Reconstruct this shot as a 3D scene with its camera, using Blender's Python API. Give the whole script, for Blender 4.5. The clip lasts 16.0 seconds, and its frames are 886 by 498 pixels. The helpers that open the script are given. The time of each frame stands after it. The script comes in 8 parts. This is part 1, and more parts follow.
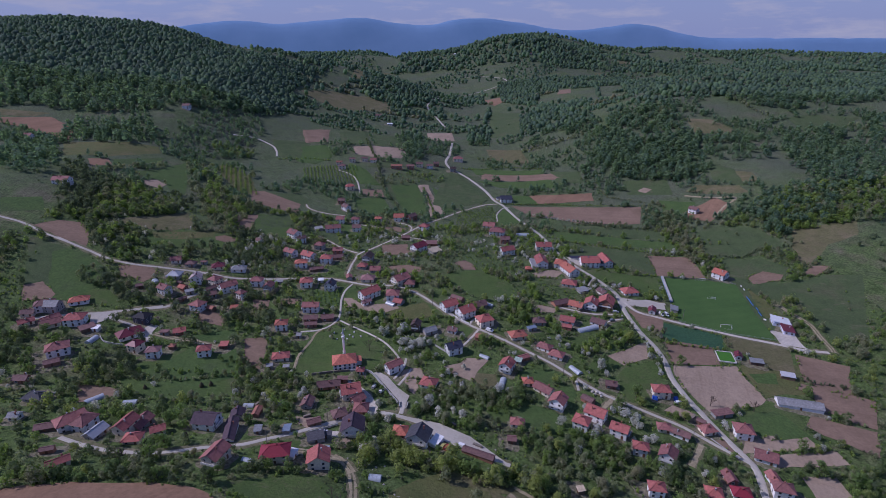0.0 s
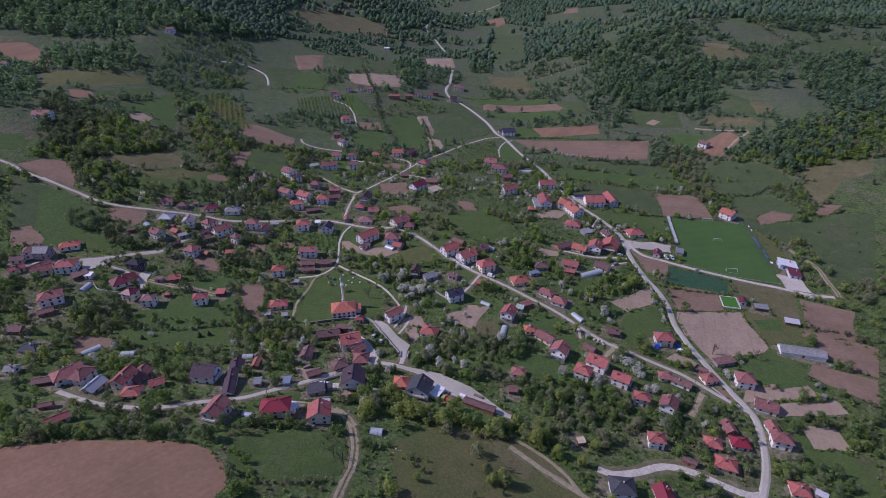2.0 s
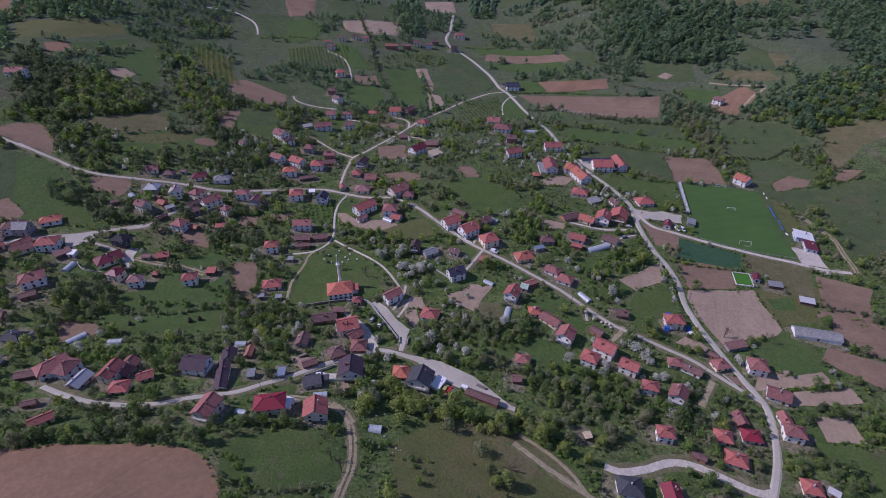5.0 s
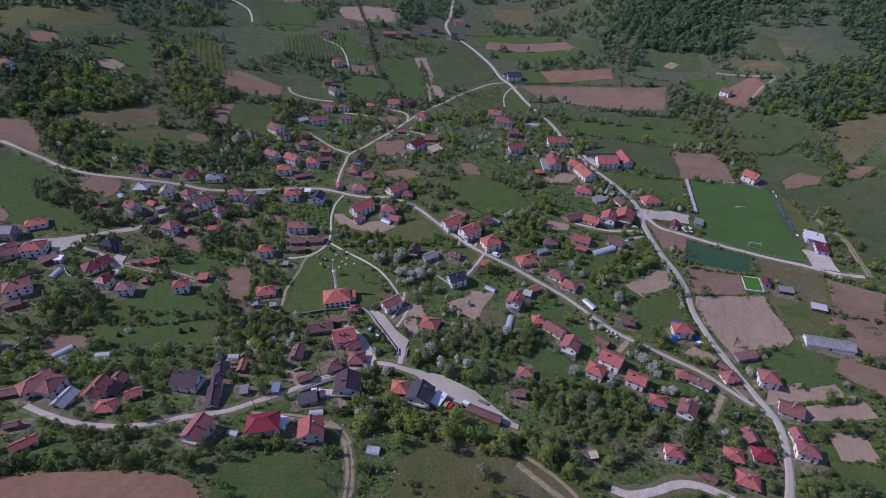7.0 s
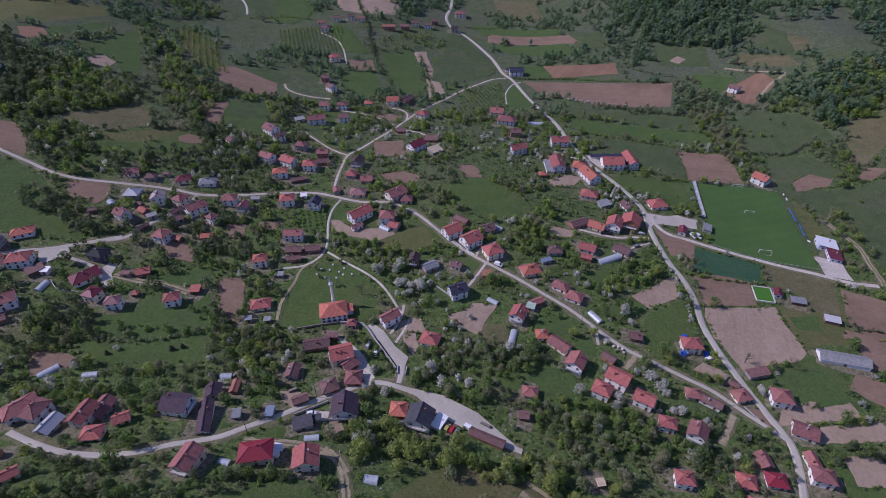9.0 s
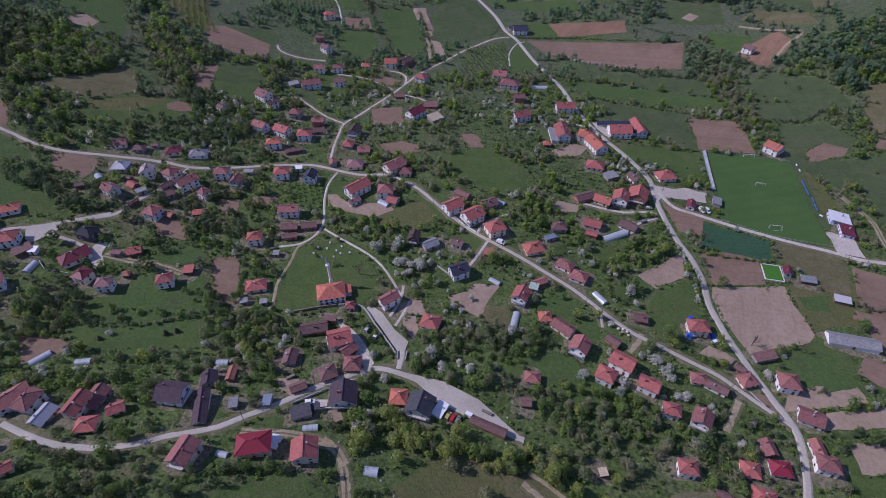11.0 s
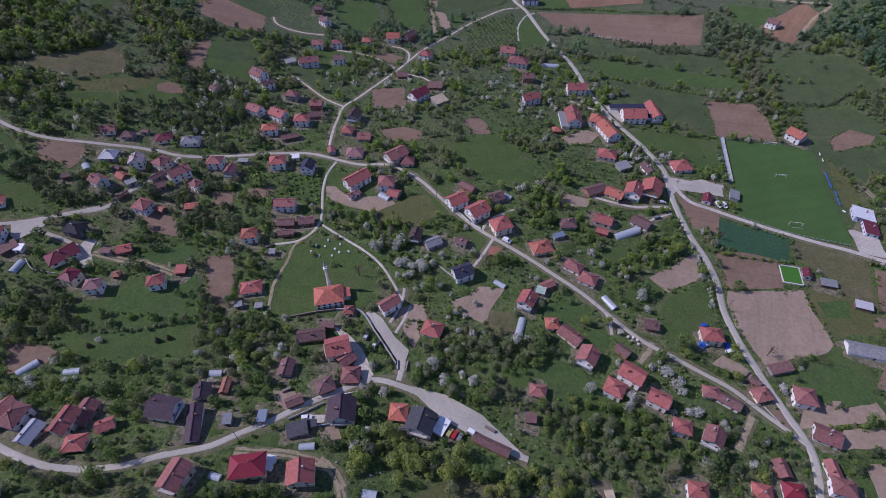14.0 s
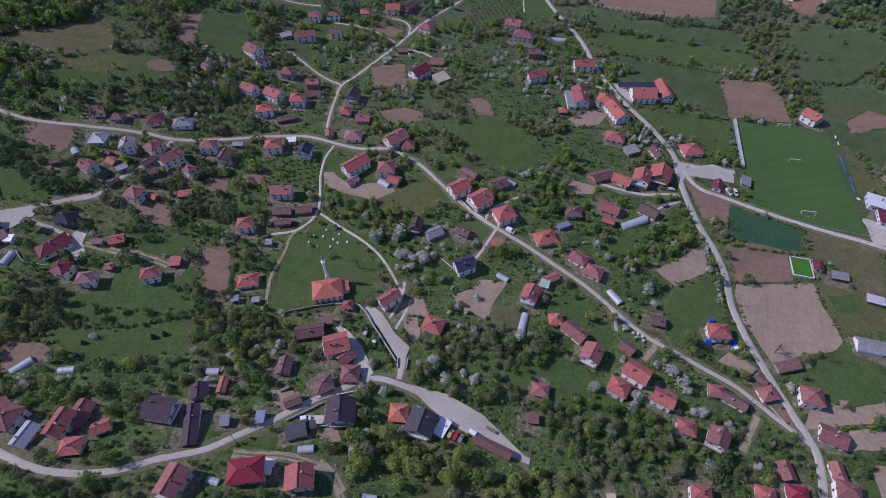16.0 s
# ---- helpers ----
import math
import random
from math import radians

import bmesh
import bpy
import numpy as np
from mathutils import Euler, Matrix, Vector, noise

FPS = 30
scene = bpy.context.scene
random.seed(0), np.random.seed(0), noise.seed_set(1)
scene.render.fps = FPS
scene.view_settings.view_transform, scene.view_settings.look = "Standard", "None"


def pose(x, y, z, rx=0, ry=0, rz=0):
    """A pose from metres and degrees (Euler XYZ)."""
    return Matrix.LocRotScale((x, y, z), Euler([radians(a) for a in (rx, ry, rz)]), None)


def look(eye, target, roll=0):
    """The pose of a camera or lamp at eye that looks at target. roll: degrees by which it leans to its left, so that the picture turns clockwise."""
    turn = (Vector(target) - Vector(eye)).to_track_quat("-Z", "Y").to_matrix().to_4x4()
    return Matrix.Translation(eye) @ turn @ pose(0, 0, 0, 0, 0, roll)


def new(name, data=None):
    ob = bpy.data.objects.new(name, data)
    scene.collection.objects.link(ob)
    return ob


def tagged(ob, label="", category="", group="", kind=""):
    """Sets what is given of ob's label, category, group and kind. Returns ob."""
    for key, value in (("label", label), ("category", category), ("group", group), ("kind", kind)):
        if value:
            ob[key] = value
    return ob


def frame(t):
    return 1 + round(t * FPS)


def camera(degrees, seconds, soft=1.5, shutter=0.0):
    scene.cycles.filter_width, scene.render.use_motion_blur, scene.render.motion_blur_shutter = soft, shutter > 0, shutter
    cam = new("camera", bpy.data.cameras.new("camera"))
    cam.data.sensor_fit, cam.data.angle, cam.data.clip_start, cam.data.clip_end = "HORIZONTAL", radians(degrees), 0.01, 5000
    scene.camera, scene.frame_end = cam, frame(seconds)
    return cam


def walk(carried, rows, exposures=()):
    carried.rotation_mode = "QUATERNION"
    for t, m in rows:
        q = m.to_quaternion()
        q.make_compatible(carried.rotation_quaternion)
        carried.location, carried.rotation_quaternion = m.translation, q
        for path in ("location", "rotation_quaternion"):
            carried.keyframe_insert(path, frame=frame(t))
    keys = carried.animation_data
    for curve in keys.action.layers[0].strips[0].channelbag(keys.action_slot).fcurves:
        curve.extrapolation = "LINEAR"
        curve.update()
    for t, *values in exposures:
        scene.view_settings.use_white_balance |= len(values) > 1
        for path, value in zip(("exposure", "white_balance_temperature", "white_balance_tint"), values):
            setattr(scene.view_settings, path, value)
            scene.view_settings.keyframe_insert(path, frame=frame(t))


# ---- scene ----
cam = camera(79.7, 16.0, 0.75)
METRES, EYE, TILT, LEAN, TURN = 125.0, 178.0, -21.0, 0.0, 0.0
ROWS = [
    (0.0, 0.0, 0.0, 0.0, -0.0, 0.0, 0.0),
    (0.5, -0.0008, 0.0232, 0.021, -0.0, -1.99, 0.04),
    (1.0, -0.0022, 0.0486, 0.0429, -0.02, -4.14, 0.04),
    (1.5, -0.003, 0.0718, 0.0632, -0.03, -5.98, 0.04),
    (2.0, -0.0039, 0.0969, 0.0833, -0.03, -7.88, 0.06),
    (2.5, -0.0046, 0.1209, 0.1057, -0.04, -9.49, 0.07),
    (3.0, -0.0052, 0.1467, 0.1267, -0.02, -10.62, 0.07),
    (3.5, -0.0058, 0.1712, 0.1453, -0.03, -11.46, 0.09),
    (4.0, -0.0064, 0.1981, 0.1641, -0.03, -12.27, 0.1),
    (6.5, -0.0126, 0.3268, 0.2547, -0.13, -15.19, 0.1),
    (7.0, -0.0125, 0.3548, 0.2717, -0.13, -15.45, 0.11),
    (7.5, -0.0124, 0.3814, 0.2895, -0.11, -15.58, 0.12),
    (8.0, -0.0123, 0.4086, 0.307, -0.11, -15.76, 0.14),
    (10.5, -0.0146, 0.5372, 0.3898, -0.1, -19.94, 0.18),
    (11.0, -0.0141, 0.5629, 0.4067, -0.09, -21.43, 0.2),
    (11.5, -0.013, 0.5875, 0.4228, 0.01, -22.51, 0.18),
    (12.0, -0.013, 0.6137, 0.44, 0.13, -23.24, 0.11),
    (12.5, -0.0128, 0.6376, 0.4554, 0.23, -23.81, 0.05),
    (13.0, -0.0109, 0.6641, 0.473, 0.34, -24.42, 0.05),
    (13.5, -0.0108, 0.6888, 0.4896, 0.4, -24.98, 0.0),
    (14.0, -0.0096, 0.7162, 0.507, 0.5, -25.43, -0.01),
    (14.5, -0.0095, 0.7398, 0.5218, 0.56, -26.43, -0.04),
    (15.0, -0.0105, 0.7658, 0.5386, 0.59, -27.77, -0.06),
    (15.5, -0.0102, 0.7902, 0.5549, 0.63, -28.56, -0.07),
    (16.0, -0.0096, 0.817, 0.5732, 0.74, -29.19, -0.09),
]
EXPOSURES = [(0.0, -0.27, 5700, 31), (1.0, -0.17, 5830, 33.5), (3.5, -0.14, 5960, 33.5), (11.0, -0.11, 5890, 32), (16.0, -0.10, 5860, 30)]
walk(cam, [(t, pose(0, 0, EYE, TILT, LEAN, TURN) @ pose(METRES * x, METRES * y, METRES * z, 90 + pitch, roll, yaw)) for t, x, y, z, yaw, pitch, roll in ROWS], EXPOSURES)

# ---- world, sun ----
SUN_AZ, SUN_EL = 174.0, 43.0      # degrees: azimuth of the sun from +x, height
world = bpy.data.worlds.new("sky")
scene.world = world
world.use_nodes = True
wn = world.node_tree.nodes
sky = wn.new("ShaderNodeTexSky")
sky.sky_type = 'NISHITA'
sky.sun_disc = False
sky.sun_elevation = radians(SUN_EL)
sky.sun_rotation = radians(90 - SUN_AZ)
sky.air_density, sky.dust_density, sky.ozone_density = 1.0, 0.15, 3.0
wn["Background"].inputs[1].default_value = 0.094
wl = world.node_tree.links


# hazy horizon and thin cloud over the clear sky
way = wn.new("ShaderNodeTexCoord").outputs["Generated"]
split = wn.new("ShaderNodeSeparateXYZ")
wl.new(way, split.inputs[0])
tone = wn.new("ShaderNodeMix")
tone.data_type, tone.blend_type = 'RGBA', 'MULTIPLY'
tone.inputs["Factor"].default_value = 1.0
tone.inputs["B"].default_value = (0.80, 0.93, 1.18, 1)
wl.new(sky.outputs[0], tone.inputs["A"])
rise = wn.new("ShaderNodeMapRange")
rise.inputs["From Min"].default_value, rise.inputs["From Max"].default_value = 0.02, 0.35
wl.new(split.outputs["Z"], rise.inputs["Value"])
haze = wn.new("ShaderNodeMix")
haze.data_type = 'RGBA'
haze.inputs["A"].default_value = (2.9, 3.5, 5.1, 1)
wl.new(rise.outputs["Result"], haze.inputs["Factor"])
wl.new(tone.outputs["Result"], haze.inputs["B"])
stretch = wn.new("ShaderNodeMapping")
stretch.inputs["Scale"].default_value = (1.0, 1.0, 5.0)
wl.new(way, stretch.inputs["Vector"])
puff = wn.new("ShaderNodeTexNoise")
puff.inputs["Scale"].default_value, puff.inputs["Detail"].default_value, puff.inputs["Roughness"].default_value = 9.0, 6.0, 0.6
wl.new(stretch.outputs["Vector"], puff.inputs["Vector"])
cut = wn.new("ShaderNodeMapRange")
cut.inputs["From Min"].default_value, cut.inputs["From Max"].default_value, cut.inputs["To Max"].default_value = 0.50, 0.70, 0.75
wl.new(puff.outputs["Fac"], cut.inputs["Value"])
cloud = wn.new("ShaderNodeMix")
cloud.data_type = 'RGBA'
cloud.inputs["B"].default_value = (4.6, 4.8, 5.4, 1)
wl.new(cut.outputs["Result"], cloud.inputs["Factor"])
wl.new(haze.outputs["Result"], cloud.inputs["A"])
wl.new(cloud.outputs["Result"], wn["Background"].inputs[0])
sun_data = bpy.data.lights.new("sun", 'SUN')
sun_data.energy, sun_data.angle, sun_data.color = 3.5, radians(0.5), (1.0, 0.96, 0.91)
sun = new("sun", sun_data)
sdir = Vector((math.cos(radians(SUN_AZ)) * math.cos(radians(SUN_EL)), math.sin(radians(SUN_AZ)) * math.cos(radians(SUN_EL)), math.sin(radians(SUN_EL))))
sun.matrix_world = look((0, 0, 400), Vector((0, 0, 400)) - sdir)

# ---- materials ----
MATS = {}


def nodes_of(name, rough=0.8, metal=0.0, spec=0.3):
    m = bpy.data.materials.new(name)
    m.use_nodes = True
    nt = m.node_tree
    b = nt.nodes["Principled BSDF"]
    b.inputs["Roughness"].default_value = rough
    b.inputs["Metallic"].default_value = metal
    b.inputs["Specular IOR Level"].default_value = spec
    MATS[name] = m
    return m, nt, b


def coord(nt, scale=(1, 1, 1), turn=0.0, world_space=True):
    """World (or object) position, turned about z and scaled."""
    if world_space:
        g = nt.nodes.new("ShaderNodeNewGeometry").outputs["Position"]
    else:
        g = nt.nodes.new("ShaderNodeTexCoord").outputs["Object"]
    mp = nt.nodes.new("ShaderNodeMapping")
    mp.inputs["Rotation"].default_value = (0, 0, turn)
    mp.inputs["Scale"].default_value = scale
    nt.links.new(g, mp.inputs["Vector"])
    return mp.outputs["Vector"]


def noise_of(nt, scale, detail=4.0, rough=0.6, vec=None):
    n = nt.nodes.new("ShaderNodeTexNoise")
    n.inputs["Scale"].default_value = scale
    n.inputs["Detail"].default_value = detail
    n.inputs["Roughness"].default_value = rough
    nt.links.new(vec if vec else coord(nt), n.inputs["Vector"])
    return n.outputs["Fac"]


def ramp(nt, fac, stops):
    r = nt.nodes.new("ShaderNodeValToRGB")
    e = r.color_ramp.elements
    while len(e) < len(stops):
        e.new(0.5)
    for el, (p, c) in zip(e, stops):
        el.position = p
        el.color = (*c, 1)
    nt.links.new(fac, r.inputs["Fac"])
    return r.outputs["Color"]


def mix(nt, fac, a, b, mode='MIX'):
    m = nt.nodes.new("ShaderNodeMix")
    m.data_type, m.blend_type = 'RGBA', mode
    for sock, v in ((m.inputs["Factor"], fac), (m.inputs["A"], a), (m.inputs["B"], b)):
        if isinstance(v, (int, float)):
            sock.default_value = v
        elif isinstance(v, tuple):
            sock.default_value = (*v, 1)
        else:
            nt.links.new(v, sock)
    return m.outputs["Result"]


def bump(nt, b, height, strength=0.5, dist=0.1):
    n = nt.nodes.new("ShaderNodeBump")
    n.inputs["Strength"].default_value = strength
    n.inputs["Distance"].default_value = dist
    nt.links.new(height, n.inputs["Height"])
    nt.links.new(n.outputs["Normal"], b.inputs["Normal"])


def wave_of(nt, scale, turn, distort=1.0):
    w = nt.nodes.new("ShaderNodeTexWave")
    w.inputs["Scale"].default_value = scale
    w.inputs["Distortion"].default_value = distort
    w.inputs["Detail"].default_value = 2
    nt.links.new(coord(nt, turn=turn), w.inputs["Vector"])
    return w.outputs["Fac"]


def scaled(c, k):
    return tuple(v * k for v in c)


def streaks(nt, turn, along, across):
    """Position turned to the rows of a field and stretched along them."""
    mp = nt.nodes.new("ShaderNodeMapping")
    mp.vector_type = 'TEXTURE'
    mp.inputs["Rotation"].default_value = (0, 0, turn)
    mp.inputs["Scale"].default_value = (along, across, 20.0)
    nt.links.new(nt.nodes.new("ShaderNodeNewGeometry").outputs["Position"], mp.inputs["Vector"])
    return mp.outputs["Vector"]


def turf(name, a, b, c, big=0.02, fine=0.6, furrow=None, rough_patch=0.0, soft=False):
    """Grass or soil: three tones at several scales, with fine relief, in rows where furrow gives their turn."""
    m, nt, bs = nodes_of(name, 0.95, 0, 0.1)
    n1 = noise_of(nt, big, 6, 0.65)
    n2 = noise_of(nt, fine, 5, 0.75)
    n3 = noise_of(nt, 0.13, 4, 0.65)
    col = ramp(nt, n1, [(0.3, a), (0.5, b), (0.68, c)])
    if rough_patch:
        tuft = ramp(nt, n3, [(0.36, (1.12, 1.10, 1.05)), (0.50, (0.95, 0.98, 0.9)), (0.64, (0.56, 0.62, 0.52))])
        col = mix(nt, rough_patch, col, tuft, 'MULTIPLY')
        dry = noise_of(nt, 0.07, 5, 0.7, coord(nt, (1.0, 1.6, 1.0)))
        col = mix(nt, ramp(nt, dry, [(0.60, (0, 0, 0)), (0.76, (0.7,) * 3)]), col, (0.185, 0.150, 0.110))
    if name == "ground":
        # beyond y 330: rough pasture tone, with distance haze put into its colour
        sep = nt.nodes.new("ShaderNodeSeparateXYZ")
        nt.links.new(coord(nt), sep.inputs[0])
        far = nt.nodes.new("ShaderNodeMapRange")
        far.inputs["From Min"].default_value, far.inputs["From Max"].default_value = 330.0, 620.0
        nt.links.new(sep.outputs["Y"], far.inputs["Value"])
        hazed_land = mix(nt, 1.0, far.outputs["Result"], ramp(nt, noise_of(nt, 0.012, 5, 0.65), [(0.35, (0.25,) * 3), (0.62, (0.85,) * 3)]), 'MULTIPLY')
        col = mix(nt, hazed_land, col, (0.102, 0.118, 0.082))
    lo, hi = (0.40, 1.48) if furrow is None and not soft else ((0.74, 1.2) if furrow is None else (0.84, 1.12))
    col = mix(nt, 0.9, col, ramp(nt, n2, [(0.36, (lo,) * 3), (0.64, (hi,) * 3)]), 'MULTIPLY')
    if furrow is not None:
        w = noise_of(nt, 1.0, 3, 0.6, streaks(nt, furrow, 45.0, 1.6))
        col = mix(nt, 0.4, col, ramp(nt, w, [(0.3, (0.84,) * 3), (0.7, (1.12,) * 3)]), 'MULTIPLY')
        w2 = noise_of(nt, 1.0, 2, 0.5, streaks(nt, furrow, 160.0, 9.0))
        col = mix(nt, 0.45, col, ramp(nt, w2, [(0.3, (0.84,) * 3), (0.7, (1.12,) * 3)]), 'MULTIPLY')
        w3 = noise_of(nt, 1.0, 1, 0.5, streaks(nt, furrow + 0.08, 400.0, 3.5))
        col = mix(nt, 0.4, col, ramp(nt, w3, [(0.66, (1.0,) * 3), (0.72, (0.74, 0.72, 0.70))]), 'MULTIPLY')
        bump(nt, bs, n2, 0.4, 0.3)
    else:
        bump(nt, bs, n2, 0.8, 0.6)
    nt.links.new(col, bs.inputs["Base Color"])
    return m


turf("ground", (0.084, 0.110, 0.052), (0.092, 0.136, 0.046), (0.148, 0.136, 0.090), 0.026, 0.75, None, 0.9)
turf("meadow", (0.067, 0.106, 0.039), (0.082, 0.126, 0.039), (0.099, 0.116, 0.054), 0.03, 0.95, None, 0.30, True)
turf("lush", (0.059, 0.103, 0.036), (0.076, 0.123, 0.039), (0.070, 0.101, 0.042), 0.04, 0.6, None, 0.0, True)
turf("crop", (0.036, 0.088, 0.050), (0.042, 0.100, 0.053), (0.052, 0.108, 0.050), 0.03, 0.7, None, 0.0, True)
turf("drygrass", (0.162, 0.136, 0.082), (0.132, 0.128, 0.064), (0.190, 0.158, 0.100), 0.03, 0.8, None, 0.4, True)
turf("soil", (0.205, 0.140, 0.098), (0.236, 0.163, 0.117), (0.178, 0.124, 0.086), 0.025, 0.5, -0.25)
turf("tansoil", (0.297, 0.225, 0.164), (0.334, 0.257, 0.191), (0.263, 0.197, 0.142), 0.025, 0.5, 1.2)
turf("redsoil", (0.232, 0.143, 0.092), (0.256, 0.158, 0.103), (0.196, 0.122, 0.080), 0.02, 0.5, 0.95)
turf("lane", (0.487, 0.446, 0.386), (0.558, 0.511, 0.446), (0.403, 0.362, 0.302), 0.05, 0.8, soft=True)
turf("pasture", (0.073, 0.097, 0.049), (0.079, 0.112, 0.049), (0.099, 0.109, 0.061), 0.03, 0.95, None, 0.35, True)
turf("yard", (0.150, 0.150, 0.085), (0.200, 0.178, 0.125), (0.102, 0.124, 0.056), 0.12, 0.7)
turf("verge", (0.205, 0.178, 0.115), (0.140, 0.142, 0.074), (0.250, 0.215, 0.150), 0.12, 0.9, soft=True)
turf("olive", (0.102, 0.122, 0.046), (0.120, 0.126, 0.052), (0.152, 0.136, 0.066), 0.05, 0.9, None, 0.25, True)
turf("dirt", (0.310, 0.258, 0.168), (0.365, 0.310, 0.205), (0.230, 0.205, 0.118), 0.15, 0.9, soft=True)


def asphalt():
    m, nt, b = nodes_of("asphalt", 0.85, 0, 0.3)
    col = ramp(nt, noise_of(nt, 0.06, 5, 0.6), [(0.3, (0.368, 0.340, 0.286)), (0.7, (0.485, 0.450, 0.385))])
    col = mix(nt, 0.6, col, ramp(nt, noise_of(nt, 0.9, 5, 0.7), [(0.3, (0.75,) * 3), (0.7, (1.15,) * 3)]), 'MULTIPLY')
    nt.links.new(col, b.inputs["Base Color"])


asphalt()


def pitch_grass():
    m, nt, b = nodes_of("pitch", 0.95, 0, 0.1)
    col = ramp(nt, noise_of(nt, 0.05, 5, 0.6), [(0.3, (0.056, 0.112, 0.034)), (0.7, (0.070, 0.132, 0.040))])
    col = mix(nt, 0.5, col, ramp(nt, wave_of(nt, 0.035, 1.32, 0.3), [(0.3, (0.95,) * 3), (0.7, (1.03,) * 3)]), 'MULTIPLY')
    col = mix(nt, 0.5, col, ramp(nt, noise_of(nt, 0.9, 4), [(0.3, (0.8,) * 3), (0.7, (1.15,) * 3)]), 'MULTIPLY')
    nt.links.new(col, b.inputs["Base Color"])


pitch_grass()


def paint(name, c, rough=0.7, spot=0.25, scale=0.6, metal=0.0, rows=False):
    """Plaster, tiles or sheet: weathered at two scales and varied from one thing to the next; rows: courses of tiles."""
    m, nt, b = nodes_of(name, rough, metal, 0.3)
    oi = nt.nodes.new("ShaderNodeObjectInfo")
    v = ramp(nt, oi.outputs["Random"], [(0.0, (0.80, 0.82, 0.84)), (0.5, (1.0, 1.0, 1.0)), (1.0, (1.18, 1.12, 1.08))])
    col = mix(nt, 1.0, c, v, 'MULTIPLY')
    n = noise_of(nt, scale, 6, 0.7, coord(nt))
    col = mix(nt, 1.0, col, ramp(nt, n, [(0.25, (1 - spot * 1.6,) * 3), (0.7, (1 + spot * 0.5,) * 3)]), 'MULTIPLY')
    col = mix(nt, 0.6, col, ramp(nt, noise_of(nt, 3.5, 3, 0.6), [(0.3, (0.85,) * 3), (0.7, (1.1,) * 3)]), 'MULTIPLY')
    if rows:
        w = nt.nodes.new("ShaderNodeTexWave")
        w.bands_direction = 'Z'
        w.inputs["Scale"].default_value = 2.2
        w.inputs["Distortion"].default_value = 0.4
        nt.links.new(coord(nt, world_space=False), w.inputs["Vector"])
        bump(nt, b, w.outputs["Fac"], 0.5, 0.04)
        col = mix(nt, 0.3, col, ramp(nt, w.outputs["Fac"], [(0.1, (0.75,) * 3), (0.5, (1.05,) * 3)]), 'MULTIPLY')
    nt.links.new(col, b.inputs["Base Color"])
    return m


ROOFS = {
    "red": ((0.395, 0.131, 0.115), "red"), "orange": ((0.476, 0.160, 0.113), "orange-red"), "redbrown": ((0.313, 0.134, 0.123), "faded red"),
    "brown": ((0.196, 0.110, 0.103), "old brown"), "orangebrown": ((0.360, 0.154, 0.110), "rusty orange"), "crimson": ((0.232, 0.029, 0.046), "crimson"),
    "crimsondark": ((0.176, 0.036, 0.051), "dark crimson"), "pinkbrown": ((0.314, 0.173, 0.167), "bleached pink-brown"), "plum": ((0.085, 0.058, 0.075), "dark plum"),
    "darkbrown": ((0.085, 0.060, 0.055), "dark brown"), "navy": ((0.050, 0.055, 0.085), "dark blue-grey"), "black": ((0.025, 0.027, 0.035), "black"),
    "darkgrey": ((0.070, 0.072, 0.085), "dark grey"), "pinkgrey": ((0.420, 0.340, 0.330), "pale pink-grey"), "greyroof": ((0.260, 0.270, 0.280), "grey"),
    "blueroof": ((0.150, 0.200, 0.270), "blue-grey"), "metal": ((0.416, 0.432, 0.464), "bright grey metal"), "white": ((0.780, 0.790, 0.800), "white"),
    "tan": ((0.480, 0.400, 0.290), "tan"), "mint": ((0.330, 0.450, 0.385), "pale green"), "solar": ((0.030, 0.035, 0.070), "dark solar-panelled"),
}
for key, (c, words) in ROOFS.items():
    sheet = key in ("metal", "white", "blueroof", "crimson", "crimsondark")
    paint("roof_" + key, c, 0.5 if sheet else 0.75, 0.12 if sheet else 0.3, 0.8, 0.0, not sheet and key != "solar")
WALLS = {"white": (0.82, 0.82, 0.81), "cream": (0.78, 0.70, 0.57), "grey": (0.36, 0.35, 0.34), "brick": (0.34, 0.17, 0.12), "wood": (0.17, 0.12, 0.09),
         "dark": (0.10, 0.10, 0.12), "blue": (0.62, 0.66, 0.80)}
WALL_WORDS = {"white": "white plastered", "cream": "cream plastered", "grey": "bare grey", "brick": "bare brick", "wood": "weathered board", "dark": "dark grey", "blue": "white and blue"}
for key, c in WALLS.items():
    paint("wall_" + key, c, 0.85, 0.18, 0.5)
for key, c, r in (("frame", (0.62, 0.60, 0.57), 0.5), ("door_wood", (0.16, 0.08, 0.05), 0.6), ("concrete", (0.45, 0.44, 0.43), 0.9), ("chimney_brick", (0.30, 0.13, 0.10), 0.9),
                  ("bluepaint", (0.05, 0.16, 0.46), 0.5), ("bench_blue", (0.26, 0.33, 0.46), 0.6), ("whitepaint", (0.8, 0.8, 0.8), 0.5), ("blackrubber", (0.02, 0.02, 0.02), 0.8), ("bark", (0.11, 0.085, 0.065), 0.9),
                  ("hay", (0.10, 0.085, 0.045), 0.95), ("bale_film", (0.62, 0.58, 0.50), 0.45), ("stone", (0.62, 0.60, 0.58), 0.8), ("rock", (0.34, 0.32, 0.30), 0.95), ("wire_grey", (0.35, 0.36, 0.38), 0.5), ("tarp", (0.03, 0.11, 0.50), 0.45),
                  ("turf_green", (0.050, 0.170, 0.020), 0.9), ("post_wood", (0.22, 0.19, 0.16), 0.9)):
    paint(key, c, r, 0.2, 1.0)


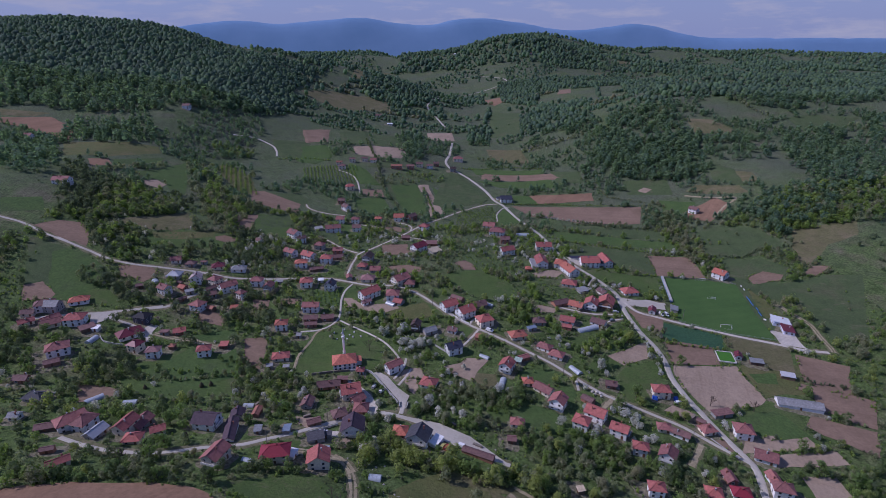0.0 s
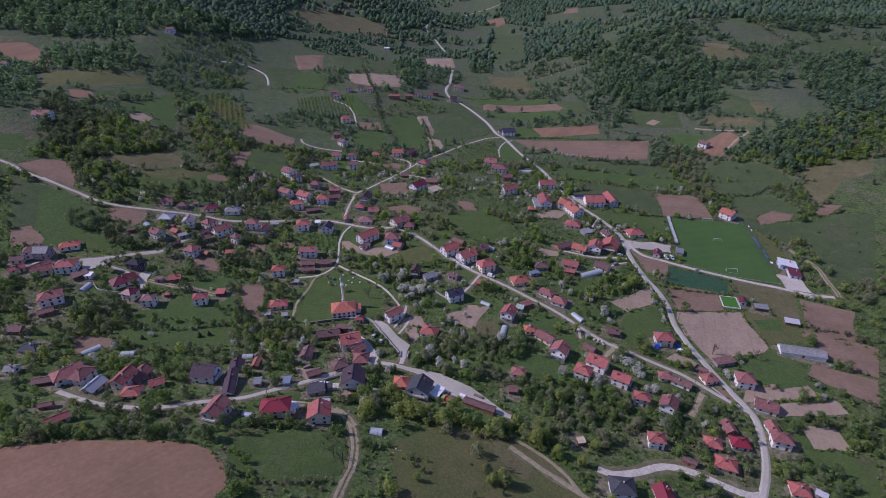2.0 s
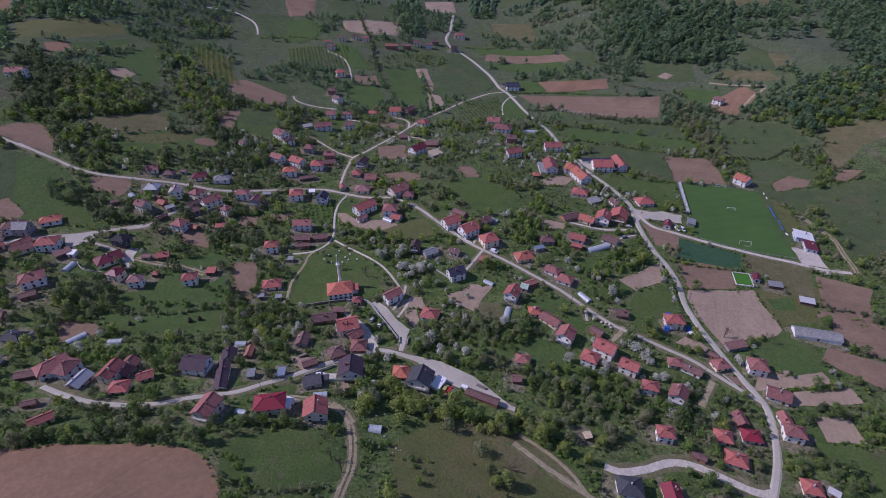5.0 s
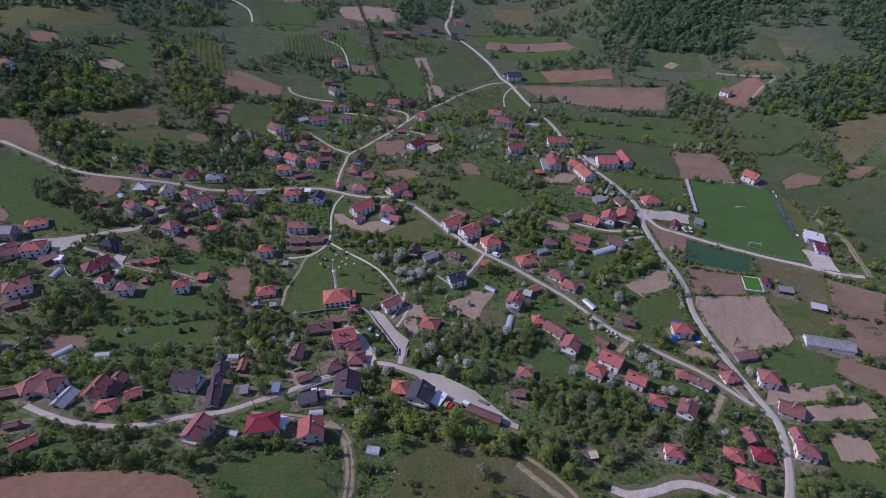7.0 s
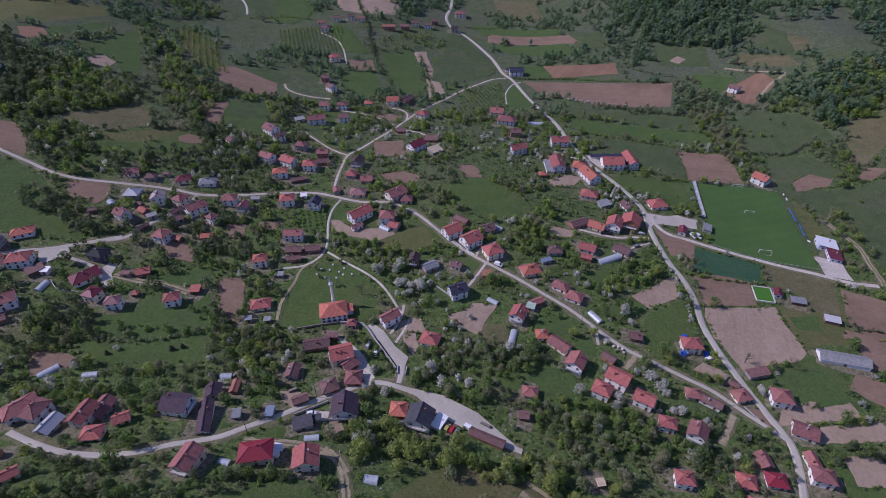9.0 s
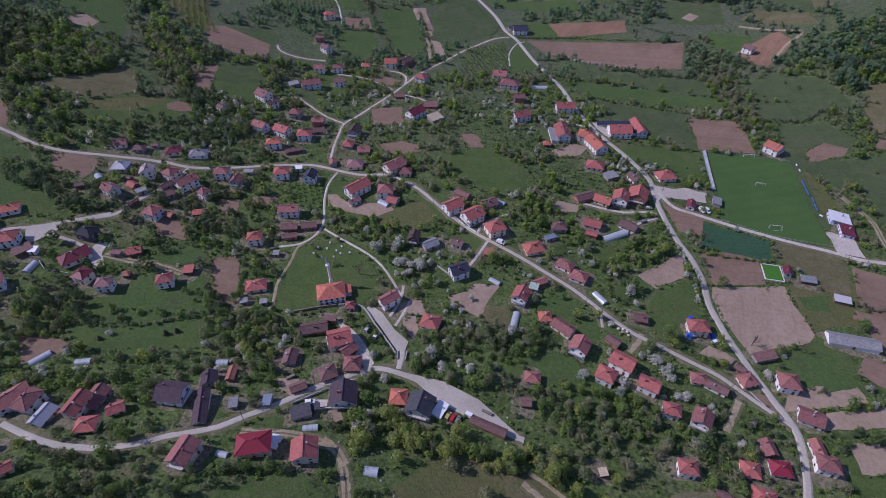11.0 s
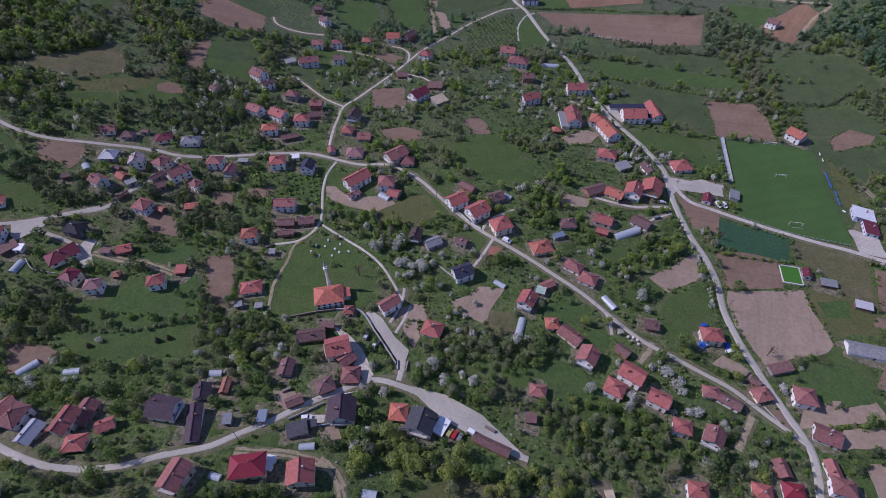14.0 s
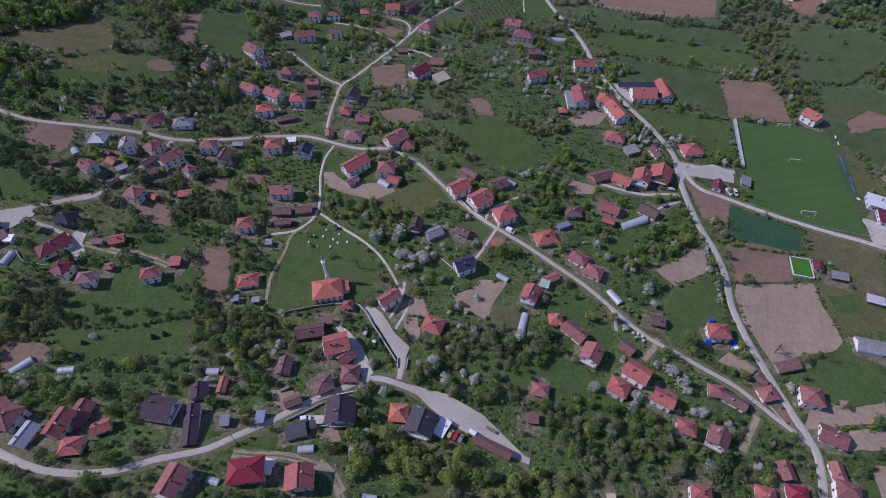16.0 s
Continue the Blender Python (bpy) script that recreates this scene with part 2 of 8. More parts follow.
def glassy(name, c, rough):
    m, nt, b = nodes_of(name, rough, 0.0, 0.6)
    n = noise_of(nt, 1.5, 3)
    nt.links.new(mix(nt, 0.5, c, ramp(nt, n, [(0.3, (0.7,) * 3), (0.7, (1.2,) * 3)]), 'MULTIPLY'), b.inputs["Base Color"])


glassy("glass", (0.035, 0.042, 0.055), 0.08)
glassy("film", (0.37, 0.41, 0.45), 0.35)


def car_paint(name, c):
    m, nt, b = nodes_of(name, 0.25, 0.1, 0.5)
    b.inputs["Base Color"].default_value = (*c, 1)
    b.inputs["Coat Weight"].default_value = 0.5


for key, c in (("white", (0.8, 0.8, 0.8)), ("red", (0.42, 0.03, 0.03)), ("yellow", (0.40, 0.36, 0.12)), ("grey", (0.20, 0.21, 0.23)), ("black", (0.02, 0.02, 0.025)), ("silver", (0.5, 0.51, 0.53))):
    car_paint("car_" + key, c)


def leaf(name, a, b_, c):
    """Foliage: tone by tree (the tint attribute) and by leaf clump."""
    m, nt, b = nodes_of(name, 0.75, 0, 0.25)
    at = nt.nodes.new("ShaderNodeAttribute")
    at.attribute_name = "tint"
    oi = nt.nodes.new("ShaderNodeObjectInfo")
    add = nt.nodes.new("ShaderNodeMath")
    add.operation = 'ADD'
    nt.links.new(at.outputs["Fac"], add.inputs[0])
    mul = nt.nodes.new("ShaderNodeMath")
    mul.operation = 'MULTIPLY'
    mul.inputs[1].default_value = 0.5
    nt.links.new(oi.outputs["Random"], mul.inputs[0])
    nt.links.new(mul.outputs[0], add.inputs[1])
    col = ramp(nt, add.outputs[0], [(0.15, a), (0.5, b_), (0.9, c)])
    g = nt.nodes.new("ShaderNodeNewGeometry")
    col = mix(nt, 0.8, col, ramp(nt, g.outputs["Random Per Island"], [(0.0, (0.70,) * 3), (1.0, (1.30,) * 3)]), 'MULTIPLY')
    nt.links.new(col, b.inputs["Base Color"])
    tr = nt.nodes.new("ShaderNodeBsdfTranslucent")
    nt.links.new(mix(nt, 1.0, col, (1.15, 1.2, 0.8), 'MULTIPLY'), tr.inputs["Color"])
    ms = nt.nodes.new("ShaderNodeMixShader")
    ms.inputs[0].default_value = 0.58
    nt.links.new(b.outputs[0], ms.inputs[1])
    nt.links.new(tr.outputs[0], ms.inputs[2])
    nt.links.new(ms.outputs[0], nt.nodes["Material Output"].inputs["Surface"])


leaf("leaf_fresh", (0.158, 0.218, 0.092), (0.186, 0.274, 0.088), (0.250, 0.336, 0.088))
leaf("leaf_spring", (0.270, 0.318, 0.108), (0.322, 0.372, 0.110), (0.255, 0.312, 0.114))
leaf("leaf_dark", (0.114, 0.148, 0.092), (0.134, 0.176, 0.098), (0.156, 0.200, 0.100))
leaf("leaf_bare", (0.315, 0.300, 0.190), (0.268, 0.278, 0.175), (0.250, 0.292, 0.158))
leaf("leaf_blossom", (0.50, 0.50, 0.51), (0.64, 0.62, 0.64), (0.36, 0.39, 0.33))
# forest green is blued: some distance haze put into the leaf colour
leaf("leaf_forest_hazed", (0.130, 0.176, 0.140), (0.130, 0.212, 0.142), (0.172, 0.256, 0.136))


def hazed_mountain():
    m, nt, b = nodes_of("hazed_mountain", 1.0, 0, 0.0)
    # distance haze is put into the blue base colour and a faint glow
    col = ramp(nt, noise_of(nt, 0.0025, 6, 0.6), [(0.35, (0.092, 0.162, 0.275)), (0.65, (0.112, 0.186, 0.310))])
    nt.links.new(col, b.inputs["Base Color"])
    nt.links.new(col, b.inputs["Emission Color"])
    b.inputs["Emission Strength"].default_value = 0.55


hazed_mountain()

# ---- land ----
# heights in metres of a 100 m lattice over the valley, rows from near to far; smoothed by a cubic spline
LAND = np.array((
    (34, 34, 41, 47, 18, -10, -9, -9, -14),
    (18, 16, 11, 7, -2, -8, -10, -13, -17),
    (29, 24, 14, 3, 9, 0, -8, -12, -12),
    (60, 43, 29, 13, 13, 0, -8, -7, 9),
    (72, 44, 25, 6, 4, -1, -4, 6, 35),
    (67, 44, 27, 12, 1, -2, 2, 7, 43),
    (69, 35, 24, 25, 5, -2, 19, 31, 46),
    (94, 51, 36, 37, 14, 5, 29, 46, 51),
    (109, 71, 47, 36, 25, 26, 41, 55, 60)), float)
# hills beyond: middle x, y, reach x, y, height
HILLS = ((-839, 1244, 421, 332, 125), (-203, 1476, 228, 196, 62), (-620, 1373, 137, 183, 18), (-1500, 1700, 500, 500, 100), (430, 980, 200, 170, 45), (820, 900, 260, 240, 45),
         (900, 1500, 400, 200, 40), (-700, 500, 160, 300, 30), (1100, 500, 300, 260, 60), (436, 2591, 325, 253, 80), (237, 2699, 523, 311, 108), (63, 2371, 377, 323, 27),
         (-625, 3524, 672, 250, 13), (629, 3668, 449, 305, 152), (1261, 3877, 1078, 445, 65), (2415, 3723, 827, 456, 49))


def height(x, y):
    x, y = np.asarray(x, float), np.asarray(y, float)
    gx, gy = np.clip((x + 400) / 100, 0, 8 - 1e-6), np.clip((y - 100) / 100, 0, 8 - 1e-6)
    i, j = gx.astype(int), gy.astype(int)
    u, v = gx - i, gy - j
    bu = ((1 - u) ** 3 / 6, (3 * u ** 3 - 6 * u ** 2 + 4) / 6, (-3 * u ** 3 + 3 * u ** 2 + 3 * u + 1) / 6, u ** 3 / 6)
    bv = ((1 - v) ** 3 / 6, (3 * v ** 3 - 6 * v ** 2 + 4) / 6, (-3 * v ** 3 + 3 * v ** 2 + 3 * v + 1) / 6, v ** 3 / 6)
    z = 0.0
    for a in range(4):
        for b in range(4):
            z = z + bu[a] * bv[b] * LAND[np.clip(j - 1 + b, 0, 8), np.clip(i - 1 + a, 0, 8)]
    for hx, hy, rx, ry, h in HILLS:
        z = z + h * np.exp(-(((x - hx) / rx) ** 2 + ((y - hy) / ry) ** 2))
    far = np.clip((y - 900) / 1500, 0, 1)
    z = z + far * (12 * np.sin(x / 170 + y / 310) + 9 * np.sin(y / 140 - x / 260))
    return z


def hz(x, y):
    return float(height(x, y))


def axis(core0, core1, step, end0, end1, grow):
    inner = list(np.arange(core0, core1 + step / 2, step))
    lo, s = [core0], step
    while lo[-1] > end0:
        s = s * grow
        lo.append(lo[-1] - s)
    hi, s = [inner[-1]], step
    while hi[-1] < end1:
        s = s * grow
        hi.append(hi[-1] + s)
    return np.array(lo[:0:-1] + inner + hi[1:])


def mesh_of(name, verts, faces, material, smooth=False):
    me = bpy.data.meshes.new(name)
    me.from_pydata([tuple(map(float, v)) for v in verts], [], faces)
    me.materials.append(MATS[material])
    if smooth:
        me.shade_smooth()
    return me


def build_ground():
    xs = axis(-380, 380, 5.0, -3800, 3800, 1.06)
    ys = axis(90, 640, 5.0, -260, 4700, 1.045)
    gx, gy = np.meshgrid(xs, ys)
    gz = height(gx, gy)
    n = len(xs)
    faces = [(j * n + i, j * n + i + 1, (j + 1) * n + i + 1, (j + 1) * n + i) for j in range(len(ys) - 1) for i in range(n - 1)]
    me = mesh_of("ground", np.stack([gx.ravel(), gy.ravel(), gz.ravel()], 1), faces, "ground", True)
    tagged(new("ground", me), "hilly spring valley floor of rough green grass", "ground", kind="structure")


build_ground()


def build_mountains():
    """Blue ranges on the skyline: ridges on a strip of ground past the last hills."""
    for k, (y0, peaks, base) in enumerate(((4330, ((-1950, 420, 70), (-1500, 330, 95), (-1000, 300, 75), (-620, 330, 118), (-180, 300, 55), (230, 330, 108), (560, 300, 62), (980, 380, 40), (1480, 300, 95)), 208),)):
        xs = np.arange(-3800, 3801, 40.0)
        ts = np.linspace(-1, 1, 17)
        gx, gt = np.meshgrid(xs, ts)
        top = base + sum(h * np.exp(-((gx - px) / w) ** 2) for px, w, h in peaks)
        rough = np.array([[noise.fractal((x / 330, t * 2.0, k * 7.0), 0.9, 2.0, 5) for x in xs] for t in ts])
        gz = 20 + (top + rough * 12) * (np.cos(gt * math.pi / 2) ** 1.3)
        gy = y0 + gt * 180
        n = len(xs)
        faces = [(j * n + i, j * n + i + 1, (j + 1) * n + i + 1, (j + 1) * n + i) for j in range(16) for i in range(n - 1)]
        me = mesh_of("mountain_range", np.stack([gx.ravel(), gy.ravel(), gz.ravel()], 1), faces, "hazed_mountain", True)
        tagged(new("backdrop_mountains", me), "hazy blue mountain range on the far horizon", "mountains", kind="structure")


build_mountains()

# ---- roads and fields, draped on the land ----
CLEAR_POLY, CLEAR_ROAD, CLEAR_SPOT, PLOUGHED, PAVED = [], [], [], [], []
ROAD_WORDS = {"asphalt": "pale worn asphalt road through the village", "lane": "narrow pale gravel lane between gardens", "dirt": "rutted dirt track through grass"}


def smooth_line(pts, step=3.0):
    p = [Vector((x, y, 0)) for x, y in pts]
    p = [2 * p[0] - p[1]] + p + [2 * p[-1] - p[-2]]
    out = []
    for i in range(1, len(p) - 2):
        n = max(2, int((p[i + 1] - p[i]).length / step))
        for k in range(n):
            t = k / n
            out.append(0.5 * ((2 * p[i]) + (p[i + 1] - p[i - 1]) * t + (2 * p[i - 1] - 5 * p[i] + 4 * p[i + 1] - p[i + 2]) * t * t + (3 * p[i] - p[i - 1] - 3 * p[i + 1] + p[i + 2]) * t ** 3))
    out.append(p[-2])
    return out


LIFT = {"asphalt": 0.30, "lane": 0.26, "dirt": 0.22}


def verge(line, half):
    """Uneven strips of trodden earth and grit along both edges of a road."""
    n = len(line)
    for side in (-1, 1):
        verts, faces = [], []
        for i, p in enumerate(line):
            d = (line[min(i + 1, n - 1)] - line[max(i - 1, 0)]).normalized()
            s = Vector((-d.y, d.x, 0)) * side
            reach = 0.35 + max(0.0, 1.1 + 1.5 * noise.noise((p.x / 7, p.y / 7, side * 5.0)) + 0.5 * noise.noise((p.x / 2, p.y / 2, side * 9.0)))
            for k, drop in ((0.0, 0.13), (half + reach * 0.55, 0.13), (half + reach, 0.03)):
                q = p + s * k
                verts.append((q.x, q.y, hz(q.x, q.y) + drop))
            if i:
                for k in (0, 1):
                    a = (i - 1) * 3 + k
                    faces.append((a, a + 3, a + 4, a + 1) if side > 0 else (a, a + 1, a + 4, a + 3))
        tagged(new("road_verge", mesh_of("road_verge", verts, faces, "verge")), "trodden earth and thin grass along the road", "verge", kind="structure")


def road(name, material, width, *pts):
    line = smooth_line(pts, 1.5 if material == "dirt" else 3.0)
    verts, faces = [], []
    rutted = material == "dirt" and width > 2.5
    rough = 0.5 if material == "dirt" else 0.08
    n = len(line)
    for i, p in enumerate(line):
        d = (line[min(i + 1, n - 1)] - line[max(i - 1, 0)]).normalized()
        s = Vector((-d.y, d.x, 0))
        far = 0.25 if p.y > 640 else 0
        for k in (-1, -0.5, 0, 0.5, 1):
            edge = width / 2 * (1 + 0.16 * noise.noise((p.x / 4, p.y / 4, k * 3.0)) + rough * noise.noise((p.x / 1.7, p.y / 1.7, k * 5.0))) if abs(k) == 1 else width / 2
            q = p + s * (k * edge if k not in (-0.5, 0.5) or not rutted else k * 0.5 * width / 2)
            verts.append((q.x, q.y, hz(q.x, q.y) + LIFT[material] + far - ((0.06 if material == "dirt" else 0.35) if abs(k) == 1 else 0)))
        if i:
            for k in ((0, 3) if rutted else range(4)):
                a = (i - 1) * 5 + k
                faces.append((a, a + 1, a + 6, a + 5))
    tagged(new(name, mesh_of(name, verts, faces, material)), ROAD_WORDS[material], "road", kind="structure")
    if width > 1.9 and pts[0][1] < 620:
        verge(line, width / 2 if material != "dirt" else width * 0.3)
    CLEAR_ROAD.extend((a.x, a.y, width / 2) for a in line[::1])


FIELD_WORDS = {"soil": "bare ploughed brown field with faint furrows", "tansoil": "pale tilled earth plot ready for sowing", "redsoil": "ploughed reddish-brown field with tractor lines",
               "meadow": "mown green meadow plot", "pasture": "grey-green pasture between hedges", "lush": "bright green meadow with dandelions", "crop": "dark green field of young cereal", "drygrass": "dry brownish grass slope", "olive": "rough olive grass slope with dry patches",
               "yard": "trampled bare earth yard round a house", "asphalt": "pale asphalt yard widening beside the road", "lane": "light gravel and concrete yard", "pitch": "green mown football pitch"}
FIELD_LIFT = {"meadow": 0.06, "pasture": 0.06, "olive": 0.065, "drygrass": 0.08, "lush": 0.09, "crop": 0.12, "soil": 0.14, "tansoil": 0.16, "redsoil": 0.15, "pitch": 0.2, "asphalt": 0.24, "lane": 0.20, "yard": 0.11}


def field(name, material, *pts, keep=False):
    bm = bmesh.new()
    ring = []
    n = len(pts)
    for i in range(n):
        a, b = Vector(pts[i]), Vector(pts[(i + 1) % n])
        m = max(2, int((b - a).length / 3.5))
        d = (b - a).normalized()
        for k in range(m):
            q = a.lerp(b, k / m)
            w = 0 if material in ("pitch", "asphalt") else 0.5 * noise.noise((q.x / 2, q.y / 2, 8.0)) + 1.5 * noise.noise((q.x / 9, q.y / 9, 5.0)) * min(1, (b - a).length / 25)
            ring.append(bm.verts.new((q.x - d.y * w, q.y + d.x * w, 0)))
    f = bm.faces.new(ring)
    bmesh.ops.triangulate(bm, faces=[f])
    size = max(5.0, math.sqrt(sum(t.calc_area() for t in bm.faces)) / 14)
    for _ in range(5):
        es = [e for e in bm.edges if e.calc_length() > size * 1.6]
        if not es:
            break
        bmesh.ops.subdivide_edges(bm, edges=es, cuts=1)
        bmesh.ops.triangulate(bm, faces=bm.faces[:])
    co = np.array([v.co[:2] for v in bm.verts])
    z = height(co[:, 0], co[:, 1])
    far = 0.6 if co[:, 1].mean() > 640 else 0
    for v, h in zip(bm.verts, z):
        v.co.z = h + (FIELD_LIFT[material] + far if not (far and v.is_boundary) else 0.03)
    bmesh.ops.recalc_face_normals(bm, faces=bm.faces[:])
    if sum(t.normal.z for t in bm.faces) < 0:
        bmesh.ops.reverse_faces(bm, faces=bm.faces[:])
    me = bpy.data.meshes.new(name)
    bm.to_mesh(me)
    bm.free()
    me.materials.append(MATS[material])
    tagged(new(name, me), FIELD_WORDS[material], "field", kind="structure")
    if material in ("asphalt", "lane", "pitch"):
        PAVED.append(np.array(pts))
    if material in ("soil", "tansoil", "redsoil", "crop"):
        PLOUGHED.append(pts)
    if material not in ("meadow", "pasture", "drygrass", "olive") or keep:
        CLEAR_POLY.append((np.array(pts), 0.0))
    else:
        CLEAR_POLY.append((np.array(pts), 0.9))


road("village_street", "asphalt", 2.8, (-176.7, 363.8), (-160.3, 360.4), (-145.1, 361.2), (-124.0, 365.3), (-105.5, 369.2), (-86.1, 370.6), (-74.1, 367.8), (-63.7, 364.2), (-51.9, 361.2), (-35.6, 361.6), (-25.4, 355.2), (-15.5, 346.7), (-2.6, 330.6), (9.4, 316.5), (18.1, 308.5), (29.4, 300.2), (40.3, 292.3), (53.3, 281.5), (63.4, 273.2), (72.8, 263.4), (81.7, 253.3), (90.4, 245.1), (101.7, 238.1), (110.3, 232.2), (118.7, 226.7), (124.7, 222.3), (130.9, 215.5), (136.9, 208.9), (142.8, 203.0), (146.8, 198.6))
road("valley_road", "asphalt", 3.9, (15.4, 889.9), (13.3, 859.7), (10.4, 823.5), (4.8, 794.5), (5.4, 776.6), (11.0, 757.0), (22.1, 743.4), (38.4, 713.3), (54.5, 669.1), (62.6, 628.6), (71.8, 605.1), (81.0, 560.8), (91.3, 525.3), (98.5, 499.7), (103.7, 461.4), (112.9, 427.8), (125.8, 399.9), (134.1, 374.5), (133.2, 358.4), (132.0, 338.2), (133.4, 314.4), (136.6, 298.6), (137.1, 281.5), (134.8, 265.7), (135.8, 249.4), (138.5, 234.5), (142.2, 217.5), (145.1, 206.5), (147.0, 198.7), (146.2, 190.6), (143.4, 181.8), (139.3, 171.6), (134.8, 163.3), (129.5, 155.5), (125.6, 150.1))
road("side_lane", "lane", 2.4, (65.4, 613.2), (51.2, 608.7), (38.6, 597.3), (17.3, 573.3), (2.9, 552.6), (-10.5, 534.3), (-23.1, 515.5), (-32.4, 496.3), (-41.0, 478.0), (-53.2, 455.3), (-64.4, 434.8), (-71.6, 423.6), (-73.5, 407.1), (-74.4, 394.0), (-74.5, 379.0))
road("side_lane", "lane", 2.0, (-41.5, 484.5), (-52.1, 495.3), (-62.8, 503.2), (-73.3, 506.8), (-88.6, 509.0))
road("side_lane", "lane", 2.0, (-71.6, 423.6), (-86.1, 433.3), (-102.4, 450.3), (-113.4, 460.5), (-123.3, 454.1))
road("side_lane", "lane", 2.0, (-39.4, 475.5), (-28.8, 474.0), (-19.1, 469.7), (-9.5, 459.3))
road("side_lane", "lane", 2.0, (-32.4, 496.3), (-32.1, 510.2), (-37.7, 519.2), (-46.7, 522.2))
road("side_lane", "lane", 2.0, (-147.0, 551.3), (-142.9, 541.8), (-133.8, 535.5), (-120.3, 532.1), (-102.3, 532.3))
road("side_lane", "lane", 2.0, (-137.5, 690.2), (-117.7, 673.9), (-107.0, 650.6), (-98.3, 611.5))
road("side_lane", "lane", 2.7, (-304.9, 778.6), (-277.1, 786.5), (-249.1, 772.7), (-236.8, 754.2), (-229.2, 729.6))
road("hill_road", "asphalt", 4.2, (4.4, 1054.9), (-17.3, 1191.2), (-36.1, 1292.1), (-8.9, 1431.5), (65.1, 1760.5), (143.8, 1849.6), (228.5, 1935.3))
road("hill_road", "asphalt", 4.2, (228.5, 1935.3), (217.5, 2020.9), (162.2, 2107.6), (83.2, 2165.3))
road("lower_street", "asphalt", 3.2, (-258.8, 286.8), (-249.6, 292.7), (-233.5, 298.6), (-219.0, 302.2), (-204.9, 307.7), (-194.8, 311.6))
road("lower_street", "asphalt", 3.2, (-193.3, 311.6), (-184.9, 315.1), (-179.9, 320.6), (-175.7, 329.0), (-169.5, 336.6), (-164.2, 343.2), (-159.8, 353.3), (-158.3, 358.8))
road("track", "dirt", 3, (-177.7, 285.6), (-163.4, 282.6), (-149.4, 280.6), (-135.1, 275.8))
road("side_lane", "lane", 1.8, (-67.9, 363.6), (-71.6, 353.1), (-72.2, 339.7), (-70.3, 325.1), (-69.7, 315.1), (-73.0, 306.2), (-79.4, 300.1), (-91.0, 297.5))
road("footpath", "lane", 1.6, (-68.3, 312.0), (-57.5, 303.8), (-45.0, 294.9), (-35.7, 286.2), (-29.4, 276.9), (-24.8, 268.2), (-22.4, 263.6))
road("main_road", "asphalt", 3.5, (-167.9, 187.4), (-159.5, 183.9), (-151.6, 180.9), (-142.2, 178.3), (-131.9, 177.1), (-122.5, 177.6), (-113.8, 179.3), (-105.7, 182.7), (-96.9, 185.2), (-88.0, 188.0), (-79.6, 193.5), (-68.8, 200.0), (-57.6, 207.8), (-45.3, 214.7), (-36.7, 219.2), (-29.9, 220.5), (-22.7, 218.8), (-13.2, 215.2), (-3.9, 210.7), (7.4, 203.9), (16.1, 196.7), (24.6, 191.2), (30.5, 188.9))
road("bridge_road", "asphalt", 3.35, (-21.4, 220.4), (-20.4, 226.2), (-20.2, 231.0))
road("side_lane", "lane", 2.0, (-24.5, 244.6), (-21.4, 251.4), (-18.3, 260.0))
road("track", "dirt", 2.8, (-79.0, 186.4), (-71.3, 186.1), (-61.2, 186.2), (-50.7, 184.1), (-43.0, 180.7), (-37.6, 174.2))
road("track", "dirt", 3.0, (-47.9, 184.3), (-43.7, 181.9), (-39.3, 175.7), (-36.0, 164.6), (-34.8, 152.8), (-35.9, 144.4), (-37.7, 133.0))
road("track", "dirt", 2.2, (27.7, 171.1), (39.2, 160.9), (51.0, 151.7), (58.8, 145.4))
road("footpath", "dirt", 1.6, (30.6, 175.4), (42.4, 166.3), (49.9, 157.2), (53.0, 150.6))
road("lower_lane", "lane", 5, (63.5, 163.3), (69.5, 161.1), (79.4, 162.7), (92.8, 166.9), (104.0, 164.8), (113.5, 159.5), (122.9, 154.8), (129.0, 155.0))
road("stadium_road", "lane", 4, (136.3, 358.0), (141.5, 344.4), (152.7, 338.4), (168.4, 330.5), (186.9, 322.3), (205.0, 314.8), (219.9, 309.5), (236.7, 302.1), (252.4, 299.5))
road("car_park_road", "asphalt", 3.72, (137.0, 364.6), (148.3, 362.2), (168.2, 359.9))
road("side_lane", "lane", 2.7, (128.4, 337.2), (118.0, 337.2), (107.9, 335.7), (97.1, 337.8), (83.3, 342.1))
road("side_lane", "lane", 2.0, (127.7, 332.3), (115.3, 326.5), (103.7, 317.2))
road("track", "dirt", 3, (254.8, 365.5), (258.8, 352.6), (262.4, 334.8), (259.2, 318.1), (257.6, 305.6), (255.6, 299.5))
road("track", "dirt", 2.5, (283.7, 604.3), (306.0, 588.3), (326.3, 574.4), (306.4, 557.8), (286.6, 534.9))
road("side_lane", "dirt", 2.4, (116.8, 196.0), (122.6, 203.4), (128.0, 210.6))
road("side_lane", "lane", 1.7, (58.7, 544.1), (60.9, 571.9), (69.5, 595.0), (78.6, 602.0))
road("side_lane", "lane", 2.0, (87.2, 448.1), (99.5, 439.6), (112.6, 436.5))
road("side_lane", "lane", 1.7, (115.4, 383.2), (119.6, 392.0), (124.0, 399.9))
road("track", "dirt", 1.5, (-69.9, 309.5), (-76.5, 301.9), (-80.8, 296.1), (-82.0, 286.9), (-83.8, 279.2), (-85.5, 271.4), (-85.2, 262.7), (-84.1, 255.8))
road("footpath", "lane", 2.0, (-21.8, 270.2), (-22.5, 262.5), (-24.8, 255.7), (-27.6, 250.1))
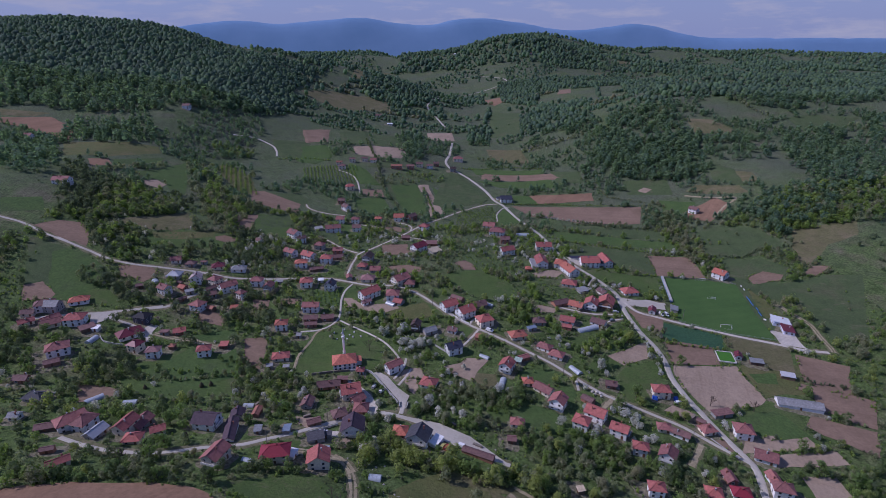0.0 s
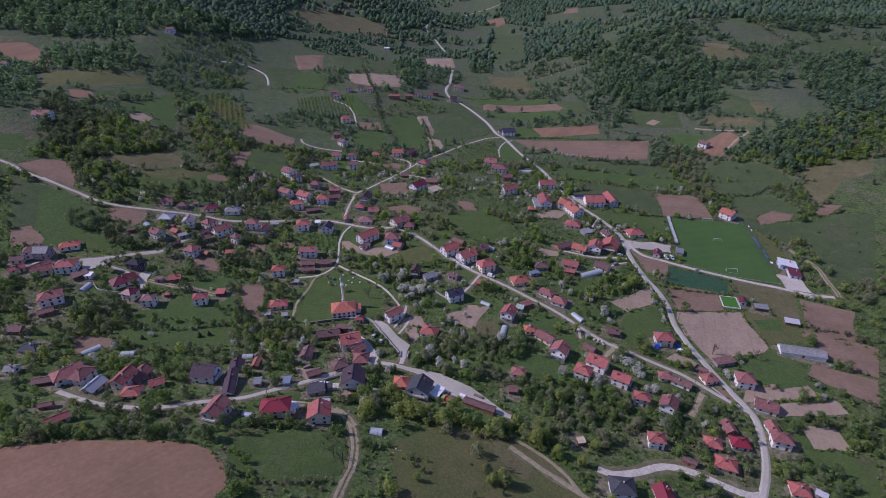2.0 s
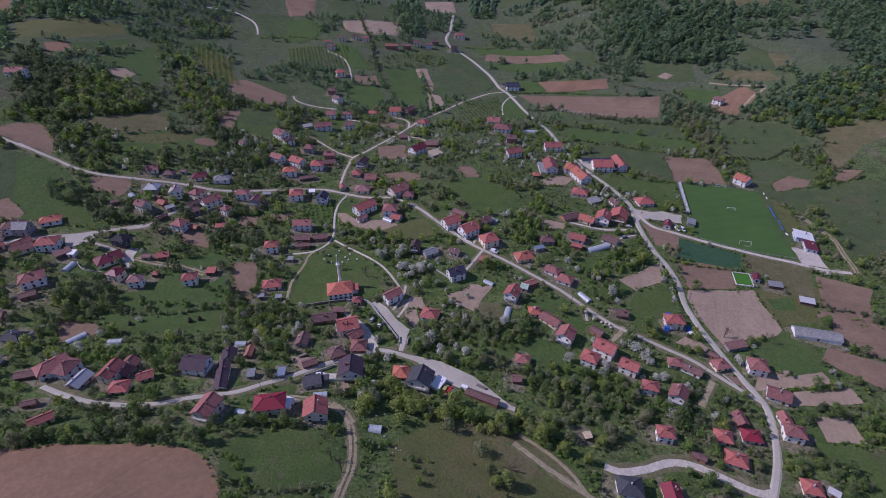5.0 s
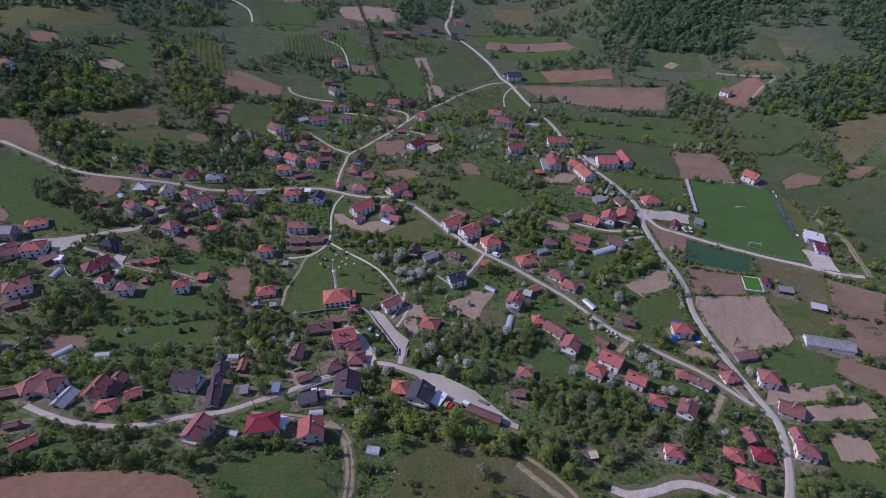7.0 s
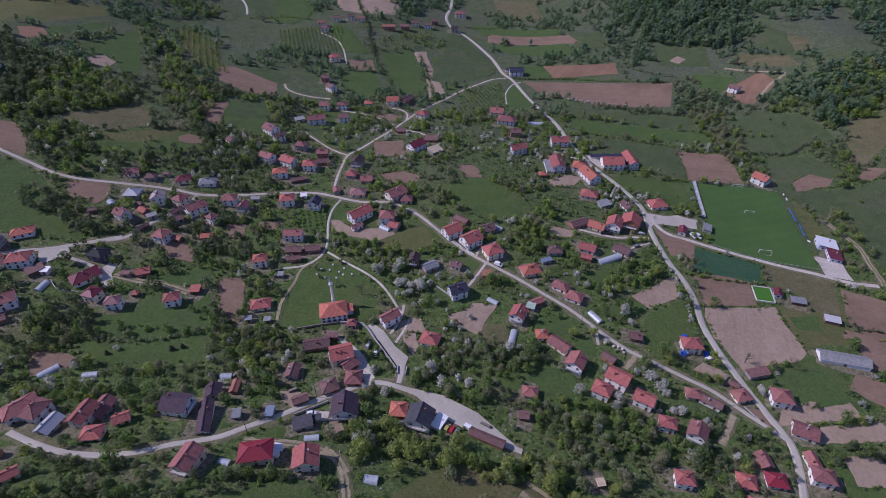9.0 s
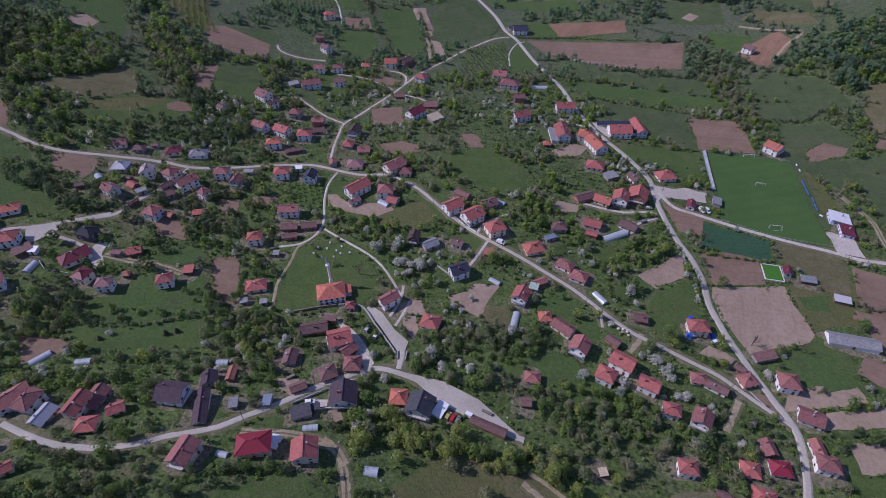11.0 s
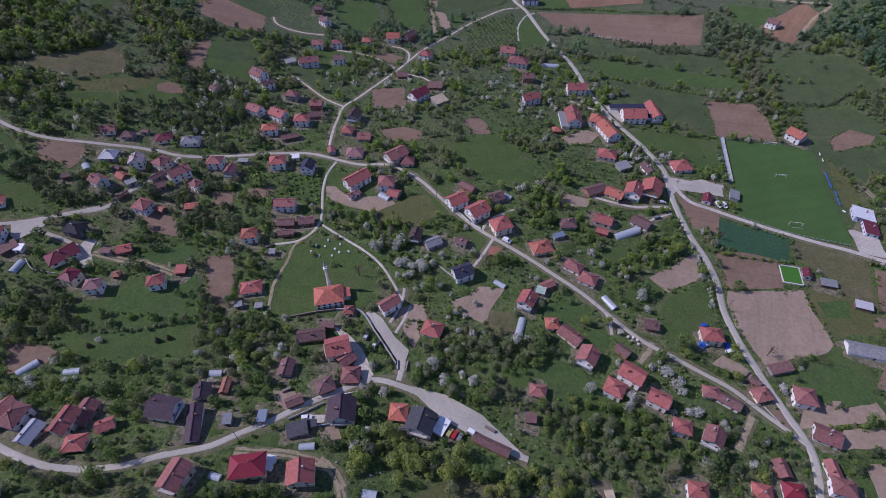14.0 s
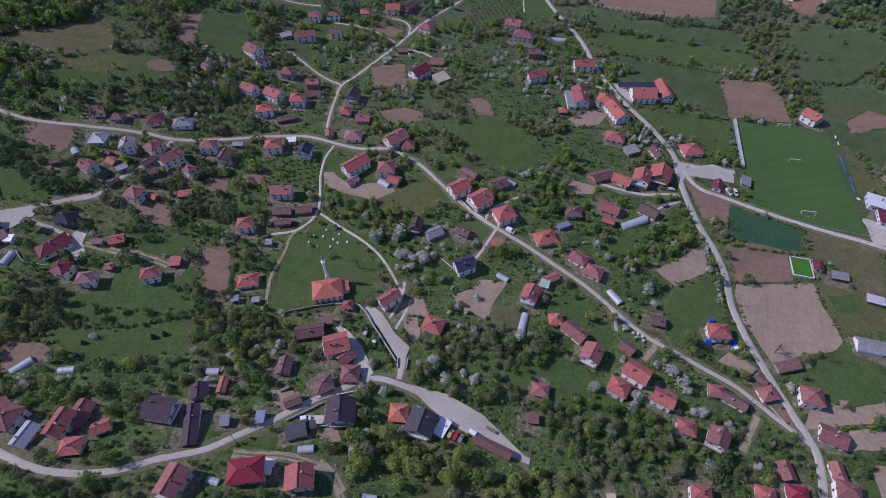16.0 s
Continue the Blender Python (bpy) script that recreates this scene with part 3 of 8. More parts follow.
road("village_street", "asphalt", 2.8, (-299.5, 388.0), (-277.4, 378.6), (-266.6, 374.3), (-253.5, 368.4), (-238.5, 364.4), (-224.8, 363.2), (-211.7, 363.4), (-200.2, 363.3), (-182.9, 363.2), (-170.8, 361.6))
road("lower_street", "asphalt", 3.2, (-204.1, 308.3), (-194.8, 312.2), (-186.3, 316.1))
road("village_street", "asphalt", 2.8, (-370.8, 410.4), (-354.9, 406.4), (-334.6, 402.0), (-313.3, 392.2), (-297.8, 386.5), (-286.1, 382.4))
road("footpath", "lane", 2.2, (12.2, 284.9), (17.6, 293.5), (21.9, 301.6), (24.4, 305.5))
road("footpath", "lane", 1.8, (17.5, 308.1), (19.5, 314.3), (24.5, 319.8), (32.4, 324.8), (39.8, 328.7))
road("lower_street", "asphalt", 2.6, (-218.1, 301.6), (-207.9, 297.3), (-194.0, 292.6), (-183.2, 287.8))
road("side_lane", "lane", 2.2, (75.0, 260.4), (76.3, 255.9), (75.6, 248.0))
road("side_lane", "dirt", 2.4, (94.0, 245.2), (90.5, 239.5), (85.2, 234.2))
field("football_pitch", "pitch", (185.9, 408.4), (220.1, 405.3), (241.0, 397.3), (237.7, 380.1), (231.6, 352.2), (228.1, 327.0), (224.8, 311.9), (193.0, 319.8), (167.5, 332.9))
field("crop_field", "crop", (155.2, 329.9), (191.3, 316.3), (182.1, 298.3), (145.3, 308.3))
field("ploughed_field", "soil", (135.3, 346.5), (157.3, 335.7), (149.4, 316.8), (136.9, 321.2))
field("ploughed_field", "soil", (144.5, 303.9), (158.5, 304.8), (176.4, 299.8), (171.4, 280.2), (141.2, 278.6))
field("ploughed_field", "tansoil", (140.9, 277.5), (181.3, 279.6), (180.2, 270.5), (181.3, 247.4), (176.1, 242.9), (143.1, 235.3), (137.3, 256.0), (137.9, 270.1))
field("ploughed_field", "soil", (189.1, 456.4), (226.6, 450.8), (222.4, 408.8), (182.4, 413.3))
field("ploughed_field", "tansoil", (102.0, 283.7), (131.7, 301.5), (129.6, 284.7), (109.6, 274.1))
field("meadow", "meadow", (109.2, 272.8), (131.7, 282.1), (127.9, 263.3), (121.9, 252.4), (112.0, 238.3), (95.8, 251.1))
field("meadow", "meadow", (167.5, 241.2), (195.8, 250.9), (189.5, 224.2), (167.3, 223.6), (160.7, 231.3))
field("meadow", "lush", (157.7, 232.7), (181.2, 238.9), (190.0, 215.4), (188.0, 209.9), (169.0, 217.6), (151.3, 219.4))
field("ploughed_field", "tansoil", (151.7, 214.5), (170.3, 218.9), (166.7, 214.9), (186.0, 218.6), (187.0, 210.5), (146.0, 205.6))
field("ploughed_field", "tansoil", (164.5, 206.0), (194.1, 209.1), (194.5, 199.3), (158.3, 197.0))
field("ploughed_field", "tansoil", (166.1, 191.6), (182.4, 191.6), (182.1, 177.7), (164.9, 178.7))
field("ploughed_field", "soil", (227.9, 296.6), (255.1, 284.1), (231.4, 249.1), (215.2, 267.4))
field("grass_slope", "drygrass", (224.2, 310.8), (226.3, 299.1), (213.7, 271.8), (202.7, 278.3), (199.2, 290.1), (186.4, 302.2), (191.6, 314.6))
field("ploughed_field", "soil", (211.7, 264.9), (244.9, 249.5), (240.0, 242.6), (206.2, 258.3))
field("ploughed_field", "soil", (212.3, 257.6), (240.0, 242.6), (227.7, 225.3), (207.4, 239.2))
field("ploughed_field", "soil", (199.0, 235.5), (226.3, 223.3), (212.8, 204.3), (190.4, 226.2))
field("ploughed_field", "soil", (80.8, 605.3), (227.8, 586.0), (209.6, 537.2), (148.9, 540.8), (120.3, 561.7), (98.4, 564.5))
field("grass_field", "pasture", (102.7, 539.9), (220.6, 515.6), (219.0, 490.1), (113.0, 522.8))
field("meadow", "lush", (112.0, 517.4), (220.3, 486.8), (221.1, 469.4), (116.6, 489.1))
field("grass_field", "pasture", (115.4, 483.1), (192.7, 463.4), (180.7, 409.7), (146.1, 433.7))
field("meadow", "lush", (41.9, 714.0), (145.6, 703.3), (146.1, 669.5), (76.6, 683.1))
field("ploughed_field", "soil", (56.0, 750.6), (149.2, 724.7), (166.9, 694.6), (52.7, 721.4))
field("ploughed_field", "tansoil", (237.5, 631.8), (248.2, 639.5), (255.3, 631.5), (245.2, 623.7))
field("grass_field", "pasture", (4.4, 741.1), (22.0, 737.6), (60.0, 642.5), (52.1, 620.8), (9.0, 584.8), (-14.3, 596.2))
field("ploughed_field", "tansoil", (-31.5, 667.8), (-25.2, 671.8), (-20.0, 643.3), (-27.4, 641.0))
field("ploughed_field", "soil", (-97.9, 626.7), (-74.5, 632.4), (-69.3, 608.1), (-94.6, 605.2))
field("ploughed_field", "tansoil", (-135.7, 801.2), (-107.8, 814.3), (-59.3, 813.4), (-60.2, 769.2), (-101.4, 756.0), (-127.1, 765.3))
field("ploughed_field", "soil", (-211.9, 567.4), (-198.2, 574.1), (-152.3, 549.2), (-150.1, 522.4), (-176.5, 524.7), (-199.4, 535.2))
field("ploughed_field", "soil", (-198.2, 487.5), (-180.8, 498.2), (-174.1, 454.7), (-181.8, 449.3))
field("grass_slope", "drygrass", (-285.9, 427.9), (-263.4, 446.6), (-241.1, 461.7), (-214.9, 438.8), (-240.1, 422.1), (-265.4, 425.8))
field("ploughed_field", "soil", (-239.7, 360.9), (-215.7, 362.4), (-207.2, 354.6), (-212.0, 341.9), (-226.8, 348.1))
field("ploughed_field", "soil", (-282.4, 325.0), (-273.6, 330.5), (-257.1, 318.1), (-256.9, 313.5), (-271.7, 307.5))
field("ploughed_field", "soil", (-166.4, 315.8), (-151.3, 315.0), (-140.9, 308.3), (-141.1, 299.5), (-156.2, 301.5))
field("ploughed_field", "soil", (-123.2, 286.9), (-109.6, 290.5), (-104.4, 267.5), (-103.7, 255.6), (-114.1, 258.9))
field("meadow", "meadow", (-85.6, 292.2), (-69.1, 303.6), (-57.0, 300.1), (-44.4, 289.5), (-35.1, 279.4), (-37.6, 263.1), (-43.3, 255.2), (-71.3, 253.4), (-81.6, 254.0), (-85.4, 265.0))
field("ploughed_field", "soil", (-45.3, 397.9), (-28.0, 401.7), (-17.2, 396.3), (-18.6, 387.6), (-33.8, 383.1), (-43.1, 392.2))
field("ploughed_field", "soil", (9.3, 410.6), (18.6, 418.1), (24.8, 409.2), (26.7, 397.2), (16.1, 396.0))
field("ploughed_field", "soil", (-54.9, 450.4), (-32.4, 454.8), (-29.4, 424.7), (-52.2, 423.2))
field("ploughed_field", "soil", (-67.7, 502.4), (-48.3, 509.4), (-35.3, 504.2), (-42.0, 492.5), (-62.5, 500.6))
field("ploughed_field", "tansoil", (-70.9, 341.9), (-65.6, 342.1), (-56.7, 333.6), (-33.6, 334.0), (-30.1, 327.8), (-41.7, 321.5), (-60.5, 327.3), (-68.4, 329.2))
field("ploughed_field", "soil", (-114.5, 337.6), (-99.8, 340.7), (-99.6, 332.3), (-112.6, 329.4))
field("ploughed_field", "soil", (-133.2, 333.8), (-121.4, 334.9), (-120.0, 322.7), (-128.6, 322.0))
field("ploughed_field", "soil", (-240.4, 361.7), (-216.2, 356.7), (-216.2, 345.2), (-229.1, 345.1))
field("ploughed_field", "tansoil", (63.4, 337.8), (68.9, 342.9), (81.3, 339.7), (78.5, 332.8), (64.1, 331.4))
field("ploughed_field", "tansoil", (14.1, 272.8), (27.6, 271.9), (21.2, 262.2), (16.5, 250.6), (1.9, 259.8), (0.6, 263.7), (9.9, 267.2))
field("ploughed_field", "tansoil", (-22.4, 258.9), (-17.8, 261.2), (-12.5, 260.8), (-9.7, 251.8), (-18.6, 250.9), (-23.9, 254.3))
field("ploughed_field", "tansoil", (-21.1, 250.0), (-14.8, 251.7), (-13.2, 243.0), (-15.4, 237.3), (-20.7, 242.7))
field("ploughed_field", "tansoil", (73.5, 399.2), (92.0, 412.1), (100.4, 407.1), (92.9, 396.1), (76.0, 392.0))
field("ploughed_field", "soil", (-189.7, 232.6), (-178.1, 232.6), (-164.3, 228.2), (-168.6, 221.3), (-180.5, 216.8))
field("meadow", "meadow", (-158.9, 270.9), (-124.7, 269.8), (-123.2, 256.9), (-145.4, 255.7), (-165.5, 245.4), (-173.0, 251.0), (-167.4, 260.6))
field("meadow", "meadow", (-175.1, 240.5), (-128.2, 242.9), (-105.4, 248.4), (-102.5, 231.0), (-139.2, 223.8), (-162.0, 228.3))
field("meadow", "meadow", (92.4, 279.0), (101.8, 283.0), (109.4, 273.4), (95.2, 266.2), (84.7, 268.8))
field("meadow", "meadow", (-3.1, 383.0), (28.5, 397.4), (54.1, 370.2), (48.7, 349.9), (25.9, 347.8), (10.2, 360.7))
field("ploughed_field", "redsoil", (-171.7, 145.6), (-164.2, 148.8), (-155.0, 152.4), (-140.0, 154.7), (-118.0, 156.1), (-97.3, 156.1), (-86.1, 151.7), (-76.7, 141.7), (-74.8, 135.8), (-76.2, 128.2), (-77.4, 120.2), (-99.7, 115.0), (-123.0, 113.0), (-141.6, 113.6), (-159.5, 128.9))
field("meadow", "meadow", (-84.4, 161.8), (-70.5, 165.1), (-51.7, 169.1), (-39.7, 158.0), (-37.7, 146.8), (-51.3, 141.0), (-67.9, 138.9), (-78.7, 147.1))
field("grass_slope", "drygrass", (19.6, 173.2), (28.6, 168.3), (38.5, 156.8), (31.4, 154.7), (21.2, 164.5))
field("grass_field", "olive", (0.7, 180.6), (22.0, 173.5), (36.6, 159.3), (56.2, 145.6), (-17.5, 136.5), (-21.9, 163.4), (-11.2, 174.3))
field("meadow", "meadow", (148.3, 180.4), (169.1, 190.0), (175.1, 175.0), (188.1, 172.3), (175.2, 151.4), (158.4, 172.0))
field("grass_field", "pasture", (-318.9, 385.9), (-277.5, 373.2), (-250.8, 343.8), (-264.0, 329.0), (-283.1, 326.1))
field("grass_field", "pasture", (217.8, 490.2), (279.7, 515.1), (311.8, 496.5), (315.6, 455.5), (296.4, 454.2), (273.1, 444.6), (250.8, 447.9))
field("grass_field", "pasture", (246.7, 438.4), (286.0, 442.3), (300.4, 417.1), (267.3, 404.3), (256.3, 418.6))
field("ploughed_field", "soil", (256.5, 409.6), (274.8, 419.3), (288.1, 410.6), (279.0, 401.5), (255.4, 398.3))
field("ploughed_field", "soil", (303.1, 409.9), (317.5, 420.4), (331.1, 417.4), (311.4, 405.2))
field("grass_slope", "drygrass", (333.5, 481.9), (392.5, 480.1), (378.9, 456.6), (348.1, 448.2), (316.4, 422.3), (308.6, 432.7))
field("grass_field", "pasture", (271.5, 395.5), (320.0, 405.2), (345.9, 400.3), (291.0, 315.3), (265.5, 315.1), (271.1, 363.6))
field("ploughed_field", "redsoil", (265.0, 559.0), (310.1, 587.3), (315.7, 561.4), (280.1, 528.3), (263.5, 540.7))
field("ploughed_field", "redsoil", (-589.2, 722.3), (-535.3, 741.6), (-487.1, 710.8), (-457.9, 657.3), (-523.1, 688.2), (-577.2, 705.2))
field("ploughed_field", "soil", (-224.6, 860.0), (-185.3, 887.5), (-176.3, 817.1), (-206.9, 801.1))
field("grass_field", "pasture", (-170.4, 881.7), (-128.2, 910.8), (-112.3, 821.8), (-153.3, 808.3))
field("grass_field", "pasture", (-120.5, 886.8), (-84.5, 901.5), (-57.2, 842.2), (-103.0, 815.4))
field("ploughed_field", "tansoil", (-106.3, 807.2), (-60.5, 825.8), (-53.4, 780.0), (-94.7, 764.2))
field("ploughed_field", "tansoil", (-29.6, 969.3), (16.7, 994.3), (20.2, 908.7), (-22.9, 901.7))
field("grass_field", "pasture", (-255.4, 795.7), (-208.1, 806.1), (-151.2, 727.0), (-220.3, 725.1))
field("grass_slope", "drygrass", (-291.6, 1126.4), (-251.4, 1209.2), (-122.7, 1269.0), (-112.0, 1150.2), (-202.9, 1066.2), (-252.5, 1097.9))
field("grass_slope", "drygrass", (372.9, 830.4), (406.1, 818.2), (422.3, 779.7), (405.5, 760.5), (366.4, 781.1))
field("grass_field", "pasture", (514.6, 815.6), (568.5, 821.3), (614.4, 801.7), (561.9, 757.5), (513.7, 769.4))
field("grass_slope", "drygrass", (357.9, 642.5), (371.5, 629.9), (367.3, 602.5), (349.5, 611.1))
field("grass_field", "pasture", (342.8, 686.1), (360.0, 647.1), (348.7, 596.4), (327.0, 632.7))
field("grass_field", "pasture", (262.6, 914.9), (287.0, 887.3), (266.1, 842.6), (251.4, 853.0))
field("grass_field", "pasture", (115.1, 1289.1), (172.7, 1222.9), (132.1, 921.4), (75.0, 934.3))
field("ploughed_field", "redsoil", (131.9, 1401.4), (109.1, 1603.8), (232.0, 1664.3), (181.5, 1519.9))
field("grass_slope", "drygrass", (-223.9, 1349.5), (-254.8, 2430.1), (-133.7, 2058.0), (-175.0, 1389.5))
field("paved_yard", "asphalt", (-18.0, 218.5), (-1.6, 214.8), (13.2, 206.5), (19.7, 199.9), (30.5, 188.9), (23.5, 190.5), (11.7, 195.6), (0.7, 201.9), (-8.4, 208.6))
field("paved_yard", "asphalt", (-40.0, 254.7), (-36.9, 257.1), (-31.0, 252.4), (-24.7, 242.6), (-17.8, 235.7), (-19.0, 230.9), (-19.8, 223.8), (-22.2, 223.7), (-22.1, 229.3), (-31.9, 244.7))
field("paved_yard", "asphalt", (-223.9, 300.8), (-211.6, 306.3), (-207.4, 301.0), (-210.0, 296.5), (-216.5, 290.4), (-220.2, 292.8))
field("gravel_yard", "lane", (-186.9, 286.0), (-183.6, 295.6), (-179.0, 294.3), (-179.0, 286.4), (-173.7, 277.7), (-177.9, 275.8), (-185.6, 281.4))
field("gravel_yard", "lane", (-54.0, 248.8), (-45.7, 243.2), (-38.6, 235.8), (-32.4, 223.0), (-35.5, 219.2), (-41.3, 228.0), (-47.6, 238.8))
field("gravel_yard", "lane", (228.8, 327.0), (235.0, 323.7), (242.9, 323.4), (240.2, 303.3), (225.9, 307.6))
field("paved_yard", "asphalt", (111.7, 445.4), (120.0, 438.2), (120.4, 422.0), (113.3, 434.1))
field("ploughed_field", "soil", (136.8, 214.2), (141.4, 215.1), (143.0, 203.9), (140.7, 203.0), (138.0, 208.0))
field("ploughed_field", "tansoil", (118.8, 235.2), (125.3, 239.6), (133.1, 235.8), (135.8, 229.2), (127.4, 230.2))
field("grass_field", "pasture", (-75.0, 657.3), (-35.2, 679.9), (-25.8, 593.7), (-52.1, 558.1))
field("meadow", "lush", (70.4, 591.8), (85.6, 553.5), (74.5, 530.9), (58.7, 532.3), (60.4, 567.1))
field("grass_field", "pasture", (-196.9, 569.9), (-160.0, 583.0), (-144.1, 559.6), (-151.4, 549.6))
field("grass_field", "pasture", (-180.1, 495.8), (-154.0, 514.0), (-139.4, 474.2), (-166.3, 457.7))
field("grass_field", "pasture", (-126.6, 478.7), (-107.7, 478.1), (-74.3, 442.5), (-102.2, 449.2))
field("meadow", "lush", (252.4, 600.5), (287.9, 583.2), (272.0, 562.8), (244.4, 553.2))
field("grass_slope", "drygrass", (304.7, 628.1), (344.0, 603.2), (344.0, 579.7), (313.6, 593.8), (288.7, 615.2))
field("grass_slope", "drygrass", (69.4, 858.5), (122.2, 844.4), (130.4, 778.4), (74.3, 806.2))
field("grass_field", "pasture", (228.7, 666.0), (281.0, 653.6), (272.4, 611.5), (223.2, 624.1))
field("grass_field", "pasture", (-102.0, 737.9), (-67.2, 745.2), (-61.5, 723.0), (-102.6, 710.9))
field("meadow", "lush", (-375.7, 435.9), (-350.8, 450.4), (-333.4, 427.1), (-359.6, 413.1))
field("grass_slope", "drygrass", (-609.1, 751.1), (-542.7, 753.9), (-555.4, 737.9), (-594.3, 729.6))
field("grass_field", "pasture", (-303.8, 669.7), (-263.8, 695.6), (-261.7, 668.8), (-289.6, 643.0))
field("ploughed_field", "soil", (325.2, 1543.1), (353.1, 1528.4), (331.6, 1431.7), (297.1, 1440.8))
field("grass_slope", "drygrass", (444.6, 2026.9), (630.6, 2256.5), (741.5, 2243.9), (616.6, 2121.8))
field("grass_slope", "drygrass", (765.3, 2491.8), (886.7, 2553.1), (855.8, 2458.9), (762.5, 2437.3))
field("meadow", "meadow", (113.2, 414.8), (143.4, 415.1), (178.8, 407.8), (169.7, 367.5), (150.0, 385.8), (131.9, 399.1))
field("grass_field", "pasture", (224.5, 406.6), (245.5, 404.8), (245.9, 366.0), (236.5, 329.3), (213.3, 324.1), (212.0, 350.7))
field("grass_field", "pasture", (251.6, 448.1), (277.8, 439.5), (285.1, 416.3), (262.1, 366.1), (249.3, 381.0), (240.6, 410.4))
field("meadow", "meadow", (44.6, 219.0), (62.9, 219.9), (73.1, 210.5), (64.2, 200.8), (51.2, 206.0), (43.4, 209.2))
field("ploughed_field", "tansoil", (-72.2, 213.4), (-63.2, 213.3), (-59.9, 208.5), (-64.5, 204.3), (-69.6, 207.3))
field("ploughed_field", "tansoil", (-50.8, 197.4), (-43.2, 198.3), (-40.8, 192.2), (-47.7, 189.7))
field("meadow", "meadow", (-79.3, 192.6), (-63.5, 195.6), (-58.1, 190.3), (-73.6, 187.3))
field("gravel_yard", "lane", (-55.4, 202.6), (-49.0, 203.2), (-49.1, 199.8), (-54.1, 199.1))
field("meadow", "meadow", (0.6, 238.0), (13.1, 239.9), (17.6, 228.0), (5.5, 224.8))
field("meadow", "meadow", (20.2, 230.7), (35.0, 231.4), (38.9, 221.3), (26.6, 218.1))
field("meadow", "meadow", (-245.1, 416.0), (-225.5, 430.1), (-182.4, 433.8), (-172.4, 410.9), (-206.1, 398.3), (-235.4, 396.0))
field("meadow", "meadow", (-244.2, 325.6), (-227.7, 327.7), (-213.5, 318.8), (-220.5, 311.8), (-236.6, 310.1))
field("meadow", "meadow", (-105.3, 507.4), (-77.0, 513.3), (-74.7, 478.5), (-96.7, 470.1))
field("meadow", "meadow", (-17.7, 342.1), (2.1, 347.9), (11.7, 331.2), (1.9, 319.2), (-12.3, 323.3))
field("meadow", "meadow", (-79.3, 356.2), (-51.7, 351.7), (-33.8, 336.9), (-42.5, 325.1), (-63.1, 336.6))
field("ploughed_field", "redsoil", (20.9, 298.3), (26.1, 299.7), (26.7, 294.0), (21.8, 292.3))
field("meadow", "meadow", (2.8, 307.0), (15.2, 311.4), (20.2, 302.3), (14.7, 294.0), (4.8, 295.0))
field("meadow", "meadow", (80.7, 301.0), (93.6, 305.8), (96.1, 296.7), (86.3, 291.6))
field("grass_field", "olive", (247.6, 391.4), (249.3, 366.1), (250.3, 347.3), (235.9, 344.7), (240.1, 366.0))
field("ploughed_field", "redsoil", (-385.1, 572.1), (-370.2, 585.8), (-354.7, 563.5), (-369.0, 549.0))
field("meadow", "lush", (-367.1, 586.5), (-344.4, 616.9), (-333.4, 633.3), (-328.2, 610.1), (-346.3, 579.7), (-356.6, 569.7))
field("meadow", "lush", (-331.2, 559.3), (-317.0, 580.6), (-309.1, 633.6), (-274.3, 557.1), (-260.0, 519.0), (-272.4, 518.8), (-296.1, 550.9), (-311.7, 548.4))
field("ploughed_field", "tansoil", (-311.1, 535.4), (-301.9, 547.9), (-287.3, 538.7), (-286.9, 523.3), (-301.2, 526.3))
field("grass_slope", "olive", (-458.6, 645.2), (-430.0, 654.9), (-358.4, 671.2), (-345.5, 648.3), (-375.4, 597.3), (-411.6, 573.1))
field("grass_slope", "drygrass", (-255.3, 455.7), (-236.3, 470.6), (-218.6, 442.9), (-229.4, 424.7), (-246.9, 432.7))
field("grass_slope", "olive", (-242.5, 418.5), (-218.7, 427.9), (-197.6, 436.9), (-195.6, 425.6), (-215.6, 410.6), (-235.8, 408.1))
field("grass_slope", "olive", (-282.7, 644.3), (-271.2, 660.2), (-229.8, 623.4), (-201.1, 557.3), (-221.1, 555.7), (-242.0, 586.3))
field("ploughed_field", "soil", (-193.8, 426.4), (-187.9, 432.5), (-177.4, 428.4), (-175.6, 420.7), (-184.8, 418.1), (-191.5, 419.9))
field("meadow", "meadow", (-184.2, 501.5), (-165.6, 502.9), (-146.1, 491.5), (-140.8, 444.4), (-158.2, 444.7), (-172.4, 456.1))
field("meadow", "lush", (-290.1, 367.3), (-283.6, 374.7), (-266.7, 369.1), (-251.2, 359.3), (-232.7, 342.2), (-242.5, 316.4), (-257.2, 309.1))
field("meadow", "lush", (-149.3, 275.5), (-123.7, 275.2), (-112.2, 249.3), (-128.0, 236.1), (-159.9, 236.0), (-163.0, 247.9))
field("meadow", "lush", (-154.0, 287.3), (-132.2, 296.5), (-125.6, 285.3), (-136.5, 281.4), (-148.8, 281.8))
field("meadow", "lush", (37.7, 775.5), (142.6, 746.9), (139.8, 729.0), (46.9, 741.9))
field("grass_field", "pasture", (150.8, 733.6), (186.9, 712.7), (181.8, 673.7), (149.0, 685.7))
field("ploughed_field", "redsoil", (107.6, 646.6), (183.2, 638.2), (180.5, 613.9), (114.7, 612.7))
field("meadow", "lush", (76.8, 652.4), (107.5, 645.5), (115.0, 614.8), (90.3, 609.5))
field("meadow", "lush", (3.9, 676.9), (25.1, 629.9), (21.4, 612.1), (3.2, 584.2), (-5.7, 648.4))
field("meadow", "lush", (-93.8, 353.3), (-75.6, 354.0), (-72.6, 330.1), (-89.7, 330.8))
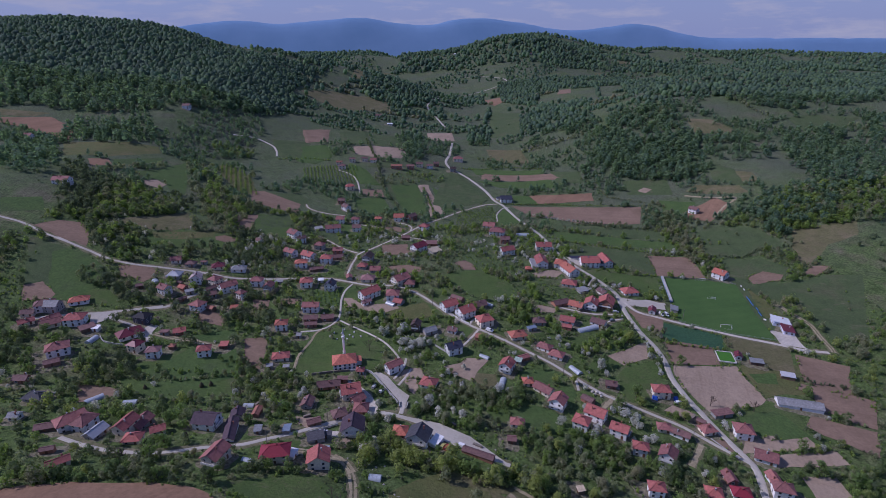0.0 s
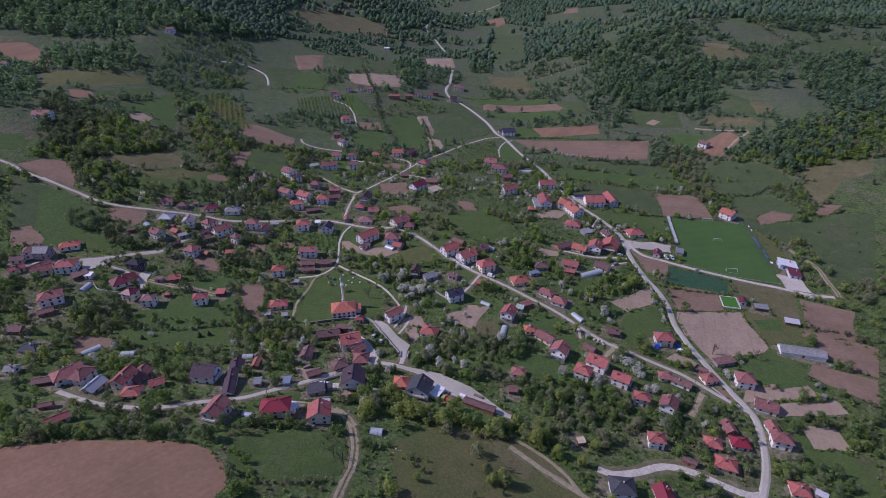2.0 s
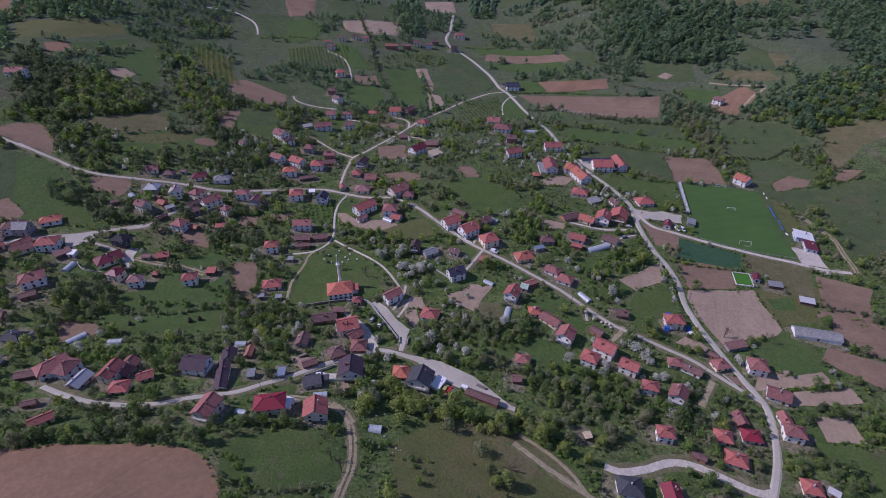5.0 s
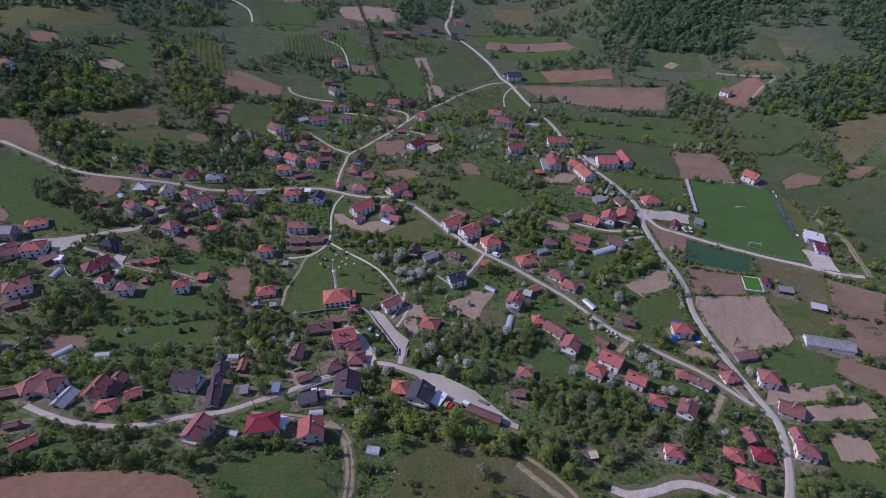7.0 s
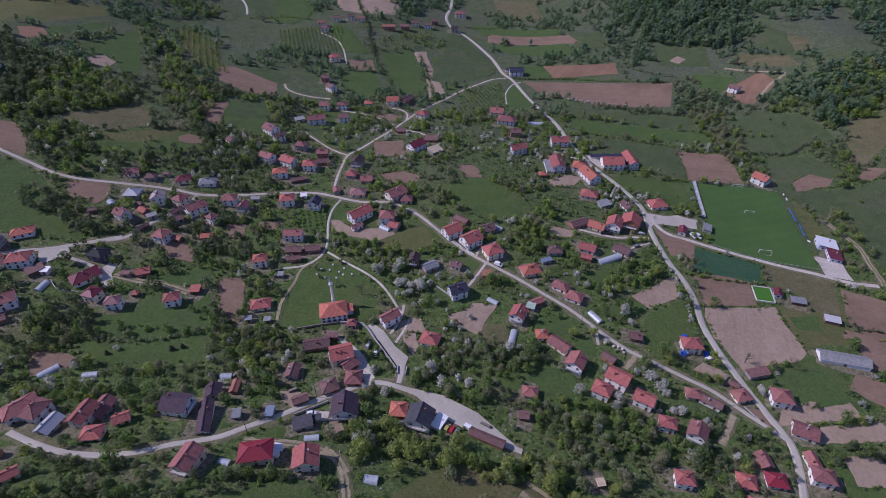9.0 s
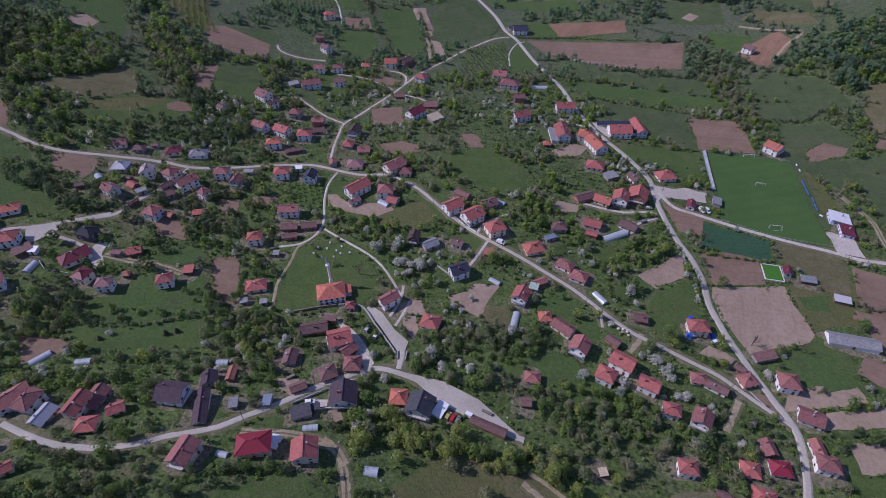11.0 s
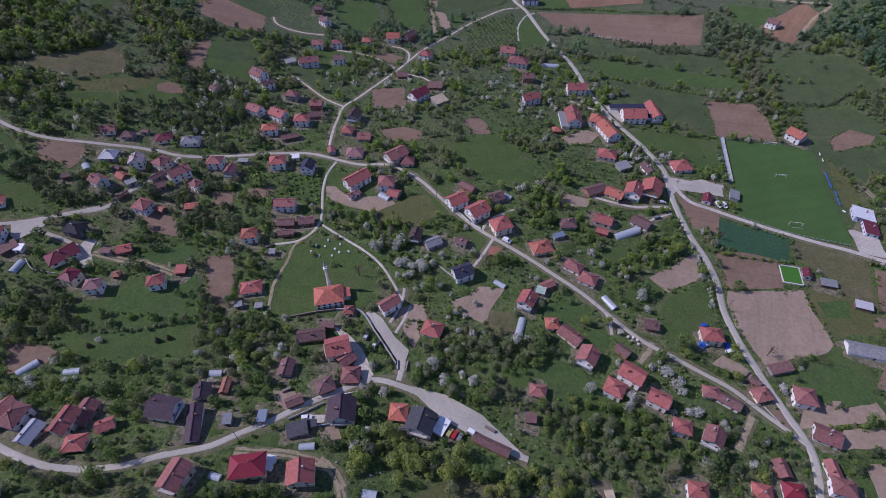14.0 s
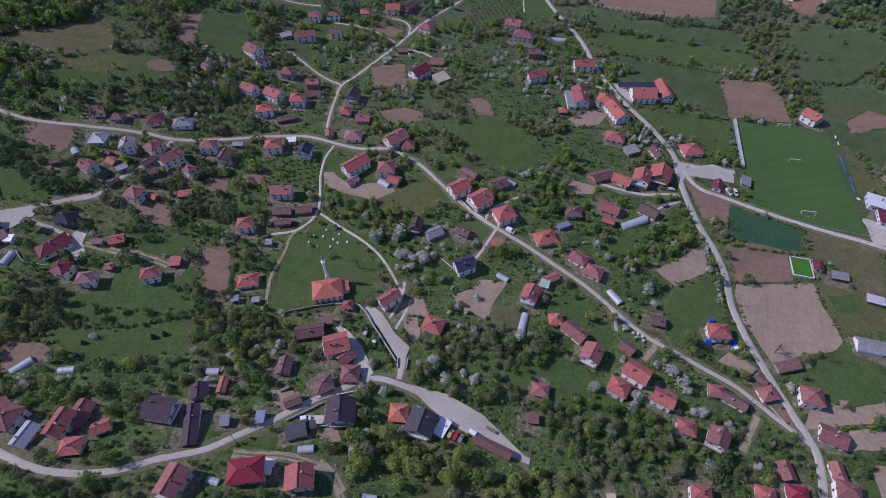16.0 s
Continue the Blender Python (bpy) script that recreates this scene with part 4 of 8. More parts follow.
field("grass_slope", "olive", (-40.0, 325.4), (-13.0, 337.5), (-5.0, 322.5), (-16.6, 311.5), (-37.5, 313.6))
field("paved_yard", "asphalt", (136.1, 367.4), (139.8, 361.1), (156.7, 365.7), (167.1, 359.9), (164.6, 349.9), (150.6, 352.4), (137.7, 353.9), (130.1, 345.6))
field("grass_slope", "olive", (182.2, 279.8), (199.4, 288.7), (224.4, 283.4), (208.0, 253.7), (192.6, 253.3), (181.5, 249.1), (181.6, 268.5))
field("meadow", "lush", (184.6, 273.1), (201.7, 273.9), (197.3, 262.7), (185.5, 263.3))
field("grass_slope", "drygrass", (16.6, 259.7), (30.2, 258.3), (31.4, 246.8), (21.3, 244.0), (16.7, 249.9))
field("meadow", "lush", (34.7, 228.8), (49.2, 233.8), (59.6, 228.4), (64.0, 218.1), (53.2, 211.3), (39.1, 213.2))
field("meadow", "lush", (43.4, 262.1), (56.2, 265.9), (67.0, 263.4), (68.0, 253.7), (54.5, 253.9), (45.6, 257.5))
field("meadow", "lush", (64.6, 249.2), (73.5, 254.1), (73.6, 243.6), (67.8, 234.7), (65.3, 241.5))
field("grass_slope", "drygrass", (-2.8, 181.8), (27.9, 178.0), (41.3, 169.2), (51.1, 158.7), (47.7, 153.3), (27.1, 171.0), (3.2, 172.7))
field("ploughed_field", "tansoil", (-30.4, 668.8), (-19.6, 673.0), (-12.5, 632.7), (1.8, 565.8), (-13.1, 551.2), (-20.7, 630.6))
field("meadow", "lush", (-15.2, 668.7), (2.1, 642.9), (12.1, 575.0), (4.4, 566.8), (-10.0, 633.7))
field("meadow", "lush", (-65.5, 650.3), (-34.6, 667.6), (-23.8, 623.2), (-16.9, 556.5), (-41.0, 556.9), (-53.7, 603.0))
field("meadow", "lush", (-128.4, 722.9), (-103.2, 703.3), (-77.6, 646.2), (-102.2, 643.4), (-125.9, 691.3))
field("meadow", "lush", (-101.4, 593.9), (-69.5, 604.0), (-58.7, 569.5), (-68.8, 540.8), (-92.3, 555.2))
field("meadow", "lush", (-210.4, 784.1), (-174.5, 800.3), (-155.2, 745.6), (-171.3, 709.7), (-199.9, 717.5))
field("ploughed_field", "soil", (-326.2, 400.5), (-314.2, 414.5), (-297.2, 416.3), (-280.4, 397.2), (-273.4, 381.3), (-296.5, 387.6))

# ---- parts ----


def part(name, bm, material, parent, label="", smooth=False):
    me = bpy.data.meshes.new(name)
    bm.to_mesh(me)
    bm.free()
    return link_part(name, me, material, parent, label, smooth)


def link_part(name, me, material, parent, label="", smooth=False):
    if not me.materials:
        me.materials.append(MATS[material])
    if smooth:
        me.shade_smooth()
    ob = new(name, me)
    ob.parent = parent
    if label:
        tagged(ob, label)
    return ob


def box_into(bm, cx, cy, cz, sx, sy, sz, turn=0.0):
    m = Matrix.Translation((cx, cy, cz)) @ Matrix.Rotation(turn, 4, 'Z') @ Matrix.Diagonal((sx, sy, sz, 1))
    bmesh.ops.create_cube(bm, size=1.0, matrix=m)


def cyl_into(bm, a, b, r0, r1=None, seg=8):
    a, b = Vector(a), Vector(b)
    d = b - a
    m = Matrix.Translation((a + b) / 2) @ d.to_track_quat('Z', 'Y').to_matrix().to_4x4()
    bmesh.ops.create_cone(bm, cap_ends=True, segments=seg, radius1=r0, radius2=r0 if r1 is None else r1, depth=d.length, matrix=m)


def faces_into(bm, verts, faces):
    vs = [bm.verts.new(v) for v in verts]
    for f in faces:
        bm.faces.new([vs[i] for i in f])


def thing(name, x, y, z, turn, label, category, group=""):
    e = new(name)
    e.empty_display_size = 0.5
    e.matrix_world = pose(x, y, z, 0, 0, turn)
    return tagged(e, label, category, group)


# ---- houses ----
def ring_into(bm, outer, inner, y0, y1):
    """A rectangular frame in the xz plane; outer and inner: half width, half height."""
    vs = []
    for y in (y0, y1):
        for hw, hh in (outer, inner):
            vs += [(-hw, y, -hh), (hw, y, -hh), (hw, y, hh), (-hw, y, hh)]
    f = []
    for k in range(4):
        n = (k + 1) % 4
        f += [(k, n, 4 + n, 4 + k), (8 + n, 8 + k, 12 + k, 12 + n), (n, k, 8 + k, 8 + n), (4 + k, 4 + n, 12 + n, 12 + k)]
    faces_into(bm, vs, f)


def window_meshes():
    bm = bmesh.new()
    ring_into(bm, (0.66, 0.74), (0.50, 0.58), -0.09, 0.03)
    f = bpy.data.meshes.new("window_frame")
    bm.to_mesh(f)
    bm.free()
    f.materials.append(MATS["frame"])
    bm = bmesh.new()
    box_into(bm, 0, 0.0, 0, 1.04, 0.05, 1.20)
    p = bpy.data.meshes.new("pane")
    bm.to_mesh(p)
    bm.free()
    p.materials.append(MATS["glass"])
    return f, p


def stack_into(bm, cx, cy, prof):
    """A square tower through (half width, z) rings, closed on top."""
    vs = [(cx + a * h, cy + b * h, z) for h, z in prof for a, b in ((-1, -1), (1, -1), (1, 1), (-1, 1))]
    f = [(4 * k + i, 4 * k + (i + 1) % 4, 4 * k + 4 + (i + 1) % 4, 4 * k + 4 + i) for k in range(len(prof) - 1) for i in range(4)]
    n = 4 * len(prof)
    faces_into(bm, vs, f + [(n - 4, n - 3, n - 2, n - 1)])


def tube_into(bm, pts, r, seg=5):
    """One bent bar through the points."""
    pts = [Vector(p) for p in pts]
    rings = []
    for i, p in enumerate(pts):
        d = (pts[min(i + 1, len(pts) - 1)] - pts[max(i - 1, 0)]).normalized()
        t = Vector((0, 0, 1)).cross(d).normalized() if abs(d.z) < 0.9 else Vector((0, 1, 0)).cross(d).normalized()
        u = d.cross(t)
        rings.append([bm.verts.new(p + (t * math.cos(2 * math.pi * k / seg) + u * math.sin(2 * math.pi * k / seg)) * r) for k in range(seg)])
    for a, b in zip(rings, rings[1:]):
        for k in range(seg):
            bm.faces.new((a[k], a[(k + 1) % seg], b[(k + 1) % seg], b[k]))
    bm.faces.new(rings[0][::-1])
    bm.faces.new(rings[-1])


WINDOW, PANE = window_meshes()


def add_window(parent, x, y, z, turn):
    w = link_part("window", WINDOW, "frame", parent)
    w.matrix_basis = pose(x, y, z, 0, 0, turn)
    link_part("pane", PANE, "glass", w)
    return w


def slab(bm, quad, th):
    """A sloping roof plane of that thickness under the quad."""
    q = [Vector(v) for v in quad]
    nrm = (q[1] - q[0]).cross(q[2] - q[0]).normalized()
    if nrm.z < 0:
        q.reverse()
        nrm = -nrm
    n = len(q)
    lo = [v - nrm * th for v in q]
    faces_into(bm, q + lo, [tuple(range(n)), tuple(range(2 * n - 1, n - 1, -1))] + [(i, i + n, (i + 1) % n + n, (i + 1) % n) for i in range(n)])


HOUSE_NO, YARDS = [0], []


def house(x, y, turn, L, W, storeys, roof, colour, wall):
    """A house (storeys 1 or 2) or shed (0); L along the ridge. Roof g gabled, h hipped, f lean-to."""
    HOUSE_NO[0] += 1
    rnd = random.Random(HOUSE_NO[0] * 7 + 3)
    shed = storeys == 0
    ca, sa = math.cos(radians(turn)), math.sin(radians(turn))
    corners = [(x + ca * a * L / 2 - sa * b * W / 2, y + sa * a * L / 2 + ca * b * W / 2) for a in (-1, 1) for b in (-1, 1)]
    hs = [hz(*c) for c in corners]
    z0, mid = min(hs) - 0.4, sum(hs) / 4
    eave = mid - z0 + (2.2 if shed else 0.3 + 2.25 * storeys)
    over = 0.35 if shed else 0.65
    word = {"g": "gabled", "h": "hipped", "f": "lean-to"}[roof]
    size = "small shed" if shed else ("two-storey house" if storeys == 2 else "single-storey house")
    label = f"{size} with {WALL_WORDS[wall]} walls and {ROOFS[colour][1]} {word} roof"
    e = thing("shed" if shed else "house", x, y, z0, turn, label, "shed" if shed else "house", "village sheds" if shed else "village houses")
    l, w = L / 2 - over, W / 2 - over
    rise = {"g": W / 2 * 0.62, "h": min(L, W) / 2 * 0.58, "f": W * 0.13}[roof]
    if shed and roof == "g":
        rise *= 0.85
    bm = bmesh.new()
    if roof == "g":
        k = rise * w / (W / 2)
        faces_into(bm, [(-l, -w, 0), (l, -w, 0), (l, w, 0), (-l, w, 0), (-l, -w, eave), (l, -w, eave), (l, w, eave), (-l, w, eave), (-l, 0, eave + k), (l, 0, eave + k)],
                   [(0, 1, 5, 4), (2, 3, 7, 6), (1, 2, 6, 9, 5), (3, 0, 4, 8, 7), (4, 5, 9, 8), (6, 7, 8, 9)])
    else:
        box_into(bm, 0, 0, eave / 2, 2 * l, 2 * w, eave)
    part("wall", bm, "wall_" + wall, e)
    bm = bmesh.new()
    a, b, d = L / 2, W / 2, rise * over / (W / 2)
    lo, hi = eave - d + 0.12, eave + rise - d + 0.12
    if roof == "g":
        slab(bm, [(-a, -b, lo), (a, -b, lo), (a, 0, hi), (-a, 0, hi)], 0.16)
        slab(bm, [(a, b, lo), (-a, b, lo), (-a, 0, hi), (a, 0, hi)], 0.16)
        box_into(bm, 0, 0, hi + 0.02, L, 0.3, 0.14)
    elif roof == "h":
        r = max(0.3, a - b) if a >= b else 0.3
        s = 0.0 if a >= b else b - a
        if a >= b:
            slab(bm, [(-a, -b, lo), (a, -b, lo), (r, 0, hi), (-r, 0, hi)], 0.16)
            slab(bm, [(a, b, lo), (-a, b, lo), (-r, 0, hi), (r, 0, hi)], 0.16)
            slab(bm, [(a, -b, lo), (a, b, lo), (r, 0, hi)], 0.16)
            slab(bm, [(-a, b, lo), (-a, -b, lo), (-r, 0, hi)], 0.16)
        else:
            slab(bm, [(-a, -b, lo), (a, -b, lo), (0, -s, hi)], 0.16)
            slab(bm, [(a, b, lo), (-a, b, lo), (0, s, hi)], 0.16)
            slab(bm, [(a, -b, lo), (a, b, lo), (0, s, hi), (0, -s, hi)], 0.16)
            slab(bm, [(-a, b, lo), (-a, -b, lo), (0, -s, hi), (0, s, hi)], 0.16)
        box_into(bm, 0, 0, hi + 0.02, 2 * r, 0.28, 0.14)
        ends = [(-r, 0), (r, 0), (r, 0), (-r, 0)] if a >= b else [(0, -s), (0, -s), (0, s), (0, s)]
        for (cx, cy), (ex, ey) in zip(((-a, -b), (a, -b), (a, b), (-a, b)), ends):
            cyl_into(bm, (cx, cy, lo), (ex, ey, hi), 0.13, 0.13, 5)
    else:
        slab(bm, [(-a, -b, eave + 0.1), (a, -b, eave + 0.1), (a, b, eave + rise), (-a, b, eave + rise)], 0.14)
    top = part("roof", bm, "roof_" + colour, e)
    CLEAR_SPOT.append((x, y, max(L, W) / 2 + 1.2))
    if rnd.random() < 0.75:
        YARDS.append((x + rnd.uniform(-2, 2), y + rnd.uniform(-2, 2), turn, L / 2 + rnd.uniform(1.5, 5.0), W / 2 + rnd.uniform(1.5, 4.5)))
    if shed:
        bm = bmesh.new()
        box_into(bm, 0, -w - 0.03, (mid - z0) + 0.95, 1.0, 0.08, 1.9)
        part("door", bm, "door_wood", e)
        return e
    for _ in range(rnd.choice((1, 1, 2))):
        cx, cy = rnd.uniform(-0.5, 0.5) * max(0.5, a - b if roof == "h" else a), rnd.choice((-1, 1)) * rnd.uniform(0.25, 0.5) * b * (0.4 if roof == "h" else 0.8)
        bm = bmesh.new()
        zt = hi + 0.6
        stack_into(bm, cx, cy, [(0.24, zt - 2.6), (0.24, zt - 0.1), (0.31, zt - 0.1), (0.31, zt + 0.03)])
        part("chimney", bm, "chimney_brick" if rnd.random() < 0.6 else "concrete", top)
    g = mid - z0
    for s in range(storeys):
        zc = g + 1.4 + 2.25 * s
        nl = max(2, int(2 * l / 3.4))
        for side, off, ang in ((-1, -w - 0.02, 0), (1, w + 0.02, 180)):
            for k in range(nl):
                u = -l + (k + 0.5) * 2 * l / nl
                if s == 0 and side == -1 and k == nl // 2:
                    bm = bmesh.new()
                    box_into(bm, u, off, g + 1.1, 1.05, 0.1, 2.15)
                    part("door", bm, "door_wood", e, "dark wooden front door")
                else:
                    add_window(e, u, off, zc, ang)
        nw = 2 if 2 * w > 6.5 else 1
        for off, ang in ((-l - 0.02, -90), (l + 0.02, 90)):
            for k in range(nw):
                add_window(e, off, -w + (k + 0.5) * 2 * w / nw, zc, ang)
    if storeys == 2 and roof == "g" and rnd.random() < 0.75:
        side = min((1, -1), key=lambda q: sa * q)
        bm = bmesh.new()
        box_into(bm, side * (l + 0.6), 0, g + 2.4, 1.2, 2 * w * 0.8, 0.16)
        bal = part("balcony", bm, "concrete", e)
        bm = bmesh.new()
        box_into(bm, side * (l + 1.14), 0, g + 2.9, 0.1, 2 * w * 0.8, 0.98)
        part("railing", bm, "whitepaint", bal, "white balcony parapet")
    return e


def greenhouse(x, y, turn, L, W):
    e = thing("polytunnel", x, y, hz(x, y) - 0.2, turn, "low arched polytunnel covered in milky plastic film", "greenhouse", "garden polytunnels")
    bm = bmesh.new()
    seg = 10
    ring = [(W / 2 * math.cos(math.pi * k / seg), W / 2 * 0.85 * math.sin(math.pi * k / seg)) for k in range(seg + 1)]
    verts = [(-L / 2, u, v) for u, v in ring] + [(L / 2, u, v) for u, v in ring]
    n = seg + 1
    faces_into(bm, verts, [(k, k + 1, n + k + 1, n + k) for k in range(seg)] + [tuple(range(n)), tuple(range(2 * n - 1, n - 1, -1))])
    part("cover", bm, "film", e)
    for k in range(max(3, int(L / 2)) + 1):
        bm = bmesh.new()
        px = -L / 2 + k * L / max(3, int(L / 2))
        tube_into(bm, [(px, u * 1.01, v * 1.01) for u, v in ring], 0.05, 4)
        part("hoop", bm, "wire_grey", e)
    CLEAR_SPOT.append((x, y, max(L, W) / 2 + 0.5))


house(106.3, 148.2, -7, 6.2, 5, 1, "h", "redbrown", "cream")
house(148.5, 148.7, -7, 5.6, 5, 0, "h", "red", "cream")
house(86.7, 151.0, 88, 9.4, 7.5, 1, "g", "crimson", "cream")
house(69.8, 152.2, -7, 10, 8.7, 2, "h", "darkgrey", "white")
house(152.2, 154.4, -40, 4.5, 3.2, 0, "f", "metal", "grey")
house(144.5, 156.5, -14, 7.8, 7.1, 1, "h", "red", "cream")
house(-152.5, 166.2, 36, 8.6, 4.9, 1, "g", "red", "cream")
house(119.6, 168.3, -23, 9.4, 7.4, 1, "h", "red", "cream")
house(104.5, 169.1, -30, 6.1, 3.4, 0, "g", "brown", "brick")
greenhouse(-28.3, 172.0, -7, 5.3, 4)
house(-93.9, 174.4, 74, 10.4, 8.5, 2, "g", "redbrown", "cream")
house(-164.0, 175.6, 17, 5.6, 3.4, 0, "g", "brown", "brick")
greenhouse(-82.2, 176.0, -14, 4.4, 2.8)
house(59.3, 176.2, -84, 3.5, 3.4, 0, "f", "tan", "wood")
house(-52.5, 177.4, -82, 8.7, 10.1, 2, "g", "red", "cream")
house(93.1, 178.5, -11, 7.7, 6.5, 2, "h", "red", "white")
house(-71.0, 179.0, 9, 12.8, 8.7, 2, "h", "crimson", "cream")
house(118.9, 179.1, -15, 7.7, 7, 1, "h", "red", "cream")
house(131.4, 179.8, -11, 8.5, 6.7, 1, "h", "crimson", "white")
house(150.3, 180.8, -18, 9, 7.2, 2, "h", "redbrown", "white")
house(-64.6, 181.4, 79, 5.5, 3.4, 0, "f", "white", "white")
house(-135.0, 186.4, 7, 8.3, 6.9, 1, "h", "red", "cream")
house(150.9, 188.2, 87, 8.1, 5.6, 1, "g", "redbrown", "white")
house(130.6, 188.4, -89, 7.5, 5.6, 1, "g", "redbrown", "brick")
greenhouse(-53.5, 189.3, 6, 5.9, 3)
house(-153.5, 190.2, 75, 9.1, 7, 1, "g", "metal", "grey")
house(16.2, 193.3, -26, 15.6, 4.1, 0, "g", "brown", "brick")
house(-178.0, 193.6, 16, 8.7, 5.2, 0, "g", "brown", "wood")
house(-128.4, 194.2, 27, 6.7, 5.5, 1, "g", "red", "cream")
house(-142.6, 194.5, 78, 10.6, 7.8, 2, "g", "red", "cream")
house(-58.1, 195.5, 18, 8, 5.8, 0, "f", "darkgrey", "grey")
house(-96.7, 196.1, -78, 15.9, 5.8, 1, "g", "plum", "white")
house(-162.2, 196.2, 77, 9.9, 8.5, 2, "h", "redbrown", "white")
house(-168.8, 197.0, 46, 13.1, 8.7, 2, "h", "redbrown", "white")
house(-54.1, 198.1, 7, 5.9, 3, 0, "f", "darkgrey", "grey")
house(-85.2, 198.5, 7, 3.7, 4.4, 0, "f", "greyroof", "grey")
house(-139.0, 199.3, 78, 10.4, 7.8, 1, "g", "redbrown", "grey")
house(106.5, 199.5, 58, 8.3, 8.3, 2, "g", "redbrown", "white")
house(-3.1, 199.8, 60, 7.5, 4.5, 0, "f", "white", "white")
house(-11.2, 200.2, 73, 9.7, 11.2, 2, "g", "darkgrey", "white")
house(-72.6, 200.5, -88, 5.2, 3.7, 0, "f", "blueroof", "grey")
house(-109.5, 201.4, -7, 11.3, 9.6, 2, "g", "plum", "white")
house(-197.9, 201.6, -0, 5.6, 5, 1, "g", "greyroof", "white")
house(155.1, 202.4, -26, 10.4, 8.4, 1, "g", "redbrown", "white")
house(94.7, 203.3, -18, 7.7, 6.4, 2, "h", "red", "white")
house(-42.4, 203.7, -87, 10.5, 11.2, 2, "g", "plum", "white")
house(-20.3, 204.9, -5, 7.6, 7.6, 1, "h", "orange", "brick")
house(33.1, 205.4, -5, 4.5, 4.5, 0, "g", "brown", "wood")
house(-62.0, 208.0, 25, 6.9, 4.6, 0, "g", "brown", "wood")
house(-98.9, 210.5, -78, 6.9, 6.9, 1, "g", "plum", "grey")
house(-90.9, 213.8, 90, 7, 3.9, 0, "g", "orangebrown", "brick")
house(88.3, 215.3, -31, 9.3, 7.3, 2, "g", "red", "white")
house(-51.2, 215.7, 25, 7.8, 7.1, 1, "h", "brown", "brick")
house(119.5, 216.2, -35, 10.1, 5.4, 1, "g", "brown", "white")
house(37.3, 217.6, -12, 7.3, 6, 1, "h", "redbrown", "white")
house(-200.7, 218.2, -8, 11.3, 7.3, 1, "h", "darkgrey", "grey")
house(152.4, 218.4, -13, 9.4, 8.8, 2, "h", "redbrown", "white")
greenhouse(-155.4, 219.1, 7, 6.5, 3.2)
house(70.2, 219.4, -31, 8.7, 8, 2, "h", "red", "white")
house(135.0, 220.0, 12, 8.2, 6.8, 1, "h", "redbrown", "cream")
greenhouse(-173.8, 220.2, 46, 8.4, 3.9)
house(112.9, 220.3, -12, 7.5, 6.1, 1, "h", "redbrown", "cream")
greenhouse(-97.5, 220.7, 1, 5.3, 3.3)
house(-41.3, 221.2, 1, 8, 8, 1, "h", "redbrown", "brick")
house(-68.7, 223.5, 86, 8, 6.4, 1, "g", "brown", "grey")
house(134.6, 226.0, -40, 4.8, 3.5, 0, "g", "brown", "brick")
house(79.5, 226.5, -37, 10.9, 8.9, 2, "g", "red", "white")
house(-44.3, 229.1, 44, 7.4, 6.6, 1, "g", "redbrown", "brick")
house(-218.4, 232.9, -0, 7.7, 5.6, 1, "g", "brown", "brick")
house(149.0, 233.2, 12, 11.3, 4.9, 0, "f", "brown", "grey")
house(-48.5, 234.0, 17, 10.7, 9.9, 2, "g", "red", "cream")
house(61.2, 234.2, 59, 9, 9, 2, "g", "redbrown", "white")
house(78.6, 239.3, -46, 7.1, 5, 0, "g", "brown", "brick")
house(-61.5, 241.0, 11, 12.7, 6.8, 1, "g", "brown", "brick")
house(196.8, 243.1, -15, 23, 8, 0, "g", "greyroof", "white")
house(55.6, 245.8, -45, 11.5, 7.2, 1, "g", "redbrown", "cream")
house(-7.7, 246.1, -19, 9.5, 8.6, 1, "h", "red", "white")
house(-55.2, 246.7, 1, 6, 3.4, 0, "f", "brown", "brick")
house(121.6, 248.0, -6, 10.2, 8, 2, "h", "red", "cream")
house(-214.1, 249.1, 32, 7.8, 5.2, 0, "g", "brown", "brick")
greenhouse(33.1, 250.5, 73, 9.5, 3.6)
house(47.7, 251.7, 1, 6.6, 6.6, 1, "h", "orange", "cream")
house(95.2, 253.4, -13, 6.6, 5.9, 1, "g", "brown", "brick")
house(-46.7, 255.4, 1, 5.1, 5.1, 1, "h", "red", "white")
house(-88.8, 256.8, 8, 3.8, 3, 0, "f", "greyroof", "grey")
house(-98.3, 257.0, 15, 3.8, 3.2, 0, "f", "greyroof", "grey")
house(-28.1, 258.2, 38, 10.2, 6.6, 2, "g", "redbrown", "white")
house(-217.8, 259.9, 33, 12.2, 9.6, 2, "h", "redbrown", "white")
house(37.0, 263.2, 63, 8.9, 8.2, 2, "g", "red", "white")
house(-166.2, 263.4, 8, 8.2, 7, 2, "h", "pinkbrown", "white")
greenhouse(78.1, 266.4, -60, 8.4, 3.8)
house(-94.9, 267.5, 12, 10.4, 7.8, 1, "h", "red", "cream")
house(-139.3, 267.8, 16, 8.4, 7.1, 2, "h", "red", "white")
house(-178.8, 268.2, -17, 8.3, 7.7, 2, "h", "crimsondark", "cream")
house(206.6, 269.8, -20, 8, 5, 0, "f", "metal", "wood")
house(44.6, 270.4, -21, 4.6, 4.6, 0, "f", "mint", "grey")
house(-159.8, 272.0, 1, 3.9, 3.9, 0, "h", "orangebrown", "wood")
house(48.4, 274.2, 26, 6.9, 4.6, 0, "g", "redbrown", "brick")
greenhouse(-207.9, 274.2, 82, 7.5, 4.2)
greenhouse(24.9, 274.5, -36, 6.2, 3.1)
house(-131.3, 276.8, 4, 5.3, 5.3, 0, "f", "red", "wood")
